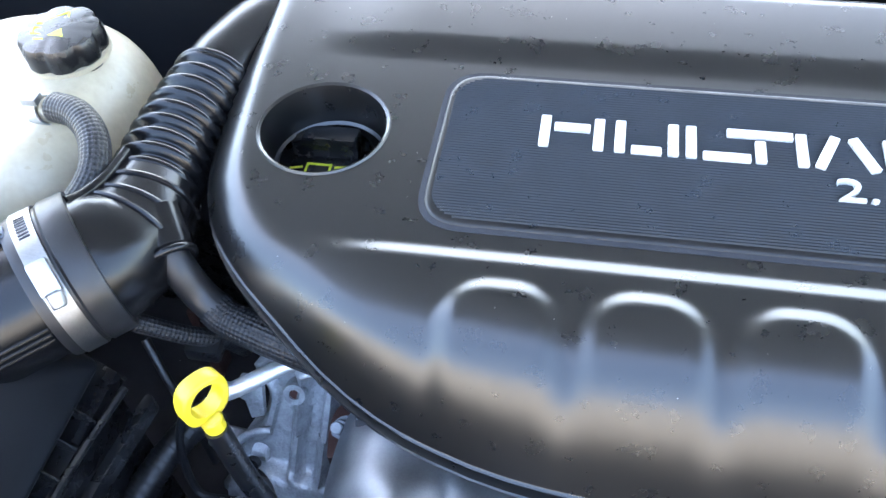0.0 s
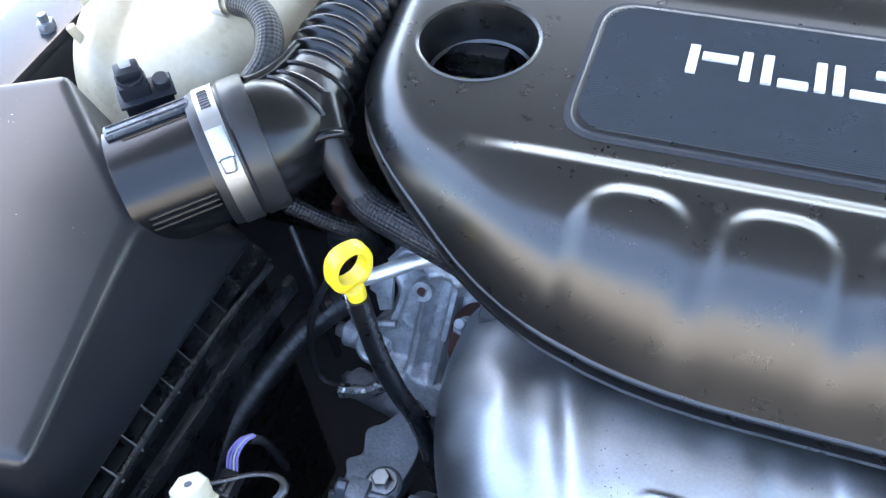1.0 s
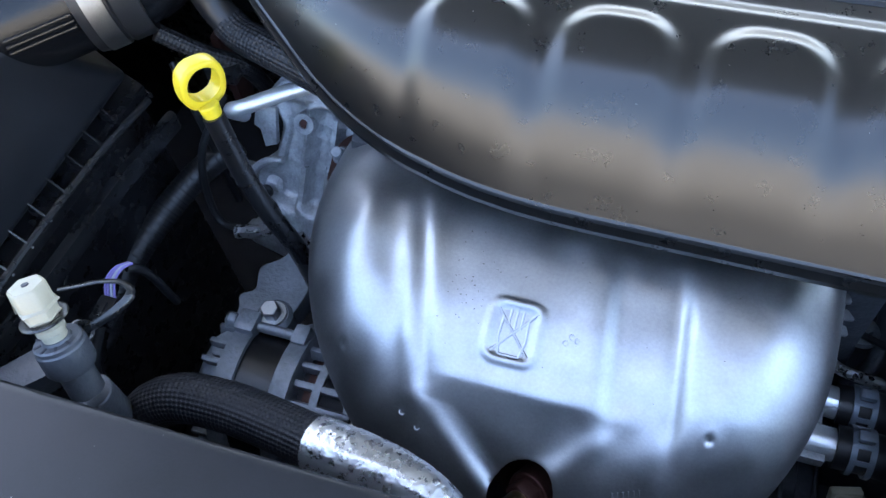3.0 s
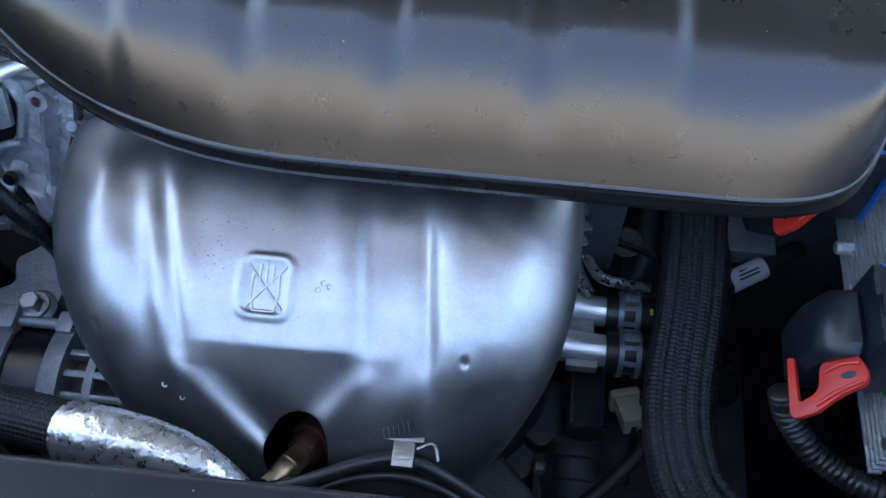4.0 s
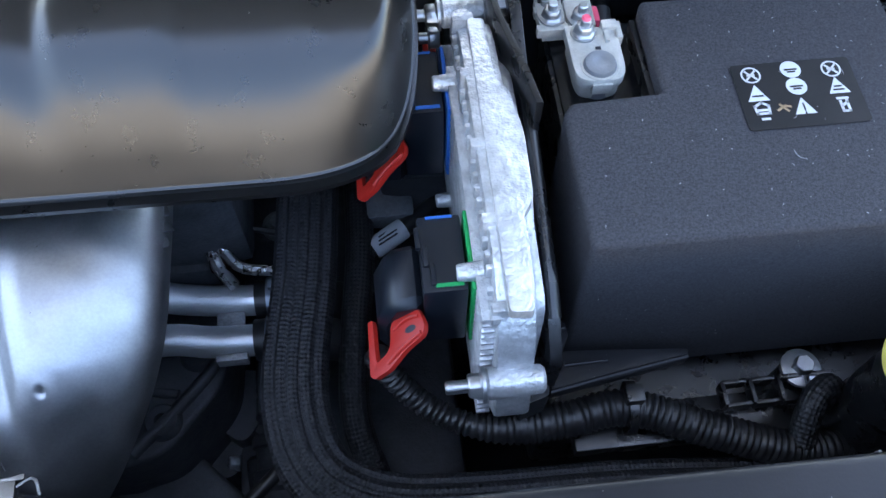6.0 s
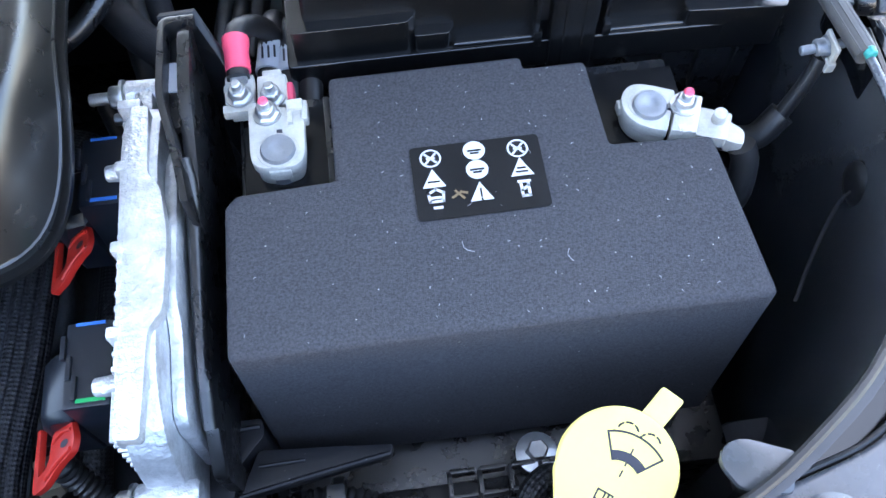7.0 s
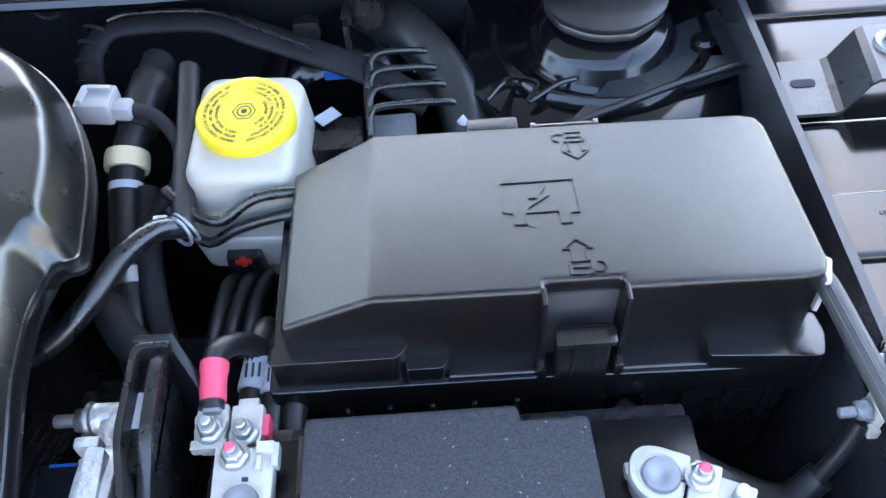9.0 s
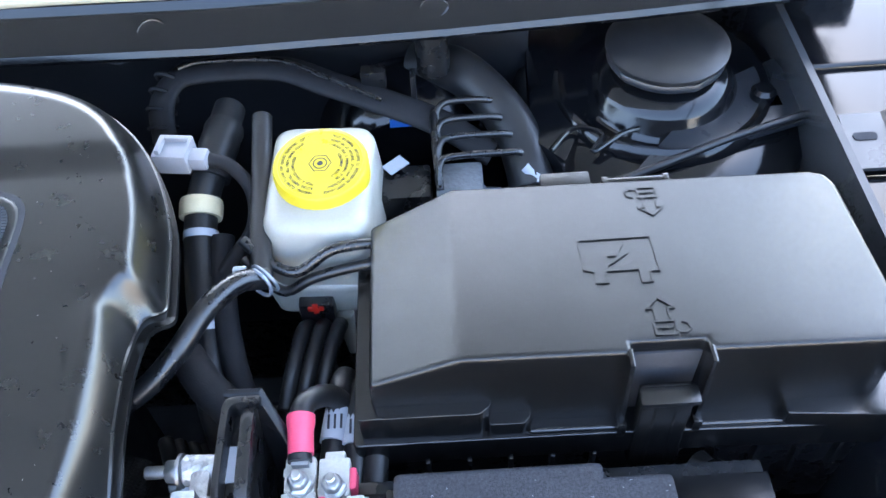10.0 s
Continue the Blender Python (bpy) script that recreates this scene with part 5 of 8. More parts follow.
def build_left_clutter():
    solo("corrugated_conduit", tube([(-0.222, 0.205, 0.862), (-0.240, 0.182, 0.856), (-0.255, 0.158, 0.848), (-0.272, 0.115, 0.835), (-0.284, 0.07, 0.82), (-0.29, 0.02, 0.79)], 0.0125, 16, 0.0016, rfun=ribs(0.0128, 0.0012, 0.0042)), M_RUBBER,
         "black corrugated wiring conduit low in the bay", "conduit", sharp=75)
    c = thing("small_wiring_plug", (-0.222, 0.01, 0.88), "small black wiring plug with violet and white leads", "wiring plug")
    part("housing", box((-0.221, 0.006, 0.905), (0.014, 0.020, 0.014), 0.002), M_BLACK, c)
    part("latch", box((-0.221, 0.004, 0.9135), (0.006, 0.012, 0.003), 0.0008), M_BLACK, c)
    for k, mm in enumerate((M_LILAC, M_LILAC, M_TAG, M_LILAC)):
        part("lead", tube([(-0.226 + 0.0026 * k, 0.016, 0.908), (-0.226 + 0.0024 * k, 0.024, 0.918), (-0.222 + 0.0018 * k, 0.034, 0.922), (-0.217 + 0.001 * k, 0.042, 0.918)], 0.0010, 6, 0.004), mm, c)
    part("lead_cover", tube([(-0.217, 0.038, 0.917), (-0.213, 0.043, 0.910), (-0.212, 0.048, 0.89), (-0.214, 0.055, 0.84)], 0.0034, 10, 0.005), M_RUBBER, c)
    part("tail", tube([(-0.221, -0.004, 0.903), (-0.225, -0.03, 0.87), (-0.23, -0.06, 0.75)], 0.004, 10, 0.01), M_RUBBER, c)
    v = thing("vacuum_lines", (-0.21, 0.22, 0.93), "thin black pipes running down behind the timing cover", "pipes")
    part("pipe", tube([(-0.24, 0.19, 1.0), (-0.215, 0.20, 0.975), (-0.195, 0.215, 0.95), (-0.20, 0.24, 0.9)], 0.007, 12, 0.005), M_BRAID, v)
    part("pipe", tube([(-0.258, 0.21, 0.945), (-0.244, 0.195, 0.925), (-0.236, 0.188, 0.90), (-0.232, 0.185, 0.8)], 0.0034, 10, 0.006), M_RUBBER, v)
    part("rusty_bracket", box((-0.222, 0.235, 0.92), (0.008, 0.02, 0.09), 0.002), M_RUST, v, "dull brown bracket")
    part("plug", box((-0.205, 0.205, 0.955), (0.026, 0.02, 0.014), 0.003), M_BLACK, v)
    w = thing("inner_wing_bracket", (-0.56, 0.30, 0.90), "black painted inner wing bracket and bolts beyond the tank", "bracket")
    part("plate", box((-0.60, 0.30, 0.985), (0.10, 0.42, 0.012), 0.003), M_WING, w)
    part("upright", box((-0.555, 0.30, 0.94), (0.008, 0.42, 0.10), 0.003), M_WING, w)
    for x, y in ((-0.575, 0.205), (-0.565, 0.34)):
        part("bolt", join(hexnut((x, y, 0.99), (x, y, 1.0), 0.009), rod((x, y, 0.99), (x, y, 1.008), 0.0045)), M_ALUD, w)


build_block()
build_dipstick()
build_alternator()
build_airbox()
build_intake()
build_breather()
build_meter_sensor()
build_tank()
build_service_port()
build_left_clutter()


# ---- front of the engine ----
def build_front():
    h = thing("radiator_hose", (-0.05, -0.05, 0.86), "thick black braided hose ending in a foil sleeve", "hose")
    part("sleeve", tube([(-0.165, -0.075, 0.86), (-0.155, -0.058, 0.905), (-0.128, -0.046, 0.926), (-0.09, -0.044, 0.932), (-0.05, -0.048, 0.934), (-0.018, -0.053, 0.936)], 0.0165, 24, 0.003), M_BRAID2, h, "woven black sleeve")
    part("foil", tube([(-0.024, -0.053, 0.937), (0.0, -0.056, 0.942), (0.03, -0.060, 0.943), (0.055, -0.066, 0.938), (0.085, -0.078, 0.91)], 0.0165, 18, 0.006, rfun=lambda s, L: 0.0185 - 0.009 * (s / L) ** 2), M_FOIL, h, "bright crinkled foil sleeve")
    s = thing("oxygen_sensor", (0.09, -0.035, 0.80), "tan plated oxygen sensor poking out of the heat shield", "sensor")
    a, b = Vector((0.099, -0.015, 0.845)), Vector((0.080, -0.052, 0.868))
    d = (b - a).normalized()
    part("seat", rod(a - d * 0.03, a + d * 0.006, 0.016, 24), M_RUST, s, "dark heat-stained seat")
    part("hex", hexnut(a + d * 0.004, a + d * 0.016, 0.0125), M_RUST, s)
    part("barrel", lathe([(0, 0.016), (0.0082, 0.016), (0.0082, 0.026), (0.0088, 0.027), (0.0088, 0.030), (0.0078, 0.031), (0.0078, 0.040), (0.006, 0.043), (0.006, 0.052), (0, 0.052)], 24, aim(a, b)), M_BRASS, s, "tan plated barrel")
    c = thing("sensor_cable", (0.16, -0.035, 0.87), "dark cable held by a grey metal clip at the heat shield", "cable")
    part("cable", tube([(0.080, -0.058, 0.874), (0.105, -0.052, 0.882), (0.135, -0.040, 0.886), (0.163, -0.033, 0.886), (0.195, -0.040, 0.872), (0.23, -0.055, 0.85), (0.255, -0.075, 0.80)], 0.0045, 12, 0.005), M_RUBBER, c)
    part("cable", tube([(0.10, -0.060, 0.872), (0.135, -0.046, 0.878), (0.17, -0.042, 0.876), (0.205, -0.052, 0.862), (0.235, -0.075, 0.83)], 0.0035, 10, 0.005), M_RUBBER, c)
    part("clip", join(box((0.164, -0.031, 0.890), (0.014, 0.018, 0.007), 0.002), box((0.164, -0.022, 0.893), (0.024, 0.004, 0.002), 0.0006), tube([(0.172, -0.028, 0.893), (0.182, -0.024, 0.894), (0.186, -0.034, 0.892)], 0.0012, 8, 0.003)), M_CLAMPZ, c, "grey metal clip")
    solo("lower_cable", tube([(0.24, -0.06, 0.74), (0.285, -0.018, 0.75), (0.313, 0.009, 0.752), (0.335, 0.04, 0.75), (0.34, 0.10, 0.70)], 0.006, 12, 0.006), M_RUBBER, "black cable looping in front of the gearbox", "cable")
    p = thing("heater_pipes", (0.27, 0.11, 0.77), "pair of bare aluminium coolant pipes with a brace", "pipes")
    part("pipe", tube([(0.20, 0.142, 0.80), (0.25, 0.137, 0.787), (0.308, 0.132, 0.785)], 0.0125, 24, 0.008), M_PIPE, p)
    part("pipe", tube([(0.19, 0.098, 0.80), (0.235, 0.101, 0.795), (0.265, 0.098, 0.790), (0.308, 0.096, 0.79)], 0.0125, 24, 0.008), M_PIPE, p)
    part("brace", box((0.278, 0.114, 0.789), (0.022, 0.016, 0.003), 0.001), M_ALU, p)
    part("brace", box((0.280, 0.082, 0.79), (0.024, 0.006, 0.012), 0.001), M_ALU, p)
    e = thing("heater_hoses", (0.32, 0.11, 0.77), "black rubber heater hoses with grey spring clamps", "hoses")
    for y, z in ((0.132, 0.785), (0.096, 0.79)):
        part("hose", tube([(0.298, y, z), (0.33, y, z), (0.36, y - 0.002, z - 0.01), (0.40, y, z - 0.05)], 0.0165, 22, 0.006), M_RUBBER, e)
        part("print_mark", box((0.332, y - 0.004, z + 0.0166), (0.0025, 0.005, 0.0006), 0), M_YINK, e, "small yellow print mark")
        cl = part("clamp", join(band((0.309, y, z), (1, 0, 0), 0.0172, 0.004, 0.0014, 36), band((0.322, y, z), (1, 0, 0), 0.0172, 0.004, 0.0014, 36)), M_CLAMP, e, "grey spring clamp")
        for a_ in (20, 62, 100, 140):
            w = Vector((0, math.cos(radians(a_)), math.sin(radians(a_))))
            part("bridge", box((0, 0, 0), (0.014, 0.004, 0.0015), 0.0004, Matrix.Translation(Vector((0.3155, y, z)) + w * 0.0180) @ Matrix.Rotation(radians(a_ - 90), 4, "X")), M_CLAMP, cl)
        part("ear", box((0.3155, y + 0.003, z + 0.0215), (0.012, 0.008, 0.006), 0.0015), M_CLAMP, cl)
    f = thing("foil_leads", (0.27, 0.16, 0.79), "short leads wrapped in bright foil beside the heat shield", "leads")
    part("lead", tube([(0.262, 0.175, 0.83), (0.275, 0.165, 0.825), (0.288, 0.152, 0.81), (0.310, 0.148, 0.806), (0.33, 0.15, 0.80)], 0.0045, 9, 0.005), M_FOIL, f)
    part("lead", tube([(0.268, 0.165, 0.82), (0.273, 0.150, 0.815), (0.283, 0.14, 0.80)], 0.005, 8, 0.005), M_FOIL, f)
    part("lead", tube([(0.27, 0.19, 0.82), (0.30, 0.185, 0.81), (0.335, 0.18, 0.80)], 0.003, 8, 0.006), M_RUBBER, f)
    k = thing("white_wiring_plug", (0.325, 0.068, 0.72), "white nylon wiring plug hanging by the gearbox", "wiring plug")
    m = Matrix.Translation((0.324, 0.066, 0.745)) @ Matrix.Rotation(radians(15), 4, "Z") @ Matrix.Rotation(radians(-20), 4, "X")
    part("housing", box((0, 0, 0), (0.018, 0.032, 0.016), 0.002, m), M_WHITE, k)
    part("flange", box((0, 0.013, 0), (0.024, 0.008, 0.020), 0.002, m), M_WHITE, k)
    part("lead", tube([tuple(m @ Vector((0, -0.014, 0))), (0.328, 0.042, 0.73), (0.33, 0.02, 0.70)], 0.003, 8, 0.006), M_RUBBER, k)
    # wide woven looms
    b = thing("main_wiring_loom", (0.34, 0.05, 0.82), "wide flattened wiring loom in black woven sleeving", "wiring loom")
    way = [(0.372, 0.30, 0.86), (0.360, 0.24, 0.872), (0.352, 0.18, 0.874), (0.346, 0.105, 0.872), (0.337, 0.04, 0.868), (0.338, 0.0, 0.864), (0.352, -0.034, 0.858), (0.39, -0.054, 0.850), (0.45, -0.060, 0.846), (0.55, -0.062, 0.842), (0.66, -0.07, 0.83), (0.72, -0.08, 0.80)]
    part("sleeve", tube(way, 0.016, 40, 0.003, flat=(1.42, 0.75), up=(0, 0, 1)), M_BRAID2, b)
    for off in (-0.016, -0.008, 0.0, 0.008, 0.016):
        pts = [Vector(p) for p in curve_points(way, 0.02)]
        line = []
        for i, pnt in enumerate(pts):
            t_ = (pts[min(i + 1, len(pts) - 1)] - pts[max(0, i - 1)]).normalized()
            line.append(pnt + t_.cross(Vector((0, 0, 1))).normalized() * off + Vector((0, 0, 0.0085 - 14 * off * off)))
        part("strand", tube([tuple(v) for v in line], 0.0052, 10, 0.004), M_BRAID2, b)
    part("second_sleeve", tube([(0.385, 0.25, 0.80), (0.383, 0.16, 0.80), (0.374, 0.09, 0.79), (0.370, 0.03, 0.77), (0.385, -0.02, 0.74)], 0.012, 18, 0.004), M_BRAID, b)
    g = thing("cable_tag_lead", (0.41, 0.17, 0.79), "lead with a printed white label", "wiring")
    part("lead", tube([(0.375, 0.15, 0.79), (0.395, 0.163, 0.798), (0.42, 0.178, 0.80), (0.45, 0.20, 0.80)], 0.008, 14, 0.005), M_RUBBER, g)
    part("label", tube([(0.394, 0.1625, 0.798), (0.407, 0.170, 0.800), (0.420, 0.178, 0.801)], 0.0092, 16, 0.005), M_TAG, g, "white printed label")
    part("print_bar", join(*[box((0, 0, 0), (0.018, 0.0014, 0.0006), 0, Matrix.Translation((0.407, 0.168 + 0.004 * i, 0.8092 - 0.0007 * i)) @ Matrix.Rotation(radians(31), 4, "Z")) for i in (-1, 0, 1)]), M_INK, g, "illegible print")
    part("grey_bracket", box((0.405, 0.205, 0.80), (0.05, 0.04, 0.02), 0.004), M_ALUD, g)


build_front()


# ---- engine control unit and its plugs ----
def build_ecu():
    t = thing("engine_control_unit", (0.465, 0.11, 0.86), "bright ribbed cast aluminium engine control unit standing on edge", "control unit")
    # upright slab leaning over the bay; profile in the y-z plane along its length
    out = rounded([(-0.020, 0.90, 0.01), (0.005, 0.86, 0.01), (0.200, 0.86, 0.01), (0.212, 0.90, 0.01), (0.211, 1.002, 0.012), (0.19, 1.012, 0.01), (0.16, 1.015, 0.01), (0.03, 1.010, 0.02), (0.0, 0.985, 0.02)], 4)
    M_ = Matrix(((0, 0, 1, 0), (1, 0, 0, 0), (0, 1, 0, 0), (0, 0, 0, 1)))
    body = part("housing", prism(out, 0.462, 0.484, 0.003, 0, M_), M_ALUB, t, "bright cast housing")
    lidp = rounded([(0.012, 0.905, 0.01), (0.19, 0.89, 0.01), (0.198, 0.985, 0.012), (0.165, 1.004, 0.01), (0.078, 1.004, 0.01), (0.066, 0.990, 0.01), (0.015, 0.982, 0.015)], 4)
    part("lid", prism(lidp, 0.484, 0.492, 0.003, 0, M_), M_ALUB, t, "raised lid")
    part("top_step", prism(rounded([(0.466, 0.000, 0.003), (0.479, -0.001, 0.003), (0.4815, 0.056, 0.004), (0.489, 0.066, 0.005), (0.4905, 0.112, 0.008), (0.486, 0.142, 0.005), (0.479, 0.150, 0.005), (0.4785, 0.198, 0.003), (0.468, 0.199, 0.003)], 4), 1.008, 1.0175, 0.0015), M_ALUB, t, "bright stepped upper edge")
    for i in range(19):
        z = 0.868 + 0.0066 * i
        part("cooling_rib", box((0.4585, 0.098, z), (0.009, 0.205 - 0.0015 * i, 0.0028), 0.0009), M_ALUB, body)
    for i in range(24):
        y = 0.008 + 0.0086 * i
        part("edge_rib", box((0.4615, y, 0.998 if y > 0.03 else 0.988), (0.0055, 0.0036, 0.012), 0.0014), M_ALUB, body)
    for y in (0.012, 0.058, 0.108, 0.160, 0.203):
        part("edge_clip", box((0.466, y, 1.004 if y > 0.03 else 0.988), (0.014, 0.007, 0.022), 0.002), M_ALUB, body)
    for y, z in ((-0.012, 0.945), (0.231, 0.988)):
        part("mount_lug", join(rod((0.455, y, z), (0.490, y, z), 0.0095, 22, 0.0085, cap=0.002), box((0.468, y + (0.012 if y < 0 else -0.014), z), (0.012, 0.03, 0.016), 0.003)), M_ALUB, body)
        part("nut", join(lathe([(0, 0), (0.0105, 0), (0.0105, 0.002), (0, 0.002)], 24, aim((0.455, y, z), (0.44, y, z))), hexnut((0.453, y, z), (0.445, y, z), 0.0078), rod((0.448, y, z), (0.432, y, z), 0.0040, 14)), M_ZINC, t, "zinc nut and stud")
    for y, z in ((0.041, 0.985), (0.176, 0.985), (0.15, 0.885)):
        part("screw", rod((0.46, y, z), (0.444, y, z), 0.0062, 16, 0.005), M_ALUB, t)

    def plug(name, y0, zc, seal, sealname):
        p = thing(name, (0.42, y0, zc - 0.03), f"black control unit plug with a red locking lever and {sealname} seal", "wiring plug", "control unit plugs")
        part("seal", box((0.4535, y0 + 0.001, zc), (0.003, 0.052, 0.076), 0.002), seal, p, f"{sealname} rubber seal")
        sh = part("shroud", box((0.4375, y0 + 0.002, zc - 0.002), (0.026, 0.050, 0.072), 0.002), M_PLUG, p)
        XZ = Matrix(((1, 0, 0, 0), (0, 0, 1, 0), (0, 1, 0, 0), (0, 0, 0, 1)))
        part("cable_cover", prism([(0.396, zc - 0.05), (0.396, zc - 0.012), (0.404, zc + 0.012), (0.426, zc + 0.018), (0.426, zc - 0.05)], y0 - 0.021, y0 + 0.021, 0.0055, 0, XZ, 1), M_PLUG, p, "faceted cable cover")
        for k in range(3):
            part("step", box((0.424 + 0.0035 * k, y0 + 0.012 - 0.012 * k, zc + 0.0345), (0.003, 0.014, 0.004), 0.0008), M_PLUG, sh)
        part("slot", box((0.440, y0 - 0.019, zc + 0.0342), (0.016, 0.0022, 0.0012), 0), seal, sh)
        part("slot", box((0.438, y0 + 0.0255, zc + 0.0342), (0.016, 0.0016, 0.0012), 0), M_BLUE, sh)
        # lever: a steep plate, local x up the slope and y along the bay
        u = Vector((0.74, 0, 0.672))
        frm = Matrix(((u.x, 0, -u.z, 0.4170), (0, 1, 0, y0 - 0.031), (u.z, 0, u.x, zc + 0.003), (0, 0, 0, 1)))
        flag = rounded([(-0.035, 0.017, 0.001), (-0.031, 0.017, 0.001), (-0.030, -0.012, 0.003), (-0.018, -0.007, 0.005), (-0.016, 0.009, 0.004), (-0.004, 0.014, 0.003), (0.006, 0.012, 0.004), (0.011, 0.0, 0.003), (0.009, -0.007, 0.004),
                        (-0.006, -0.011, 0.005), (-0.020, -0.019, 0.003), (-0.033, -0.021, 0.003), (-0.036, -0.018, 0.002)], 4)
        lever = part("lever", prism(flag, -0.002, 0.002, 0.0009, 0, frm), M_RED, p, "red locking lever")
        part("lever_eye", lathe([(0, 0.0023), (0.0030, 0.0023)], 16, frm @ Matrix.Diagonal((1.5, 0.75, 1, 1))), M_INK, lever)
        part("lever_rib", tube([tuple(frm @ Vector(v)) for v in ((-0.020, -0.015, 0.002), (-0.006, -0.009, 0.0026), (0.008, -0.005, 0.0022))], 0.0014, 8, 0.003), M_RED, lever)
        part("lever_rib", tube([tuple(frm @ Vector(v)) for v in ((-0.014, 0.004, 0.002), (-0.003, 0.007, 0.0026), (0.007, 0.006, 0.0022))], 0.0012, 8, 0.003), M_RED, lever)
        return p
    plug("control_unit_plug", 0.056, 0.945, M_GREEN, "green")
    plug("control_unit_plug", 0.183, 0.943, M_BLUE, "blue")

    c = thing("corrugated_harness", (0.5, -0.01, 0.85), "thick black corrugated conduit with a cable tie", "conduit")
    way = [(0.392, 0.03, 0.905), (0.402, 0.02, 0.885), (0.425, 0.002, 0.868), (0.462, -0.014, 0.862), (0.51, -0.014, 0.862), (0.555, -0.010, 0.863), (0.61, -0.030, 0.858), (0.662, -0.046, 0.850), (0.70, -0.044, 0.84), (0.73, -0.03, 0.80)]
    part("conduit", tube(way, 0.013, 18, 0.0014, rfun=lambda s, L: ribs(0.0088 + 0.0040 * min(1, max(0, (s - 0.09) / 0.04)), 0.0022, 0.0046)(s, L)), M_RUBBER, c, "ribbed conduit", sharp=80)
    part("cable_tie", join(band((0.556, -0.0105, 0.863), (1, -0.1, 0), 0.0165, 0.006, 0.0015), box((0.556, -0.008, 0.883), (0.012, 0.012, 0.010), 0.002)), M_BLACK, c, "black cable tie")
    part("branch", tube([(0.665, -0.045, 0.855), (0.675, -0.022, 0.872), (0.69, -0.012, 0.87), (0.70, -0.02, 0.85)], 0.009, 14, 0.003), M_BRAID, c)

    b = thing("control_unit_bracket", (0.5, 0.13, 0.8), "black plastic bracket plate behind the control unit", "bracket")
    prof = rounded([(0.002, 0.80, 0.004), (0.25, 0.80, 0.004), (0.260, 1.012, 0.004), (0.250, 1.022, 0.006), (0.205, 1.020, 0.01), (0.175, 1.006, 0.02), (0.14, 0.995, 0.03), (0.05, 0.975, 0.01), (0.02, 0.96, 0.006), (-0.004, 0.94, 0.006)], 5)
    part("plate", prism(prof, 0.495, 0.503, 0.002, 0, M_), M_BLACK, b)
    part("rim", tube([(0.496, 0.165, 1.006), (0.499, 0.14, 0.998), (0.499, 0.05, 0.976), (0.499, 0.018, 0.961)], 0.0045, 10, 0.004, flat=(0.8, 1.0)), M_BLACK, b)
    way = rounded([(0.506, 0.259, 0), (0.484, 0.259, 0.008), (0.4835, 0.20, 0.01), (0.493, 0.160, 0.02), (0.499, 0.125, 0)], 5)
    inn = rounded([(0.506, 0.2545, 0), (0.4885, 0.2545, 0.006), (0.488, 0.20, 0.01), (0.4975, 0.160, 0.02), (0.5035, 0.125, 0)], 5)
    part("channel_wall", prism(way + inn[::-1], 0.985, 1.024, 0.0012), M_BLACK, b, "raised channel wall with a lit rim")
    wing = bmesh.new()
    wv = [wing.verts.new(v) for v in ((0.482, 0.262, 0.80), (0.482, 0.262, 1.020), (0.504, 0.260, 1.023), (0.516, 0.244, 1.0), (0.536, 0.212, 0.95), (0.536, 0.212, 0.80))]
    wf = wing.faces.new(wv)
    for g_ in bmesh.ops.extrude_face_region(wing, geom=[wf])["geom"]:
        if isinstance(g_, bmesh.types.BMVert):
            g_.co += Vector((0.003, 0.005, 0))
    bev(wing, 0.0012, 1)
    # lighter black than the bracket plate, to look as if more light reached it
    part("wing", wing, M_SATIN, b)
    part("top_flange", prism([(0.484, 0.260), (0.503, 0.260), (0.503, 0.185), (0.487, 0.185)], 1.000, 1.010, 0.003), M_BLACK, b)
    foot = part("foot", prism(rounded([(0.484, 0.040, 0.003), (0.516, 0.040, 0.003), (0.517, 0.029, 0.003), (0.500, 0.010, 0.004), (0.498, -0.009, 0.003), (0.480, -0.014, 0.003)], 4), 0.84, 0.903, 0.003), M_SATIN, b, "faceted foot of the bracket")
    part("foot_lip", tube([(0.486, 0.0375, 0.9035), (0.499, 0.0345, 0.9035), (0.515, 0.0345, 0.9035)], 0.0016, 8, 0.003), M_SATIN, foot)
    arm = part("arm", prism(rounded([(0.500, -0.006, 0.001), (0.592, 0.008, 0.002), (0.594, 0.015, 0.002), (0.563, 0.018, 0.003), (0.512, 0.022, 0.003)], 3), 0.888, 0.896, 0.002), M_SATIN, b, "long flat arm")
    part("arm_rib", tube([(0.500, -0.005, 0.897), (0.545, 0.0025, 0.897), (0.592, 0.0095, 0.897)], 0.0016, 8, 0.004), M_SATIN, arm)
    part("arm_rib", tube([(0.512, 0.012, 0.8965), (0.540, 0.0125, 0.8965)], 0.0012, 8, 0.004), M_SATIN, arm)
    part("label", box((0.4925, 0.222, 1.0108), (0.009, 0.022, 0.0012), 0), M_TAG, b, "white label patch")
    return t


build_ecu()


# ---- battery ----
BT = 1.005


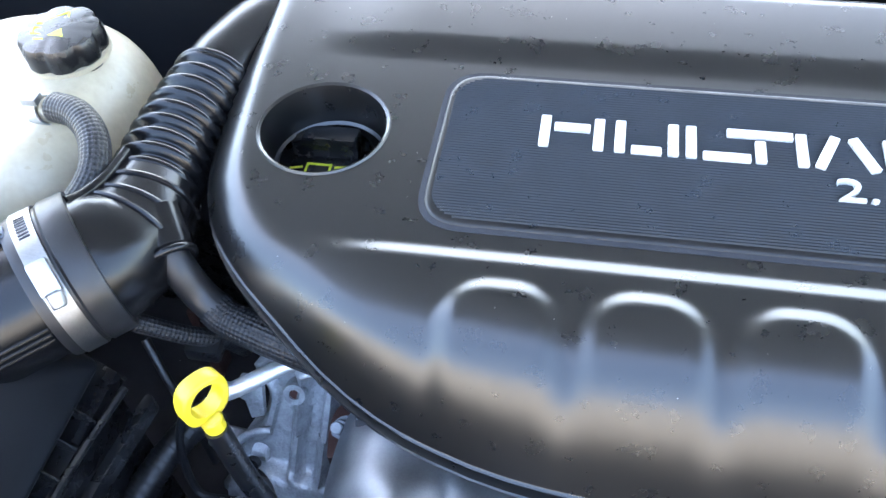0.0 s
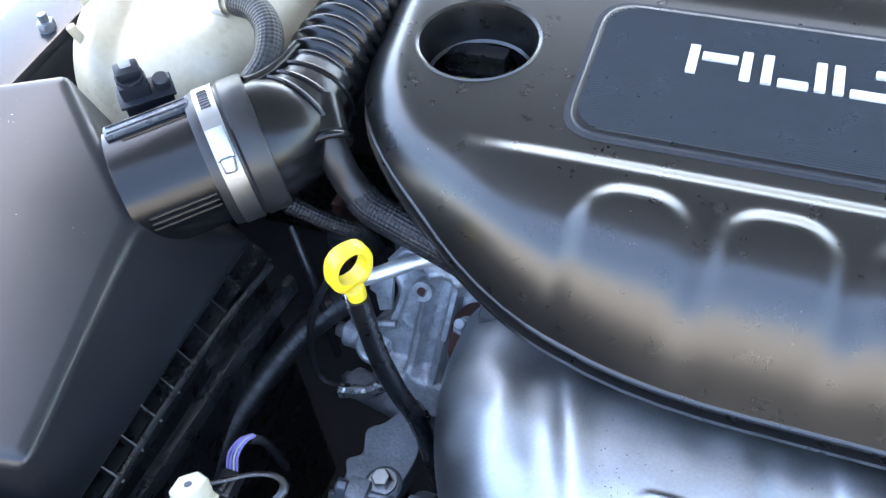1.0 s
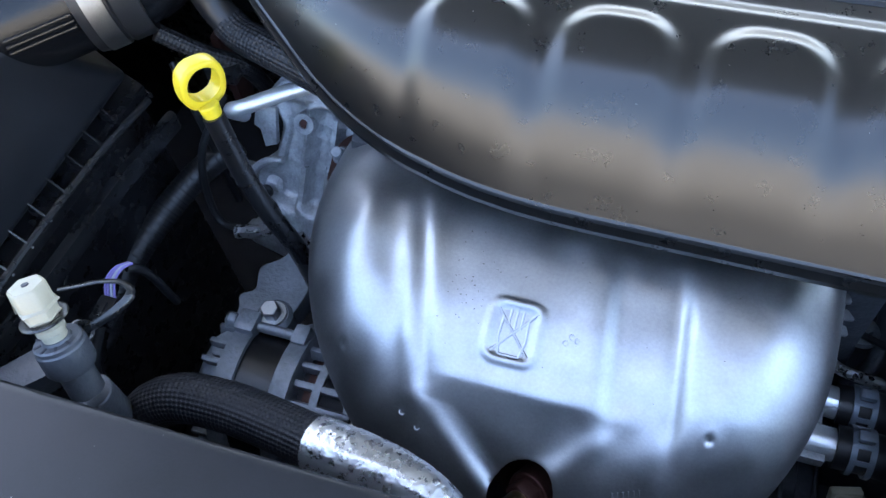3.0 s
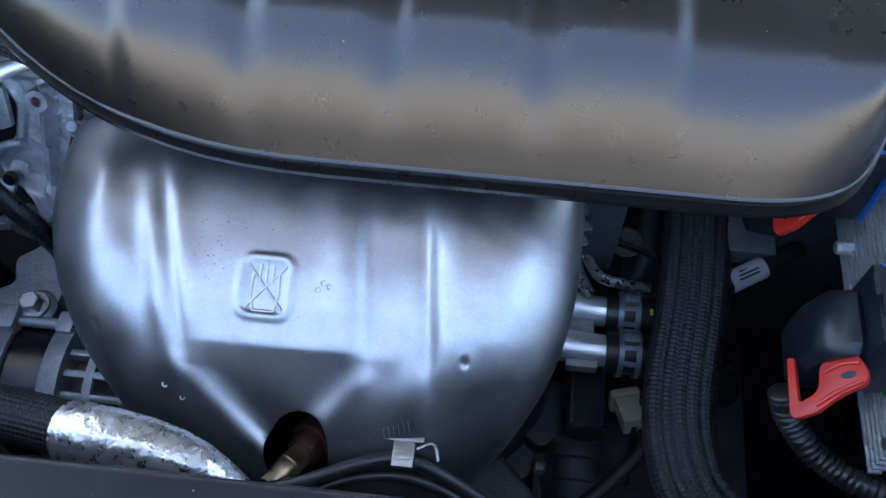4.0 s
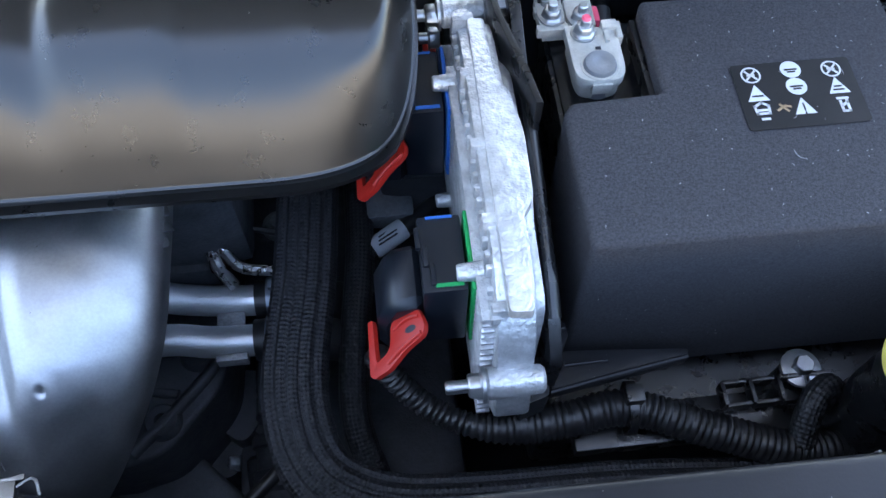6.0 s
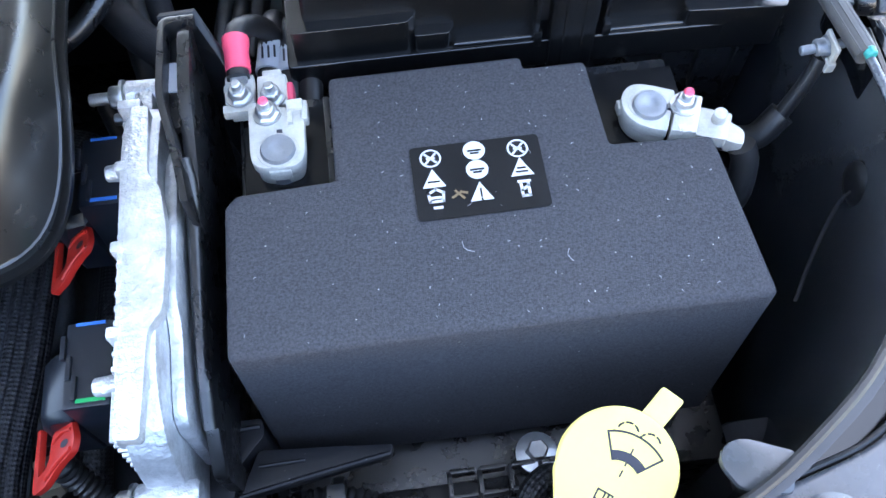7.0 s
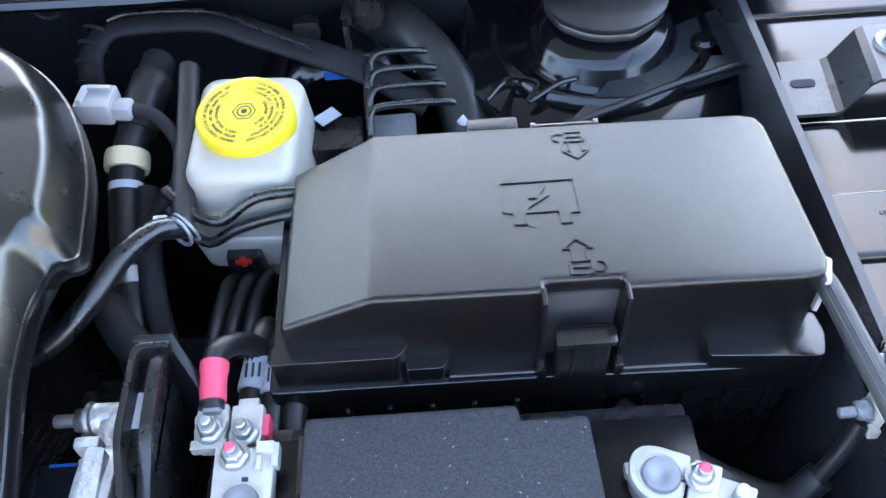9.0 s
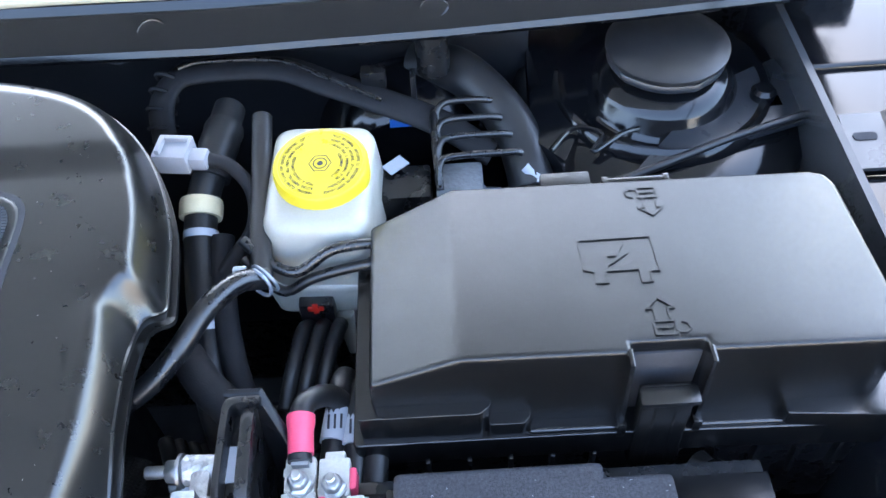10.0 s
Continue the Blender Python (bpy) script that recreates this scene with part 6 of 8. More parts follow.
def build_battery():
    bat = thing("car_battery", (0.66, 0.13, 0.80), "black car battery under its felt cover", "battery")
    part("case", box2((0.522, 0.052, 0.80), (0.800, 0.224, 0.975), 0.004), M_BLACK, bat)
    part("shoulder", box2((0.525, 0.145, 0.975), (0.583, 0.214, 0.979), 0.003), M_DUCT, bat)
    part("shoulder_wall", box2((0.526, 0.1415, 0.975), (0.576, 0.145, 0.992), 0.001), M_BLACK, bat)
    part("shoulder_wall", box2((0.577, 0.142, 0.975), (0.581, 0.210, 0.992), 0.001), M_BLACK, bat)
    part("shoulder", box2((0.742, 0.146, 0.972), (0.801, 0.214, 0.979), 0.003), M_DUCT, bat)
    for x in (0.549, 0.772):
        part("post", lathe([(0, 0.975), (0.0120, 0.975), (0.0104, 1.0), (0.0096, 1.0015), (0.0045, 1.0019), (0.0040, 1.0016), (0, 1.0016)], 32, Matrix.Translation((x, 0.169, 0))), M_POST, bat, "grey lead post")
    tray = thing("battery_tray", (0.66, 0.12, 0.70), "black plastic battery tray with ribs and a hold-down bolt", "battery tray")
    part("pan", box2((0.505, 0.0, 0.70), (0.83, 0.245, 0.80), 0.006), M_BLACK, tray)
    part("front_rail", box2((0.52, -0.03, 0.825), (0.72, 0.0, 0.84), 0.003), M_BLACK, tray)
    for i in range(4):
        part("pocket", join(box((0.635 + 0.020 * i, 0.004, 0.846), (0.017, 0.003, 0.012), 0.0006), box((0.635 + 0.020 * i, -0.012, 0.846), (0.017, 0.003, 0.012), 0.0006), box((0.6265 + 0.020 * i, -0.004, 0.846), (0.003, 0.016, 0.012), 0.0006)), M_BLACK, tray)
    part("bolt", join(lathe([(0, 0.845), (0.014, 0.845), (0.014, 0.848), (0.008, 0.850), (0, 0.850)], 28, Matrix.Translation((0.686, 0.010, 0))), hexnut((0.686, 0.010, 0.849), (0.686, 0.010, 0.857), 0.0075)), M_ZINC, tray, "zinc hold-down bolt")
    part("post", rod((0.686, 0.010, 0.78), (0.686, 0.010, 0.846), 0.012, 16), M_BLACK, tray)
    cov = thing("battery_cover", (0.66, 0.12, 0.80), "charcoal felt battery jacket with cut-outs for both terminals, linty", "battery cover")
    top = [(0.518, 0.038), (0.808, 0.036), (0.801, 0.140), (0.741, 0.143), (0.739, 0.205), (0.701, 0.205), (0.701, 0.214), (0.582, 0.214), (0.581, 0.140), (0.524, 0.138), (0.518, 0.130)]
    part("jacket", prism(top, 0.830, BT, 0.005, 0.0, None, 3, shift=(0.0, -0.006)), M_FELT, cov, sharp=50)
    part("flap", box2((0.530, 0.1385, 0.985), (0.562, 0.1405, 0.992), 0.0005), M_TAG, cov, "pale paper edge")
    # lint and fibres on the felt
    rnd = random.Random(5)
    bms = []
    for _ in range(90):
        x, y = rnd.uniform(0.525, 0.80), rnd.uniform(0.042, 0.205)
        if (x < 0.585 or x > 0.735) and y > 0.135:
            continue
        a = rnd.uniform(0, 6.28)
        L = rnd.uniform(0.0003, 0.0010) * (6.0 if rnd.random() < 0.05 else 1)
        bms.append(tube([(x, y, BT + 0.0004), (x + L * math.cos(a), y + L * math.sin(a), BT + 0.0009), (x + 1.8 * L * math.cos(a + 0.5), y + 1.8 * L * math.sin(a + 0.5), BT + 0.0005)], 0.00016, 4, 0.002))
    tagged(part("lint", join(*bms), M_GREYP, cov, "pale lint"), kind="stuff")
    st = thing("warning_sticker", (0.6625, 0.129, BT), "black warning sticker with white pictograms on the battery jacket", "sticker")
    part("backing", prism(rrect(0.625, 0.105, 0.700, 0.154, 0.003), BT + 0.0003, BT + 0.0008, 0), M_STICK, st)
    z = Matrix.Translation((0, 0, BT + 0.0008))

    def disc(x, y, r=0.0062):
        part("pictogram", lathe([(r - 0.0011, 0.0002), (r, 0.0002)], 28, z @ Matrix.Translation((x, y, 0))), M_SWHITE, st)

    def tri(x, y, r=0.0066):
        part("pictogram", prism([(x - r, y - r * 0.85), (x + r, y - r * 0.85), (x, y + r)], 0, 0.0002, 0, 0, z), M_SWHITE, st)
    for x in (0.6365, 0.687):
        disc(x, 0.1455)
        part("pictogram", strokes([[(x - 0.003, 0.1425), (x + 0.003, 0.1485)], [(x - 0.003, 0.1485), (x + 0.003, 0.1425)], [(x - 0.002, 0.1455), (x + 0.002, 0.1455)]], 0.0012, 0.0002, z), M_SWHITE, st)
    for y in (0.1475, 0.1345):
        part("pictogram", lathe([(0, 0.0002), (0.0064, 0.0002)], 28, z @ Matrix.Translation((0.662, y, 0))), M_SWHITE, st)
        part("pictogram", strokes([[(0.6585, y), (0.6655, y)], [(0.660, y - 0.0018), (0.664, y - 0.0018)]], 0.0013, 0.0003, z), M_STICK, st)
    tri(0.6365, 0.1315), tri(0.687, 0.1325), tri(0.662, 0.1195)
    part("pictogram", strokes([[(0.662, 0.1165), (0.662, 0.1215)], [(0.662, 0.1142), (0.662, 0.1148)]], 0.0011, 0.0003, z), M_STICK, st)
    part("pictogram", strokes([[(0.6335, 0.1295), (0.6395, 0.1295)], [(0.684, 0.1295), (0.690, 0.1295)], [(0.685, 0.132), (0.689, 0.132)]], 0.0012, 0.0003, z), M_STICK, st)
    part("pictogram", strokes([[(0.633, 0.1165), (0.6325, 0.122), (0.637, 0.1245), (0.641, 0.122), (0.6405, 0.1165), (0.633, 0.1165)], [(0.6345, 0.119), (0.639, 0.119)], [(0.635, 0.1125), (0.639, 0.1125)]], 0.0016, 0.0002, z), M_SWHITE, st)
    part("pictogram", strokes([[(0.684, 0.123), (0.690, 0.123)], [(0.685, 0.121), (0.685, 0.1135), (0.689, 0.1135), (0.689, 0.121)], [(0.685, 0.117), (0.689, 0.120)]], 0.0016, 0.0002, z), M_SWHITE, st)
    part("smudge", strokes([[(0.646, 0.118), (0.651, 0.121), (0.654, 0.120)], [(0.648, 0.122), (0.652, 0.117)]], 0.0014, 0.0002, z), M_BRASS, st, "brown worn smudge")


def build_terminals():
    # positive clamp with its two-stud bus bar and pink lead
    t = thing("positive_terminal_clamp", (0.55, 0.19, 0.98), "tinned positive battery clamp with studs and a pink-sleeved lead", "battery terminal")
    horseshoe = rounded([(0.5325, 0.163, 0.008), (0.5385, 0.1575, 0.005), (0.5590, 0.1565, 0.005), (0.5650, 0.163, 0.008), (0.5655, 0.199, 0.002), (0.5320, 0.2035, 0.002)], 6)
    jaw = part("jaw", prism(horseshoe, 0.990, 0.9985, 0.0018, 0.0), M_LEAD, t, "flat tinned clamp jaw")
    part("skirt", prism(rounded([(0.534, 0.164, 0.010), (0.5395, 0.1585, 0.006), (0.5580, 0.1580, 0.006), (0.5635, 0.164, 0.010), (0.5635, 0.196, 0.002), (0.534, 0.198, 0.002)], 6), 0.979, 0.991, 0.002), M_LEAD, jaw)
    part("lip", box((0.549, 0.1570, 0.991), (0.013, 0.003, 0.009), 0.001), M_LEAD, jaw)
    part("collar", lathe([(0.0100, 0.9975), (0.0106, 0.9990), (0.0122, 0.9990), (0.0128, 0.9975)], 36, Matrix.Translation((0.5490, 0.169, 0))), M_LEAD, jaw)
    part("slot", box((0.5505, 0.1825, 0.9984), (0.0034, 0.0024, 0.0012), 0), M_INK, jaw)
    part("side_latch", join(box((0.5605, 0.200, 0.9985), (0.010, 0.007, 0.006), 0.001), box((0.5660, 0.196, 0.996), (0.004, 0.014, 0.008), 0.001), box((0.5575, 0.191, 0.9995), (0.003, 0.009, 0.003), 0.0006)), M_LEAD, jaw)
    part("bus_bar", join(prism(rrect(0.5175, 0.2100, 0.5355, 0.2330, 0.002), 0.986, 0.994, 0.0015), box((0.5262, 0.2075, 0.990), (0.0205, 0.006, 0.007), 0.001), box((0.5262, 0.2235, 0.990), (0.0195, 0.006, 0.0065), 0.001),
                          prism(rrect(0.5370, 0.2075, 0.5555, 0.2320, 0.002), 0.984, 0.992, 0.0015), box((0.5465, 0.2335, 0.989), (0.012, 0.005, 0.006), 0.001), box((0.537, 0.211, 0.984), (0.034, 0.010, 0.005), 0.001)), M_LEAD, t)

    def stud(x, y, z, tip):
        n = part("stud_nut", join(lathe([(0, z), (0.0086, z), (0.0086, z + 0.0016), (0, z + 0.0016)], 28, Matrix.Translation((x, y, 0))), hexnut((x, y, z + 0.0016), (x, y, z + 0.0080), 0.0064), rod((x, y, z), (x, y, z + 0.0135), 0.0032, 14)), M_ZINC, t, "zinc flange nut on its stud")
        if tip:
            part("paint_mark", rod((x, y, z + 0.0128), (x, y, z + 0.0150), 0.0032, 12, 0.0026, cap=0.0006), M_PINK, n, "pink paint dab")
    stud(0.5265, 0.2155, 0.994, False)
    stud(0.5460, 0.2135, 0.992, False)
    stud(0.5435, 0.1960, 0.9985, True)
    lead = part("lead", tube([(0.5265, 0.228, 0.996), (0.526, 0.256, 1.000), (0.530, 0.268, 0.998), (0.541, 0.278, 0.985), (0.548, 0.281, 0.96), (0.552, 0.28, 0.90)], 0.0072, 18, 0.005), M_RUBBER, t, "dark power lead")
    part("boot", tube([(0.5270, 0.2325, 0.997), (0.5265, 0.243, 0.999), (0.5262, 0.256, 1.0005)], 0.0080, 20, 0.004, rfun=lambda s_, L: 0.0078 + 0.0008 * (s_ / L > 0.72)), M_PINK, lead, "pink heat-shrink boot")
    part("crimp", box((0.5268, 0.2300, 0.9955), (0.011, 0.010, 0.006), 0.002), M_ZINC, lead)
    part("red_lug", box((0.5570, 0.219, 0.985), (0.005, 0.014, 0.012), 0.002), M_PINK, t)
    for x, y in ((0.542, 0.262), (0.556, 0.258), (0.569, 0.254)):
        c = part("cable", tube([(x - 0.004, y - 0.05, 0.955), (x, y, 0.968), (x + 0.004, y + 0.04, 0.965), (x + 0.004, y + 0.06, 0.90)], 0.0080, 14, 0.006), M_RUBBER, t, "black cable")
        part("wrap_label", tube([(x - 0.001, y - 0.008, 0.9675), (x, y, 0.968), (x + 0.002, y + 0.014, 0.969)], 0.0090, 16, 0.004), M_TAG, c, "white wrap label")
        part("print_bar", join(*[box((x - 0.003 + 0.004 * i, y + 0.002, 0.9774), (0.0014, 0.010, 0.0006), 0) for i in range(3)]), M_INK, c, "illegible print")
    # negative clamp
    n = thing("negative_terminal_clamp", (0.79, 0.165, 0.98), "tinned negative battery clamp with a stud and black earth lead", "battery terminal")
    ring_out = rounded([(0.7570, 0.180, 0.006), (0.763, 0.187, 0.006), (0.772, 0.1870, 0.006), (0.7905, 0.1790, 0.002), (0.7785, 0.1500, 0.002), (0.769, 0.1530, 0.006), (0.7595, 0.160, 0.007), (0.7555, 0.170, 0.007)], 6)
    jaw = part("jaw", prism(ring_out, 0.990, 0.9985, 0.0018), M_LEAD, n, "flat tinned clamp jaw")
    part("skirt", prism([(0.772 + (x - 0.772) * 0.96, 0.170 + (y - 0.170) * 0.96) for x, y in ring_out], 0.980, 0.991, 0.002), M_LEAD, jaw)
    part("lip", box((0.7568, 0.1765, 0.990), (0.004, 0.007, 0.008), 0.001), M_LEAD, jaw)
    part("collar", lathe([(0.0098, 0.9975), (0.0104, 0.9990), (0.0118, 0.9990), (0.0124, 0.9975)], 36, Matrix.Translation((0.7715, 0.171, 0))), M_LEAD, jaw)
    m = Matrix.Translation((0.7715, 0.171, 0)) @ Matrix.Rotation(radians(-23), 4, "Z")
    part("slot", box((0.0130, -0.001, 0.9984), (0.006, 0.0014, 0.0012), 0, m), M_INK, jaw)
    block = part("block", join(prism([(0.7915, 0.1765), (0.8050, 0.1705), (0.7940, 0.1450), (0.7795, 0.1490)], 0.984, 1.0005, 0.0015), box((0.7885, 0.1480, 0.9995), (0.006, 0.004, 0.004), 0.0008)), M_LEAD, n, "square clamp block")
    part("notch", box((0.7868, 0.1495, 1.0005), (0.0045, 0.005, 0.0008), 0, None), M_ZINC, block)
    part("arm", join(prism(rounded([(0.8035, 0.1690, 0.001), (0.8225, 0.1605, 0.002), (0.8135, 0.1425, 0.002), (0.7965, 0.1490, 0.001)], 3), 0.984, 0.9925, 0.0015), prism(rounded([(0.820, 0.1575, 0.002), (0.8275, 0.1490, 0.004), (0.8235, 0.1390, 0.003), (0.8140, 0.1440, 0.001)], 3), 0.980, 0.990, 0.002)), M_LEAD, n, "tinned cable arm")
    sx, sy = 0.7920, 0.1655
    nut = part("stud_nut", join(lathe([(0, 1.0), (0.0086, 1.0), (0.0086, 1.0016), (0, 1.0016)], 28, Matrix.Translation((sx, sy, 0))), hexnut((sx, sy, 1.0016), (sx, sy, 1.0080), 0.0064), rod((sx, sy, 1.0), (sx, sy, 1.0130), 0.0032, 14)), M_ZINC, n, "zinc flange nut on its stud")
    part("paint_mark", rod((sx, sy, 1.0125), (sx, sy, 1.0150), 0.0032, 12, 0.0026, cap=0.0006), M_PINK, nut, "pink paint dab")
    part("pin", rod((0.8125, 0.1575, 0.99), (0.8125, 0.1575, 1.0005), 0.0042, 16, cap=0.001), M_LEAD, n)
    e = Vector((0.8250, 0.1430, 0.984))
    part("earth_lead", tube([tuple(e), (e.x + 0.004, e.y - 0.005, 0.972), (e.x + 0.003, e.y - 0.012, 0.94), (e.x + 0.005, e.y + 0.02, 0.88)], 0.0085, 16, 0.005), M_RUBBER, n, "black earth lead")


build_battery()
build_terminals()


# ---- washer filler ----
def build_washer():
    t = thing("washer_filler", (0.71, -0.04, 0.88), "pale yellow windscreen washer filler cap on a dark neck", "washer cap")
    c = Vector((0.7075, -0.037, 0.985))
    m = Matrix.Translation(c) @ Matrix.Rotation(radians(8), 4, "X") @ Matrix.Rotation(radians(-6), 4, "Y")
    tear = [(0.0305 * math.cos(radians(q_)), 0.0305 * math.sin(radians(q_))) for q_ in range(-62, 153, 5)] + [(-0.0322, 0.004), (-0.0345, -0.011), (-0.0330, -0.021), (-0.0275, -0.0275), (-0.0205, -0.0305), (-0.0120, -0.0300), (0.0, -0.0287)]
    cap = part("cap", prism(tear, -0.007, 0.0, 0.0016, seg=3, m=m), M_PALEY, t, "pale yellow teardrop cap")
    part("collar", lathe([(0.0285, -0.006), (0.0312, -0.0075), (0.0312, -0.024), (0.0295, -0.025)], 48, m), M_PALEY, cap, "yellow collar under the lid")
    part("tab", prism(rounded([(0.014, 0.022, 0.002), (0.023, 0.013, 0.002), (0.040, 0.027, 0.002), (0.031, 0.0365, 0.002)]), -0.006, -0.0015, 0.001, 0, m), M_PALEY, cap, "lifting tab")
    arc = lambda r, a0, a1, n, cx, cy: [(cx + r * math.cos(radians(a0 + (a1 - a0) * i / n)), cy + r * math.sin(radians(a0 + (a1 - a0) * i / n))) for i in range(n + 1)]
    k = m @ Matrix.Translation((0.006, 0.003, 0.0001)) @ Matrix.Rotation(radians(-38), 4, "Z")
    big, small = arc(0.026, 55, 125, 10, 0, -0.014), arc(0.012, 125, 55, 6, 0, -0.014)
    part("print", strokes([big, [big[-1], small[0]], small, [small[-1], big[0]]], 0.0011, 0.0003, k), M_INK, cap, "windscreen wash symbol")
    fill = arc(0.0125, 55, 125, 8, 0, -0.014) + arc(0.0165, 125, 55, 8, 0, -0.014)
    part("print", prism(fill, 0, 0.0003, 0, 0, k), M_INK, cap)
    for i in range(3):
        part("print", strokes([arc(0.0055, 40 + 50 * i, 70 + 50 * i, 3, 0.006, 0.011)], 0.001, 0.0003, k), M_INK, cap)
        part("print", strokes([arc(0.0055, 40 + 50 * i, 70 + 50 * i, 3, -0.006, 0.011)], 0.001, 0.0003, k), M_INK, cap)
    part("print", strokes([[(0, -0.010), (0, -0.007)], [(0, -0.004), (0, -0.001)], [(0, 0.002), (0, 0.005)]], 0.0009, 0.0003, k), M_INK, cap)
    b = m @ Matrix.Translation((-0.010, -0.0135, 0.0001)) @ Matrix.Rotation(radians(-38), 4, "Z")
    part("print", strokes([[(-0.004, -0.0025), (0.004, -0.0025), (0.004, 0.0025), (-0.004, 0.0025), (-0.004, -0.0025)], [(0, -0.0025), (0, 0.0025)], [(0.002, -0.0025), (0.002, 0.0025)]], 0.0009, 0.0003, b), M_INK, cap)
    part("neck", tube([tuple(m @ Vector((0, 0, -0.02))), (0.712, -0.034, 0.93), (0.72, -0.03, 0.85), (0.73, -0.03, 0.75)], 0.027, 24, 0.01), M_BLACK, t, "dark filler neck")


build_washer()


# ---- fuse box ----
def build_fuse_box():
    t = thing("fuse_box", (0.72, 0.32, 0.85), "black plastic fuse box with a grained embossed lid and latch", "fuse box")
    ztop = lambda x, y: min(1.0565, 1.0345 + (x - 0.571) * 0.412) - (y - 0.25) * 0.14
    plan = [(0.571, 0.2535), (0.6245, 0.2535), (0.7195, 0.2520), (0.7195, 0.2600), (0.7615, 0.2595), (0.7615, 0.2515), (0.860, 0.2500), (0.8700, 0.2530), (0.8740, 0.2620), (0.8775, 0.384), (0.8740, 0.3945), (0.8640, 0.3985), (0.6245, 0.403), (0.568, 0.392)]
    bm = bmesh.new()
    up = [bm.verts.new((x, y, ztop(x, y))) for x, y in plan]
    dn = [bm.verts.new((x - 0.002 * (x < 0.6), y - 0.002 * (y < 0.3), 0.982)) for x, y in plan]
    bm.faces.new((up[0], up[1], up[-2], up[-1]))
    bm.faces.new(up[1:-1])
    bm.faces.new(dn[::-1])
    for i in range(len(plan)):
        j = (i + 1) % len(plan)
        bm.faces.new((dn[i], dn[j], up[j], up[i]))
    bmesh.ops.recalc_face_normals(bm, faces=bm.faces[:])
    bev(bm, 0.0050, 5, 15)
    lid = part("lid", bm, M_LID, t, "grained black lid", sharp=50)
    skirt = part("lid_skirt", prism(rounded([(0.556, 0.2415, 0.004), (0.720, 0.2405, 0), (0.881, 0.2365, 0.005), (0.886, 0.250, 0.005), (0.884, 0.402, 0.004), (0.556, 0.398, 0.004)], 4), 0.960, 0.9845, 0.0050, seg=5), M_FUSE, t, "stepped skirt below the lid")
    part("front_step", prism(rounded([(0.562, 0.2440, 0.002), (0.634, 0.2435, 0.002), (0.641, 0.2500, 0.003), (0.641, 0.256, 0), (0.562, 0.256, 0)], 3), 0.982, 1.0125, 0.0046, seg=5), M_FUSE, skirt)
    part("front_step", prism(rounded([(0.639, 0.2430, 0.002), (0.660, 0.2428, 0.002), (0.665, 0.2490, 0.003), (0.665, 0.256, 0), (0.639, 0.256, 0)], 3), 0.982, 0.9995, 0.0046, seg=5), M_FUSE, skirt)
    part("front_bead", prism([(0.663, 0.2425), (0.7165, 0.2420), (0.7165, 0.254), (0.663, 0.254)], 0.982, 0.9880, 0.0046, seg=5), M_FUSE, skirt)
    part("front_bead", prism([(0.7645, 0.2415), (0.8165, 0.2405), (0.8165, 0.254), (0.7645, 0.254)], 0.982, 0.9870, 0.0046, seg=5), M_FUSE, skirt)
    part("end_step", prism(rounded([(0.815, 0.2395, 0.002), (0.880, 0.2345, 0.004), (0.8845, 0.250, 0.003), (0.882, 0.265, 0.003), (0.815, 0.258, 0.002)], 4), 0.962, 0.9985, 0.0026, seg=3), M_FUSE, skirt)
    part("body", prism([(0.562, 0.250), (0.876, 0.244), (0.872, 0.392), (0.562, 0.392)], 0.86, 0.962, 0.004, -0.004), M_BLACK, t, "dark lower case")
    for i in range(11):
        x = 0.60 + 0.026 * i
        part("case_rib", box((x, 0.243, 0.935), (0.003, 0.007, 0.050), 0.0008), M_BLACK, t)
    # latch tongue in its recess
    la = part("latch", prism([(0.7255, 0.2375), (0.7555, 0.2370), (0.7560, 0.2480), (0.7250, 0.2480)], 0.945, 1.0295, 0.0022, seg=3), M_FUSE, t, "spring latch tongue")
    part("latch_lip", box((0.7405, 0.2385, 1.0290), (0.034, 0.012, 0.0045), 0.0018), M_FUSE, la)
    for x in (0.7345, 0.7465):
        part("latch_line", box((x, 0.2372, 0.988), (0.0016, 0.0018, 0.070), 0.0005), M_FUSE, la)
    for x in (0.7180, 0.7630):
        part("recess_wall", join(box((x, 0.2490, 1.020), (0.0034, 0.012, 0.072), 0.0015), box((x, 0.2455, 0.987), (0.0060, 0.012, 0.014), 0.0018)), M_FUSE, lid, "raised rim of the latch recess")
    part("recess_back", box((0.7405, 0.2588, 1.014), (0.0410, 0.002, 0.060), 0.0004), M_DARK, lid)
    part("paper_tag", prism([(0.876, 0.258), (0.8785, 0.257), (0.8835, 0.272), (0.878, 0.277)], 1.010, 1.040, 0.0005), M_TAG, t, "small white paper tag")
    part("rear_tab", prism([(0.686, 0.400), (0.720, 0.400), (0.720, 0.414), (0.686, 0.414)], 1.022, 1.033, 0.002), M_LID, lid)
    part("rear_hinge", join(box((0.752, 0.410, 1.024), (0.045, 0.004, 0.004), 0.001), box((0.731, 0.407, 1.022), (0.004, 0.012, 0.01), 0.001), box((0.773, 0.407, 1.022), (0.004, 0.012, 0.01), 0.001)), M_FUSE, t, "wire hinge at the back")
    # raised symbols on the lid
    m = Matrix.Translation((0, 0.25, 1.0567)) @ Matrix.Rotation(-math.atan(0.14), 4, "X")
    off = lambda pts: [(x - 0.003, y * 0.98 - 0.0165) for x, y in pts]
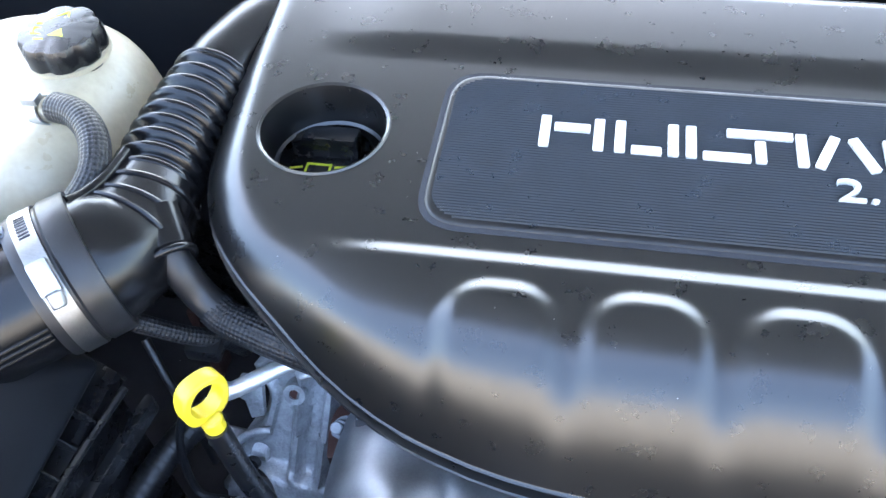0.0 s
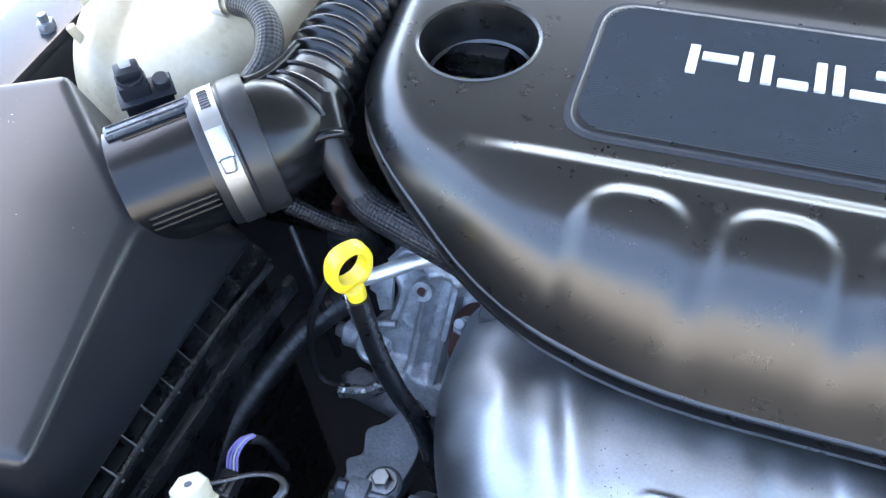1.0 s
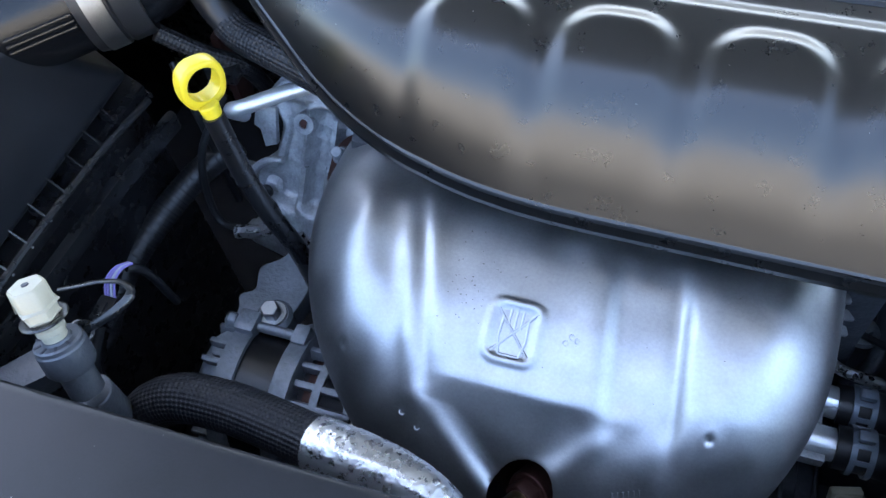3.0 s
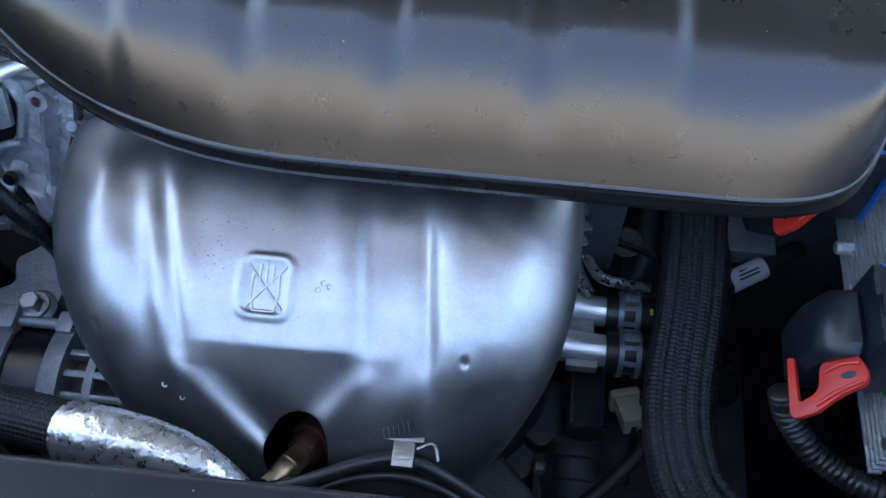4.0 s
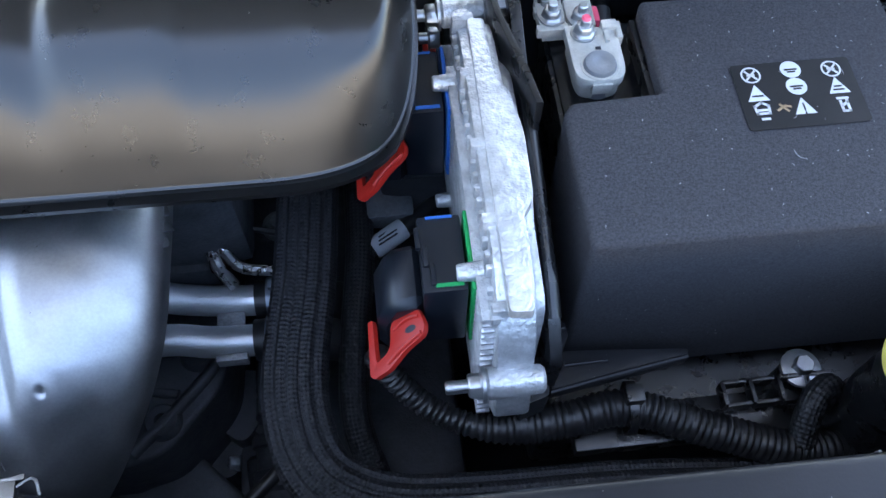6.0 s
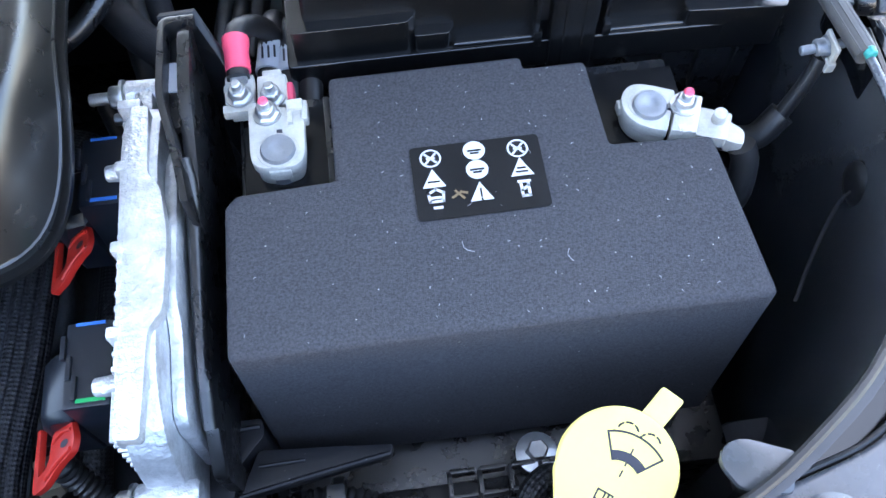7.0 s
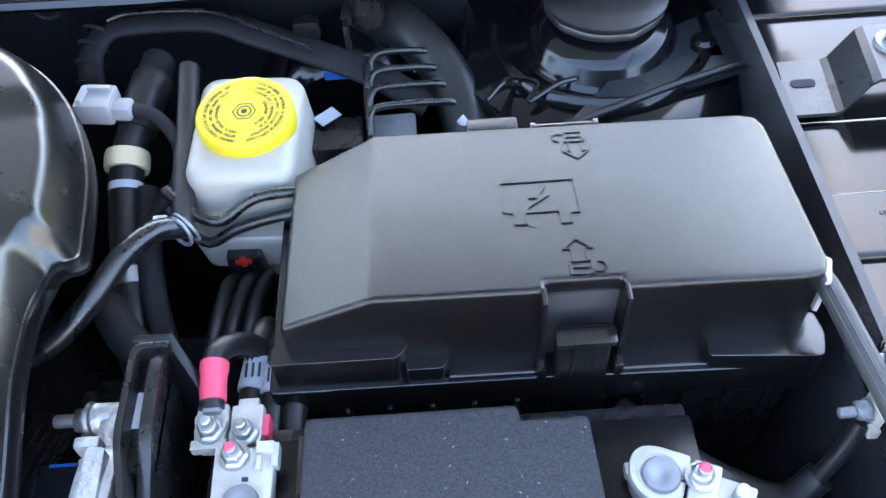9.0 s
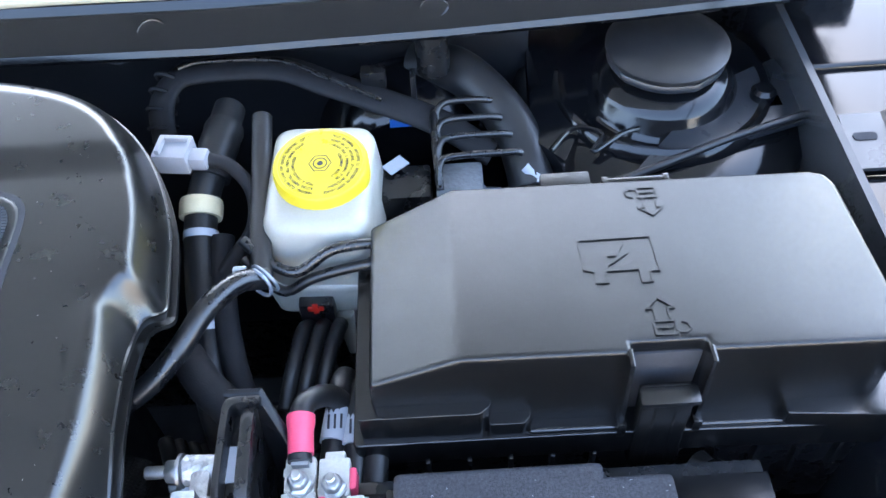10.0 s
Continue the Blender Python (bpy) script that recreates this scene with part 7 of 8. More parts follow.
    part("embossed_outline", strokes([off(((0.705, 0.086), (0.705, 0.113), (0.750, 0.113), (0.750, 0.082), (0.744, 0.082), (0.744, 0.073), (0.738, 0.073), (0.738, 0.084), (0.718, 0.084), (0.718, 0.074), (0.711, 0.074), (0.711, 0.084), (0.705, 0.086)))], 0.0009, 0.0006, m), M_LID, lid, "embossed fuse box outline")
    part("embossed_bolt", prism(off(((0.733, 0.108), (0.721, 0.097), (0.727, 0.0965), (0.720, 0.088), (0.734, 0.099), (0.728, 0.0995))), 0, 0.0006, 0, 0, m), M_LID, lid, "embossed lightning bolt")
    for y0, k, cx in ((0.013, 1, 0.7405), (0.142, -1, 0.7535)):
        at = lambda pts, cx=cx, y0=y0, k=k: [(cx + x, y0 + k * y) for x, y in pts]
        part("embossed_arrow", strokes([at(((-0.004, 0.012), (-0.004, 0.020), (-0.008, 0.020), (0.0, 0.028), (0.008, 0.020), (0.004, 0.020), (0.004, 0.012)))], 0.0010, 0.0006, m), M_LID, lid, "embossed arrow")
        part("embossed_lock", strokes([at(((-0.006, 0.0), (-0.006, 0.010), (0.006, 0.010), (0.006, 0.0), (-0.006, 0.0))), at(((-0.004, 0.005), (0.004, 0.005)))], 0.0012, 0.0006, m), M_LID, lid, "embossed lock body")
        part("embossed_shackle", strokes([at(((0.006 * k, 0.002), (0.011 * k, 0.001), (0.014 * k, 0.004), (0.013 * k, 0.008), (0.010 * k, 0.009)))], 0.0010, 0.0006, m), M_LID, lid, "embossed open shackle")
    return t


build_fuse_box()


# ---- brake fluid reservoir ----
def build_brake():
    t = thing("brake_fluid_reservoir", (0.53, 0.42, 0.88), "white brake fluid reservoir with a bright yellow screw cap", "fluid reservoir")
    upper = rounded([(0.492, 0.392, 0.016), (0.566, 0.388, 0.016), (0.571, 0.492, 0.018), (0.494, 0.497, 0.018)], 6)
    part("upper_body", prism(upper, 0.950, 1.019, 0.014, 0.007, None, 5), M_TANK2, t)
    part("lower_body", prism(rounded([(0.482, 0.384, 0.014), (0.562, 0.380, 0.014), (0.566, 0.455, 0.014), (0.486, 0.462, 0.014)], 6), 0.922, 0.962, 0.013, -0.006, None, 5), M_TANK2, t)
    part("sump", prism(rounded([(0.494, 0.40, 0.010), (0.552, 0.398, 0.010), (0.552, 0.44, 0.010), (0.494, 0.44, 0.010)], 5), 0.885, 0.93, 0.006, -0.004), M_TANK2, t)
    part("nipple", rod((0.536, 0.392, 0.915), (0.538, 0.384, 0.872), 0.008, 16, 0.0035), M_TANK2, t)
    m = Matrix.Translation((0.5335, 0.441, 1.013)) @ Matrix.Rotation(radians(4), 4, "X")
    part("neck", lathe([(0.030, -0.006), (0.030, 0.006), (0.0, 0.006)], 36, m), M_TANK2, t)
    cap = part("cap", lathe([(0.033, 0.002), (0.0345, 0.003), (0.0345, 0.0165), (0.033, 0.0185), (0.0305, 0.0188), (0.030, 0.0180), (0.0, 0.0180)], 64, m), M_YELLOW, t, "bright yellow screw cap")
    z = m @ Matrix.Translation((0, 0, 0.0181))
    glyphs = {}
    for r, start, words in ((0.0272, 20, "MISE EN GARDE. NETTOYER LE BOUCHON DE REMPLISSAGE"), (0.0272, 192, "WARNING. CLEAN FILLER CAP BEFORE REMOVING. DOT 3"), (0.0232, 20, "AVANT DE LE RETIRER. UTILISER UNIQUEMENT"),
                            (0.0232, 192, "BEFORE REMOVING. USE ONLY BRAKE FLUID"), (0.0192, 20, "LIQUIDE DOT 3 PROVENANT D'UN"), (0.0192, 192, "FROM A SEALED CONTAINER"), (0.0152, 60, "CONTENANT SCELLE")):
        bms = []
        pitch = math.degrees(0.00150 / r)
        for i, ch in enumerate(words):
            if ch == " ":
                continue
            if ch not in glyphs:
                b = text_mesh(ch, 0.0033, 0.0003, Matrix.Identity(4))
                glyphs[ch] = bpy.data.meshes.new("glyph")
                b.to_mesh(glyphs[ch])
                b.free()
            b = bmesh.new()
            b.from_mesh(glyphs[ch])
            bms.append(moved(b, z @ Matrix.Rotation(radians(-start - pitch * i), 4, "Z") @ Matrix.Translation((0, r, 0)) @ Matrix.Diagonal((0.72, 1, 1, 1))))
        part("printed_line", join(*bms), M_INK, cap, "ring of small printed warning words")
    for g in glyphs.values():
        bpy.data.meshes.remove(g)
    for r in (0.0085, 0.0052):
        part("symbol", lathe([(r - 0.0009, 0.0002), (r, 0.0002)], 6 if r > 0.008 else 24, z), M_INK, cap)
    part("symbol", lathe([(0, 0.0002), (0.0022, 0.0002)], 14, z), M_INK, cap)
    for way in ([(0.60, 0.386, 0.998), (0.574, 0.382, 1.008), (0.542, 0.377, 1.010), (0.516, 0.369, 0.998), (0.495, 0.377, 1.002), (0.478, 0.392, 1.008)],
                [(0.60, 0.382, 0.985), (0.565, 0.377, 0.992), (0.525, 0.374, 0.984), (0.504, 0.371, 0.974), (0.488, 0.379, 0.980), (0.474, 0.394, 0.985)]):
        part("hose", tube(way, 0.0040, 12, 0.005), M_BLACK, t, "thin black hose")
    p = thing("level_sensor_plug", (0.503, 0.41, 0.87), "black fluid level plug with a red lock", "wiring plug")
    part("housing", box((0.520, 0.386, 0.936), (0.026, 0.022, 0.026), 0.003), M_BLACK, p)
    part("lock", join(box((0.520, 0.3745, 0.946), (0.012, 0.002, 0.004), 0.0005), box((0.520, 0.3745, 0.946), (0.004, 0.0024, 0.010), 0.0005)), M_RED, p, "red lock tab")
    part("lead", tube([(0.520, 0.386, 0.925), (0.518, 0.38, 0.88), (0.51, 0.40, 0.78)], 0.006, 10, 0.008), M_RUBBER, p)


build_brake()


# ---- pipes and wiring between cover and reservoir ----
def build_pipes():
    t = thing("coolant_line", (0.44, 0.42, 0.90), "dark coolant line with a cream collar and a silver band", "pipe")
    way = [(0.452, 0.535, 1.005), (0.447, 0.495, 1.002), (0.436, 0.452, 0.985), (0.436, 0.405, 0.966), (0.442, 0.36, 0.950), (0.449, 0.31, 0.93), (0.455, 0.28, 0.86)]
    part("hose", tube(way, 0.0125, 20, 0.005), M_RUBBER, t)
    part("fitting", tube([(0.4505, 0.515, 1.004), (0.4465, 0.493, 1.001), (0.441, 0.470, 0.993)], 0.0152, 22, 0.005, rfun=ribs(0.0158, 0.0012, 0.009)), M_RUBBER, t, "dark knurled fitting")
    part("collar", lathe([(0.010, -0.007), (0.0158, -0.007), (0.0165, -0.004), (0.0165, 0.004), (0.0158, 0.007), (0.010, 0.007)], 28, aim((0.4350, 0.447, 0.983), (0.4346, 0.43, 0.976))), M_CREAM, t, "cream nylon collar")
    part("white_mark", lathe([(0.0133, -0.003), (0.0133, 0.003)], 24, aim((0.4355, 0.427, 0.975), (0.4357, 0.415, 0.970))), M_TAG, t)
    part("band", lathe([(0.0134, -0.006), (0.0134, 0.006)], 24, aim((0.4415, 0.362, 0.951), (0.4435, 0.35, 0.946))), M_ZINC, t, "silver band")
    part("yellow_clip", box((0.452, 0.392, 0.966), (0.008, 0.010, 0.006), 0.001), M_YELLOW, t)
    c = thing("grey_wiring_plug", (0.425, 0.47, 1.0), "light grey wiring plug with a taped lead", "wiring plug")
    m = Matrix.Translation((0.424, 0.470, 1.020)) @ Matrix.Rotation(radians(-8), 4, "Z")
    part("housing", box((-0.002, 0, 0), (0.026, 0.024, 0.018), 0.002, m), M_GREYP, c)
    part("lock", join(box((0.0, 0.006, 0.0105), (0.018, 0.004, 0.004), 0.001, m), box((-0.010, -0.002, 0.0105), (0.004, 0.016, 0.005), 0.001, m)), M_GREYP, c)
    part("tail", box((0.017, -0.002, -0.002), (0.014, 0.014, 0.012), 0.003, m), M_GREYP, c)
    part("lead", tube([(0.446, 0.467, 1.016), (0.463, 0.462, 1.012), (0.478, 0.445, 1.0), (0.478, 0.42, 0.988), (0.462, 0.402, 0.976), (0.455, 0.395, 0.970)], 0.0052, 12, 0.005), M_GREYT, c, "grey taped lead")
    part("taped_trunk", tube([(0.452, 0.425, 0.975), (0.453, 0.40, 0.966), (0.458, 0.36, 0.955), (0.468, 0.32, 0.94), (0.48, 0.29, 0.90)], 0.0092, 14, 0.006), M_GREYT, c, "grey taped trunk")
    p = thing("refrigerant_pipe", (0.46, 0.34, 0.95), "black bent pipe held by a ribbed clip", "pipe")
    part("pipe", tube([(0.395, 0.272, 0.985), (0.424, 0.286, 0.994), (0.445, 0.305, 1.005), (0.462, 0.330, 1.014), (0.480, 0.352, 1.012), (0.496, 0.362, 1.002)], 0.0075, 18, 0.005), M_BLACK, p, "glossy black pipe")
    part("riser", tube([(0.493, 0.36, 1.0), (0.489, 0.40, 1.003), (0.486, 0.45, 1.008), (0.484, 0.505, 1.02)], 0.0078, 16, 0.006), M_RUBBER, p)
    part("clip", join(ring((0.492, 0.358, 1.003), (0.6, 0.8, -0.1), 0.0105, 0.0014, 24, 8), ring((0.4955, 0.3625, 1.002), (0.6, 0.7, 0.1), 0.0112, 0.0012, 24, 8), box((0.478, 0.365, 1.002), (0.010, 0.012, 0.010), 0.002)), M_CLAMP, p, "ribbed grey clip")
    h = thing("engine_wiring", (0.45, 0.28, 0.88), "tangle of dark corrugated wiring beside the engine cover", "wiring")
    for k in range(4):
        part("conduit", tube([(0.43 - 0.008 * k, 0.30, 0.88 + 0.006 * k), (0.455 - 0.006 * k, 0.262 - 0.010 * k, 0.905), (0.475, 0.235 - 0.012 * k, 0.89), (0.478, 0.20 - 0.01 * k, 0.84)], 0.0062, 12, 0.002, rfun=ribs(0.0062, 0.0010, 0.0042)), M_RUBBER, h, sharp=80)
    for k in range(3):
        part("conduit", tube([(0.500 + 0.012 * k, 0.30, 0.93), (0.508 + 0.012 * k, 0.335, 0.945), (0.512 + 0.012 * k, 0.37, 0.93), (0.515, 0.40, 0.85)], 0.0060, 12, 0.002, rfun=ribs(0.0062, 0.0010, 0.0042)), M_RUBBER, h, sharp=80)
    part("taped_branch", tube([(0.432, 0.335, 0.955), (0.452, 0.305, 0.962), (0.472, 0.285, 0.958), (0.492, 0.262, 0.93), (0.50, 0.24, 0.88)], 0.0125, 14, 0.006), M_GREYT, h, "grey taped branch")
    part("red_lever", box((0.452, 0.252, 0.93), (0.014, 0.010, 0.008), 0.002), M_RED, h, "small red lock")
    part("grey_bracket", box((0.462, 0.215, 0.955), (0.02, 0.03, 0.01), 0.003), M_ALUD, h)
    part("stud", join(hexnut((0.447, 0.232, 0.965), (0.455, 0.232, 0.965), 0.008), rod((0.44, 0.232, 0.965), (0.455, 0.232, 0.965), 0.004)), M_ZINC, h)
    f = thing("lower_ducting", (0.46, 0.30, 0.62), "dark plastic ducting low beside the engine", "ducting")
    part("duct", box2((0.40, 0.20, 0.62), (0.52, 0.40, 0.82), 0.02), M_DARK, f)
    part("duct_lid", box2((0.41, 0.21, 0.822), (0.51, 0.39, 0.832), 0.004), M_DARK, f)
    for k in range(4):
        part("duct_rib", box2((0.412, 0.225 + 0.045 * k, 0.834), (0.508, 0.231 + 0.045 * k, 0.840), 0.001), M_DARK, f)


build_pipes()


# ---- rear wall fittings ----
def build_rear():
    c = thing("cowl_panel", (0.12, 0.62, 1.04), "dark blue-black cowl panel with a rolled front lip and round plugs", "cowl", kind="structure")
    prof = [(0.585, 1.034), (0.560, 1.043), (0.5525, 1.0465), (0.550, 1.051), (0.5525, 1.0555), (0.558, 1.058), (0.590, 1.065), (0.594, 1.071), (0.70, 1.11), (0.74, 1.12), (0.74, 1.03)]
    bm = bmesh.new()
    sec = []
    for x, dy in ((-0.72, 0.0), (-0.3, 0.002), (0.0, 0.006), (0.12, 0.005), (0.28, 0.0), (0.45, -0.005), (0.63, -0.001), (0.77, 0.006), (0.96, 0.02)):
        sec.append([bm.verts.new((x, y + dy, z)) for y, z in prof])
    for a, b in zip(sec, sec[1:]):
        for i in range(len(prof)):
            j = (i + 1) % len(prof)
            bm.faces.new((a[i], a[j], b[j], b[i]))
    bm.faces.new(sec[0])
    bm.faces.new(sec[-1][::-1])
    part("panel", bm, M_PAINT, c, sharp=30)
    for x, y, z in ((0.400, 0.568, 1.0600), (0.621, 0.572, 1.0605)):
        part("plug", lathe([(0, 0.003), (0.008, 0.003), (0.011, 0.001), (0.011, -0.002)], 24, Matrix.Translation((x, y, z)) @ Matrix.Rotation(radians(20), 4, "X")), M_PAINT, c, "round plug")
    part("drain_post", rod((0.617, 0.566, 1.046), (0.617, 0.562, 1.008), 0.0135, 20), M_BLACK2, c, "short grey drain spout")
    part("sill", box((0.72, 0.600, 1.034), (0.26, 0.02, 0.02), 0.003), M_PANEL, c)
    part("lip_seal", tube([(-0.7, 0.602, 1.074), (-0.2, 0.600, 1.074), (0.3, 0.598, 1.074), (0.46, 0.594, 1.074), (0.7, 0.602, 1.074), (0.95, 0.62, 1.074)], 0.0045, 10, 0.02), M_WHITE, c, "pale body edge above the cowl")
    w = thing("bulkhead_skin", (0.3, 0.61, 0.95), "dark bulkhead skin with round holes", "bulkhead", kind="structure")
    part("skin", box2((-0.68, 0.612, 0.60), (0.70, 0.622, 1.036), 0.003), M_PANEL, w)
    for x, z in ((0.345, 1.01), (0.405, 0.985)):
        part("hole", lathe([(0, -0.002), (0.011, -0.002), (0.0125, 0.0), (0.014, 0.0)], 24, Matrix.Translation((x, 0.6105, z)) @ Matrix.Rotation(radians(90), 4, "X")), M_DARK, w)
    t = thing("taped_harness", (0.5, 0.58, 0.97), "flat taped wiring harness bending along the bulkhead", "wiring harness")
    part("trunk", tube([(0.392, 0.53, 0.975), (0.392, 0.552, 0.998), (0.404, 0.572, 1.008), (0.43, 0.578, 1.010), (0.49, 0.576, 1.009), (0.53, 0.558, 1.005), (0.57, 0.540, 1.0), (0.62, 0.518, 0.99), (0.66, 0.50, 0.97)], 0.0105, 18, 0.005, flat=(0.6, 1.45)), M_GREYT, t, sharp=60)
    part("edge", tube([(0.410, 0.568, 1.022), (0.43, 0.573, 1.0235), (0.49, 0.570, 1.0225), (0.53, 0.551, 1.018), (0.575, 0.527, 1.010)], 0.0018, 8, 0.006), M_BLACK2, t, "hard channel edge")
    for k in range(5):
        a = curve_points([(0.392, 0.53, 0.975), (0.392, 0.555, 0.998), (0.402, 0.585, 1.012)], 0.012)
        if k + 1 < len(a):
            part("tape_turn", ring(a[k], a[k + 1] - a[k], 0.0112, 0.0018, 20, 6), M_GREYT, t)
    part("clip", box((0.568, 0.556, 1.01), (0.02, 0.012, 0.018), 0.002), M_BLACK, t)
    part("clip", box((0.60, 0.546, 1.005), (0.004, 0.012, 0.03), 0.001), M_BLACK, t)
    h = thing("air_hose", (0.66, 0.52, 0.93), "wide black hose arching down beside the bulkhead", "hose")
    part("hose", tube([(0.60, 0.60, 0.985), (0.634, 0.578, 0.995), (0.662, 0.545, 0.990), (0.682, 0.51, 0.975), (0.69, 0.47, 0.95), (0.69, 0.44, 0.90)], 0.019, 20, 0.006, flat=(1.0, 0.8)), M_RUBBER, h)
    part("tie", join(tube([(0.684, 0.478, 0.975), (0.70, 0.462, 0.965), (0.706, 0.44, 0.95)], 0.002, 8, 0.005, flat=(2.0, 0.6)), box((0.698, 0.464, 0.968), (0.012, 0.008, 0.008), 0.002)), M_TAG, h, "pale cable tie")
    s = thing("pipe_comb", (0.62, 0.48, 0.94), "black pipe comb with four bent prongs", "bracket")
    part("spine", tube([(0.617, 0.535, 0.985), (0.615, 0.52, 0.998), (0.615, 0.49, 0.998), (0.617, 0.45, 0.985)], 0.0032, 10, 0.005), M_BLACK, s)
    for k, y in enumerate((0.528, 0.507, 0.487, 0.466)):
        part("prong", tube([(0.617, y - 0.016, 0.990), (0.618, y - 0.006, 1.0), (0.626, y, 1.003), (0.648 + 0.008 * k, y + 0.002, 1.002), (0.662 + 0.006 * k, y + 0.003, 0.999)], 0.0027, 10, 0.004), M_BLACK, s)
    a = thing("brake_modulator", (0.6, 0.47, 0.92), "dark blue-black brake modulator block with a metal face", "brake modulator")
    part("cover", box((0.590, 0.466, 0.955), (0.040, 0.035, 0.05), 0.003), M_BLACK, a)
    part("metal_block", box((0.632, 0.462, 0.958), (0.036, 0.035, 0.05), 0.002), M_ALUD, a, "grey metal valve block")
    part("union", hexnut((0.65, 0.452, 0.975), (0.664, 0.450, 0.975), 0.006), M_ALUD, a)
    part("brake_pipe", tube([(0.664, 0.450, 0.975), (0.69, 0.447, 0.985), (0.72, 0.450, 0.985), (0.75, 0.46, 0.95)], 0.003, 8, 0.006), M_BLACK, a)
    part("sticker", box((0.583, 0.480, 0.984), (0.018, 0.012, 0.001), 0, Matrix.Translation((0.583, 0.48, 0.984)) @ Matrix.Rotation(radians(40), 4, "Z") @ Matrix.Translation((-0.583, -0.48, -0.984))), M_TAG, a, "white data sticker")
    b = thing("brake_servo", (0.57, 0.54, 0.9), "dark vacuum servo behind the reservoir", "brake servo")
    part("drum", rod((0.60, 0.612, 0.90), (0.60, 0.545, 0.90), 0.095, 40, 0.085, cap=0.012), M_PAINT, b)
    part("sticker", box((0.596, 0.53, 0.982), (0.035, 0.001, 0.008), 0), M_BLUE, b, "narrow blue sticker")
    # strut tower
    t = thing("strut_tower", (0.81, 0.545, 0.90), "glossy black strut tower with a round rubber cap", "strut tower")
    m = Matrix.Translation((0.804, 0.556, 0)) @ Matrix.Diagonal((0.86, 0.86, 1, 1))
    part("dome", lathe([(0.150, 0.92), (0.146, 0.962), (0.128, 0.976), (0.108, 0.979), (0.105, 0.986), (0.099, 0.990), (0.093, 0.987), (0.090, 0.979), (0.078, 0.978), (0.073, 0.982), (0.068, 0.994), (0.060, 1.002), (0.050, 1.005), (0, 1.005)], 72, m), M_PAINT, t)
    part("scalloped_ring", lathe([(0.044, 1.010), (0.0535, 1.0115), (0.0552, 1.0135), (0.0552, 1.0155), (0.0535, 1.0180), (0.044, 1.0185)], 96, m, lambda a, z: 1 + 0.03 * max(0.0, math.cos(5 * a)) ** 6), M_INNER, t, "grey-black scalloped ring")
    part("cap", lathe([(0, 1.0275), (0.040, 1.0272), (0.0545, 1.0262), (0.0570, 1.0245), (0.0568, 1.0215), (0.053, 1.0195), (0.044, 1.0185)], 64, m), M_RUBBER, t, "round rubber cap")
    part("ring_clip", join(rod((0.880, 0.528, 0.975), (0.880, 0.528, 0.996), 0.010, 20, cap=0.003), box((0.884, 0.522, 0.982), (0.024, 0.018, 0.01), 0.003)), M_PAINT, t)
    part("flange_plate", prism([(0.765, 0.455), (0.921, 0.502), (0.902, 0.575), (0.86, 0.555), (0.80, 0.495)], 0.982, 0.987, 0.0015), M_INNER, t, "flat grey-black flange plate")
    part("flange_edge", tube([(0.735, 0.442, 0.984), (0.779, 0.456, 0.987), (0.851, 0.483, 0.990), (0.921, 0.501, 0.995)], 0.0032, 10, 0.006), M_PANEL, t)
    part("front_skin", prism([(0.71, 0.452), (0.735, 0.444), (0.91, 0.500), (0.91, 0.515), (0.72, 0.47)], 0.70, 0.968, 0.004), M_PAINT, t)
    part("brake_line", tube([(0.705, 0.485, 0.985), (0.724, 0.502, 0.990), (0.745, 0.492, 0.992), (0.735, 0.476, 0.988), (0.760, 0.492, 0.990), (0.775, 0.500, 0.987)], 0.0022, 8, 0.004), M_PAINT, t)
    part("inner_panel", prism([(0.69, 0.50), (0.715, 0.47), (0.80, 0.66), (0.70, 0.66)], 0.70, 0.985, 0.006), M_PAINT, t)
    k = thing("strut_sidewall", (0.9, 0.56, 0.9), "black painted wing wall behind the strut tower", "inner wing", kind="structure")
    part("skin", prism([(0.924, 0.51), (0.932, 0.51), (0.932, 0.66), (0.905, 0.66)], 0.80, 0.984, 0.002), M_PAINT, k)


build_rear()


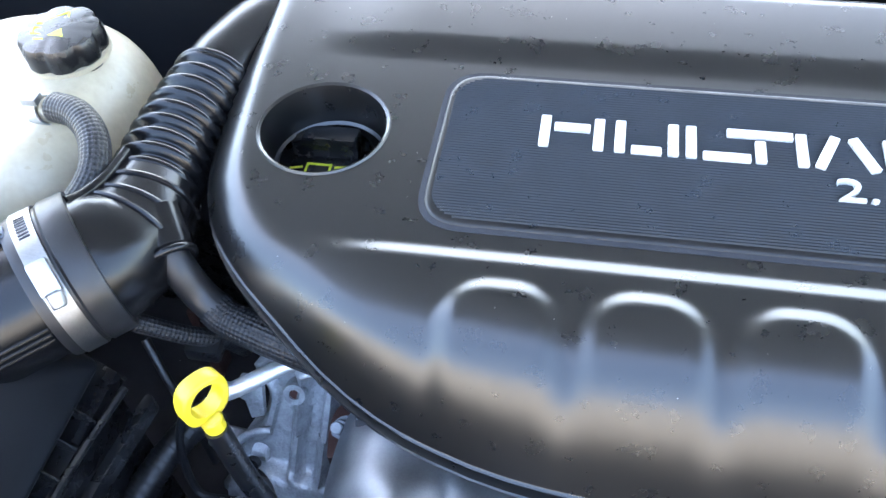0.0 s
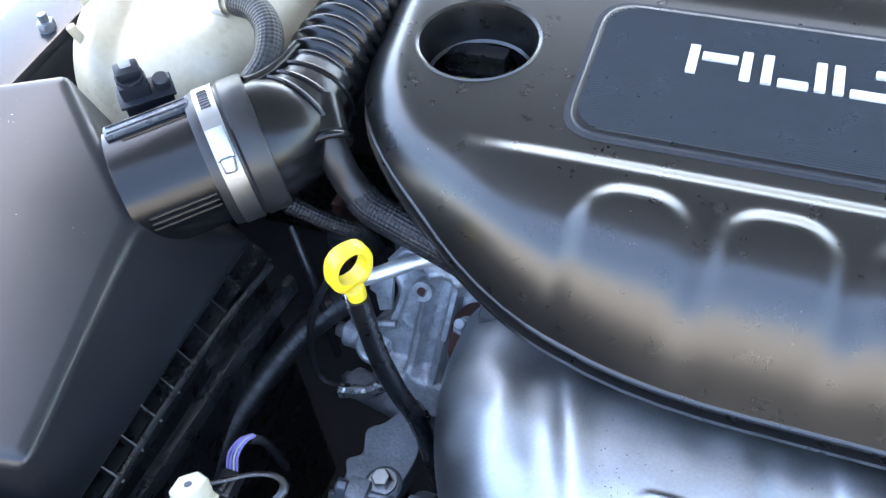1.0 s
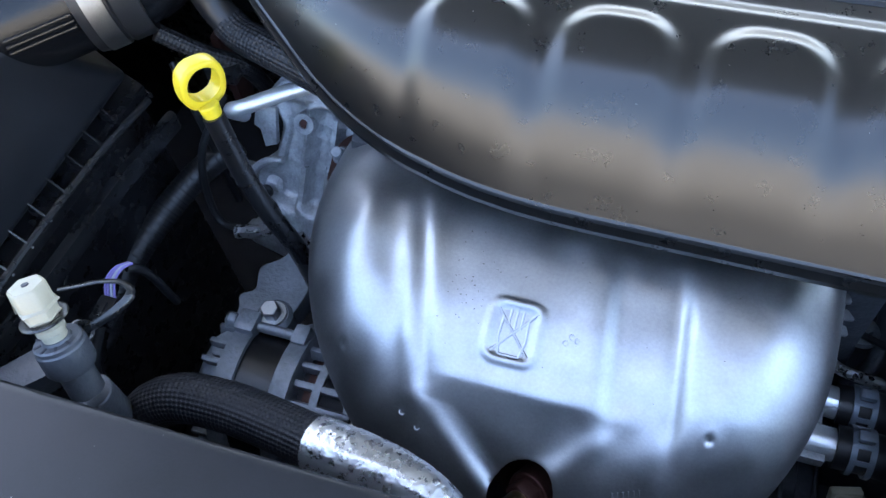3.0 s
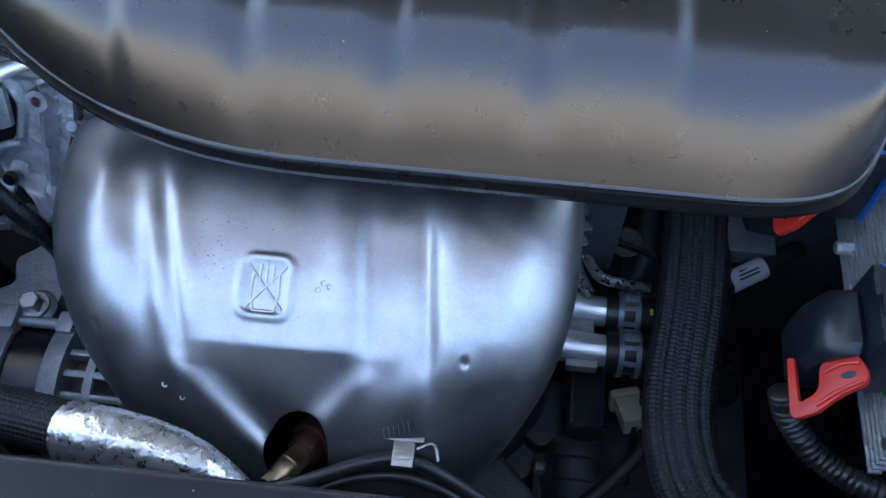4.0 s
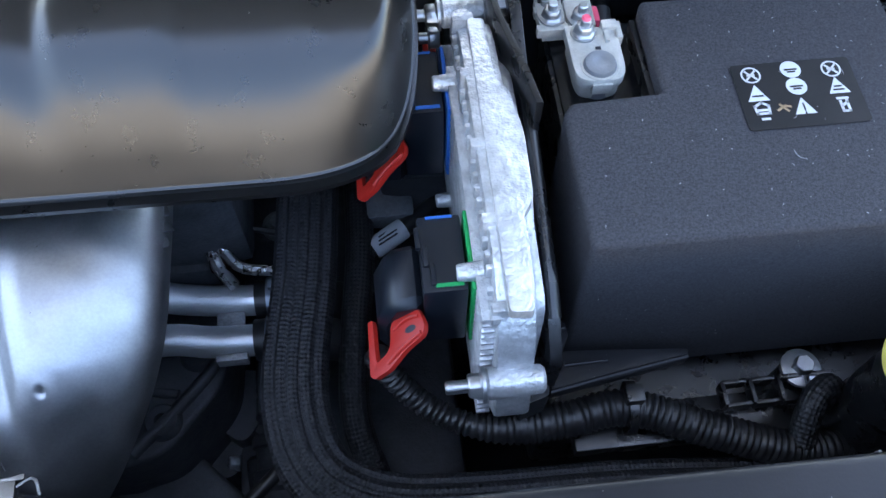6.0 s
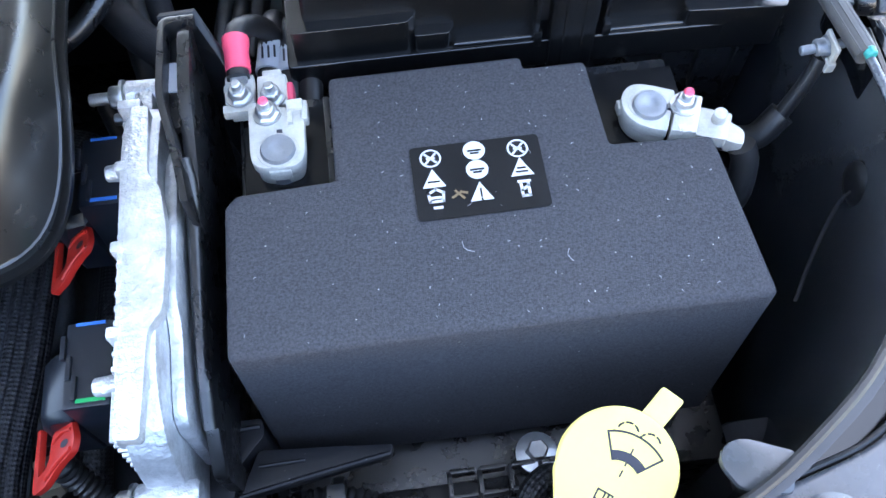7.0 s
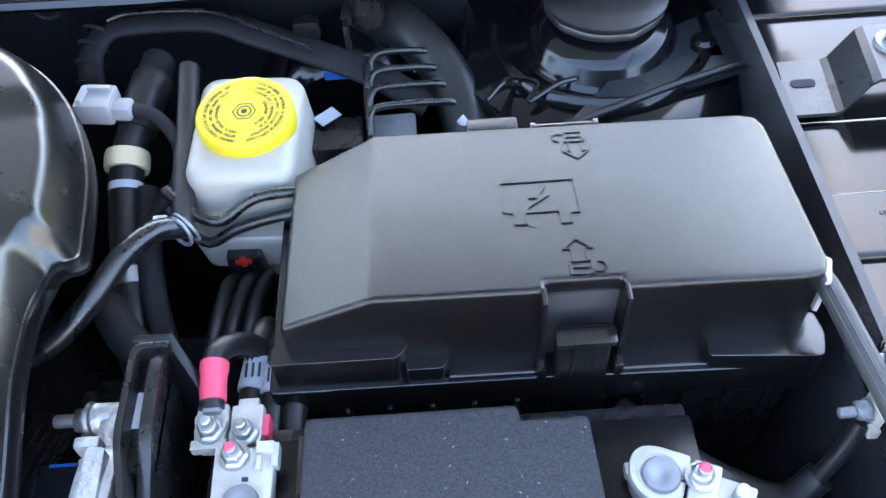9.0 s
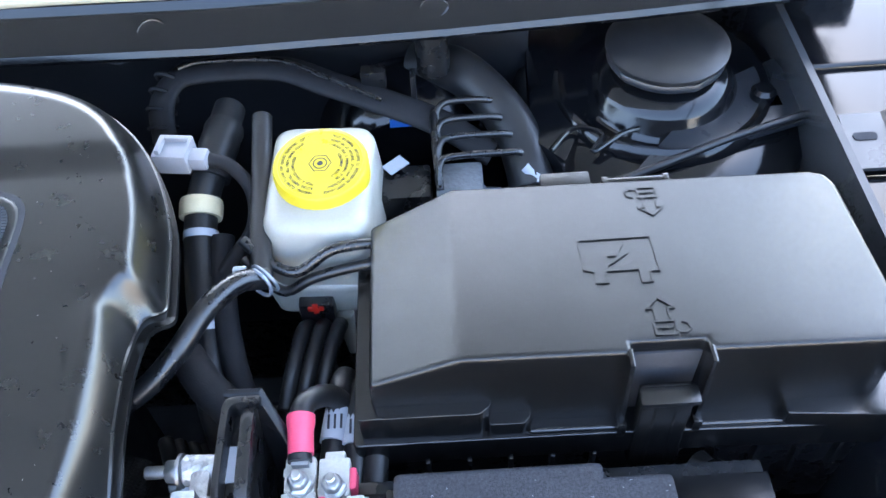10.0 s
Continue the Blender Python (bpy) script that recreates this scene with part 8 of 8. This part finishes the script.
# ---- outer wing shelf, stays and brackets on the battery side ----
def build_wing():
    inner = [(x + 0.0065, y - 0.004) for x, y in bay_edge]
    shelf = inner + [(1.35, 0.70), (1.35, -0.45), (0.62, -0.45)]
    bm = bmesh.new()
    f = bm.faces.new([bm.verts.new((x, y, 0.985)) for x, y in shelf])
    r = bmesh.ops.extrude_face_region(bm, geom=[f])
    for v in r["geom"]:
        if isinstance(v, bmesh.types.BMVert):
            v.co.z = 0.93
    solo("wing_shelf", bm, M_PAINT, "blue-black painted wing flange outside the bay", "car body", kind="structure")
    t = thing("wing_rail", (1.0, 0.35, 0.985), "black painted stepped wing rail with a slotted bracket", "wing rail")
    for y0, y1, z in ((-0.02, 0.172, 0.987), (0.166, 0.312, 0.991), (0.304, 0.36, 0.996), (0.35, 0.432, 0.992), (0.425, 0.56, 0.990), (0.55, 0.68, 0.995)):
        part("step", box2((0.916, y0, 0.97), (1.20, y1, z), 0.005, 3), M_PAINT, t)
    bend = bmesh.new()
    prof = [(0.918, 0.9965), (0.950, 0.9965), (0.955, 0.9990), (0.968, 1.0225), (0.973, 1.0255), (1.045, 1.0255)]
    rows = [[bend.verts.new((x + 0.006 * (y > 0.45), y, z + dz)) for x, z in prof] for y, dz in ((0.430, 0.0), (0.430, 0.003), (0.488, 0.003), (0.488, 0.0))]
    for ra, rb in zip(rows, rows[1:] + rows[:1]):
        for k in range(len(prof) - 1):
            bend.faces.new((ra[k], ra[k + 1], rb[k + 1], rb[k]))
    bend.faces.new([r[0] for r in rows])
    bend.faces.new([r[-1] for r in rows][::-1])
    br = part("slotted_bracket", bend, M_INNER, t, "bent bracket with a slotted hole", sharp=20)
    part("slot", prism(rrect(0.927, 0.4585, 0.945, 0.4665, 0.0039), 0.9995, 1.0003, 0), M_DARK, br)
    part("bolt", join(lathe([(0, 1.0285), (0.0135, 1.0285), (0.0125, 1.0315), (0, 1.0315)], 28, Matrix.Translation((0.993, 0.466, 0))), hexnut((0.993, 0.466, 1.031), (0.993, 0.466, 1.038), 0.0078)), M_ALUD, br, "grey flange bolt")
    part("yellow_wire", tube([(1.02, 0.49, 0.992), (1.03, 0.50, 1.0), (1.04, 0.52, 1.0), (1.05, 0.55, 0.995)], 0.0028, 8, 0.006), M_YELLOW, t, "short yellow wire")
    part("stamped_print", join(*[box((0.950 + 0.0030 * i, 0.3385, 0.9964), (0.0017, 0.0026 + 0.0008 * (i % 2), 0.0006), 0) for i in range(9) if i != 3]), M_PLUG, t, "illegible stamped print")
    hole = part("oval_hole", prism(rounded([(0.962, 0.258, 0.006), (0.976, 0.262, 0.008), (0.986, 0.286, 0.008), (0.972, 0.290, 0.008)], 6), 0.9912, 0.9922, 0), M_DARK, t, "dark oval hole in the rail")
    part("hole_lip", tube([(0.974, 0.259, 0.9925), (0.979, 0.266, 0.9925), (0.986, 0.283, 0.9925)], 0.0012, 8, 0.003), M_LAMPH, hole)
    part("chipped_patch", prism(rounded([(0.953, 0.286, 0.001), (0.957, 0.289, 0.002), (0.969, 0.276, 0.002), (0.965, 0.272, 0.001)], 3), 0.9912, 0.9926, 0.0004), M_RUST, t, "brown scuffed sealer patch")
    s = thing("bonnet_gas_strut", (0.92, 0.21, 1.0), "grey painted bonnet gas strut rod on a dark ball joint", "gas strut")
    part("rod", tube([(0.9195, 0.212, 1.046), (0.929, 0.262, 1.086), (0.962, 0.434, 1.225), (0.990, 0.58, 1.345)], 0.0040, 20, 0.02), M_STRUT, s, "grey painted strut rod")
    way_ = aim((0.9165, 0.196, 1.030), (0.9205, 0.2165, 1.0455))
    joint = part("ball_joint", moved(bev(prism(rounded([(-0.0085, -0.008, 0.004), (0.0085, -0.008, 0.004), (0.0085, 0.008, 0.003), (-0.0085, 0.008, 0.003)], 5), -0.004, 0.0225, 0.0025, seg=3), 0.0), way_), M_INNER, s, "rounded blue-black ball joint")
    part("joint_ear", rod((0.911, 0.205, 1.030), (0.900, 0.206, 1.028), 0.0100, 24, 0.0085, cap=0.002), M_BLACK, joint, "black joint ear")
    part("ball", lathe([(0, 0.006), (0.004, 0.005), (0.006, 0.002), (0.006, -0.002), (0.004, -0.005), (0, -0.006)], 20, Matrix.Translation((0.914, 0.200, 1.026))), M_GREYP, joint, "pale worn ball")
    part("ball_pin", join(rod((0.906, 0.211, 1.028), (0.8885, 0.2145, 1.026), 0.0036, 14), hexnut((0.9015, 0.212, 1.0275), (0.8955, 0.2132, 1.0268), 0.0068)), M_ALUD, s, "grey pin and nut")
    plate = rounded([(0.900, 0.226, 0.005), (0.909, 0.237, 0.008), (0.917, 0.228, 0.006), (0.9165, 0.206, 0.010), (0.919, 0.172, 0.006), (0.912, 0.160, 0.004), (0.903, 0.163, 0.004), (0.905, 0.196, 0.010), (0.900, 0.208, 0.006)], 6)
    part("pin_plate", prism(plate, 0.986, 1.018, 0.0025, seg=3), M_PAINT, s, "wavy black pin plate")
    part("plate_edge", tube([(0.911, 0.2355, 1.0178), (0.9165, 0.227, 1.0178), (0.9162, 0.206, 1.0178), (0.9185, 0.174, 1.0178), (0.913, 0.161, 1.0178)], 0.0010, 8, 0.003), M_STRUT, s, "paler grey line along the plate edge")
    p = thing("prop_rod", (0.89, 0.2, 1.0), "thin bonnet stay in a grey ribbed sleeve with a teal ring", "bonnet stay")
    a_, b_ = Vector((0.8800, 0.262, 1.030)), Vector((0.8880, 0.160, 1.035))
    sl = part("sleeve", tube([tuple(a_ + Vector((-0.006, 0.020, -0.004))), tuple(a_), tuple((a_ + b_) / 2), tuple(b_)], 0.0066, 20, 0.006), M_SLEEVE, p, "grey ribbed sleeve")
    for k in range(4):
        off = Vector((0.0062 * math.sin(radians(-50 + 33 * k)), 0, 0.0062 * math.cos(radians(-50 + 33 * k))))
        part("sleeve_rib", rod(tuple(a_ + off), tuple(b_ + off), 0.0008, 6, cap=0.0003), M_SLEEVE, sl)
    part("ring", rod((0.8880, 0.162, 1.0385), (0.8884, 0.1565, 1.0385), 0.0036, 16, cap=0.0008), M_TEAL, p, "teal ring")
    part("rod", tube([(0.8878, 0.170, 1.036), (0.8895, 0.134, 1.035), (0.890, 0.070, 1.026), (0.884, 0.02, 0.995)], 0.0026, 10, 0.01), M_STRUT, p)
    e = thing("earth_stud", (0.885, 0.2, 0.98), "earth stud on the inner wing with a black cable lug", "earth stud")
    part("stud", join(rod((0.905, 0.200, 0.998), (0.876, 0.199, 0.996), 0.0032, 14), hexnut((0.892, 0.1995, 0.9975), (0.885, 0.1993, 0.997), 0.0062)), M_ALUD, e, "grey threaded stud and nut")
    part("washer_tab", join(box((0.8945, 0.198, 0.996), (0.003, 0.018, 0.018), 0.001), box((0.8935, 0.190, 0.990), (0.006, 0.006, 0.008), 0.001)), M_LEAD, e, "bright notched washer tab")
    part("lug", tube([(0.890, 0.196, 0.990), (0.882, 0.188, 0.976), (0.868, 0.178, 0.958)], 0.0072, 12, 0.004, flat=(1.2, 0.7)), M_RUBBER, e)
    part("cable", tube([(0.870, 0.179, 0.960), (0.852, 0.174, 0.942), (0.825, 0.190, 0.935), (0.79, 0.212, 0.945), (0.77, 0.24, 0.94)], 0.0092, 14, 0.006), M_RUBBER, e, "black earth cable")
    part("cable_end", tube([(0.79, 0.212, 0.945), (0.782, 0.222, 0.946), (0.776, 0.232, 0.944)], 0.0105, 14, 0.003, rfun=ribs(0.0112, 0.002, 0.005)), M_BLACK, e)
    solo("wing_grommet", lathe([(0, 0.003), (0.009, 0.004), (0.015, 0.002), (0.0165, 0.0)], 32, Matrix.Translation((0.8985, 0.118, 0.960)) @ Matrix.Rotation(radians(-90), 4, "Y")), M_RUBBER, "blue-grey rubber grommet in the inner wing", "grommet")
    solo("wing_cable", tube([(0.85, 0.06, 0.93), (0.865, 0.085, 0.945), (0.885, 0.11, 0.955), (0.90, 0.12, 0.955)], 0.0012, 8, 0.005), M_GREYT, "thin cable along the inner wing", "cable")
    q = thing("headlamp_housing", (0.78, -0.1, 0.98), "glossy blue-grey headlamp housing with a dark edge seal and rounded tab", "headlamp")
    edge = rounded([(0.662, -0.090, 0.004), (0.700, -0.0855, 0.02), (0.728, -0.080, 0.03), (0.757, -0.066, 0.03), (0.790, -0.058, 0.03), (0.84, -0.045, 0.03), (0.90, 0.01, 0.03), (1.1, 0.05, 0.03), (1.1, -0.40, 0.03), (0.662, -0.40, 0.01)], 6)
    part("housing", prism(edge, 0.975, 1.000, 0.007, seg=4), M_LAMPH, q, "glossy blue-grey housing top")
    rim_ = rounded([(0.660, -0.0875, 0), (0.700, -0.0830, 0.02), (0.728, -0.0775, 0.03), (0.757, -0.0635, 0.03), (0.790, -0.0555, 0.03), (0.84, -0.0425, 0.03), (0.90, 0.0125, 0)], 6)
    part("edge_seal", tube([(x, y, 0.9955) for x, y in rim_], 0.0019, 8, 0.004), M_RUBBER, q, "thin dark edge seal")
    part("tab", prism(rounded([(0.750, -0.044, 0.008), (0.762, -0.034, 0.010), (0.79, -0.046, 0.004), (0.782, -0.066, 0.004), (0.758, -0.060, 0.004)], 8), 1.0, 1.006, 0.002), M_LAMPH, q, "rounded tab")
    part("boss", lathe([(0.014, 0.0), (0.019, 0.0), (0.021, 0.004), (0.021, 0.010), (0.017, 0.012), (0.012, 0.010), (0.010, 0.004)], 36, Matrix.Translation((0.795, -0.088, 0.998))), M_LAMPH, q, "round adjuster boss")
    solo("wiring_lump", box2((0.82, -0.06, 0.50), (0.90, 0.03, 0.80), 0.02), M_DARK, "dark ducting low beside the battery", "ducting")


build_wing()

# open bonnet over the bay, out of view; width and tone set for reflections
bm = bmesh.new()
q = [bm.verts.new(v) for v in ((-0.70, 0.95, 1.36), (1.12, 0.95, 1.36), (1.06, -0.08, 1.99), (-0.66, -0.08, 1.99), (-0.70, 0.98, 1.38), (1.12, 0.98, 1.38), (1.06, -0.05, 2.01), (-0.66, -0.05, 2.01))]
for f in ((0, 1, 2, 3), (7, 6, 5, 4), (0, 4, 5, 1), (1, 5, 6, 2), (2, 6, 7, 3), (3, 7, 4, 0)):
    bm.faces.new([q[i] for i in f])
bev(bm, 0.004)
solo("bonnet", bm, M_LINER, "raised bonnet over the engine bay, out of view, its blue-grey underside toned for reflections", "bonnet", kind="structure")
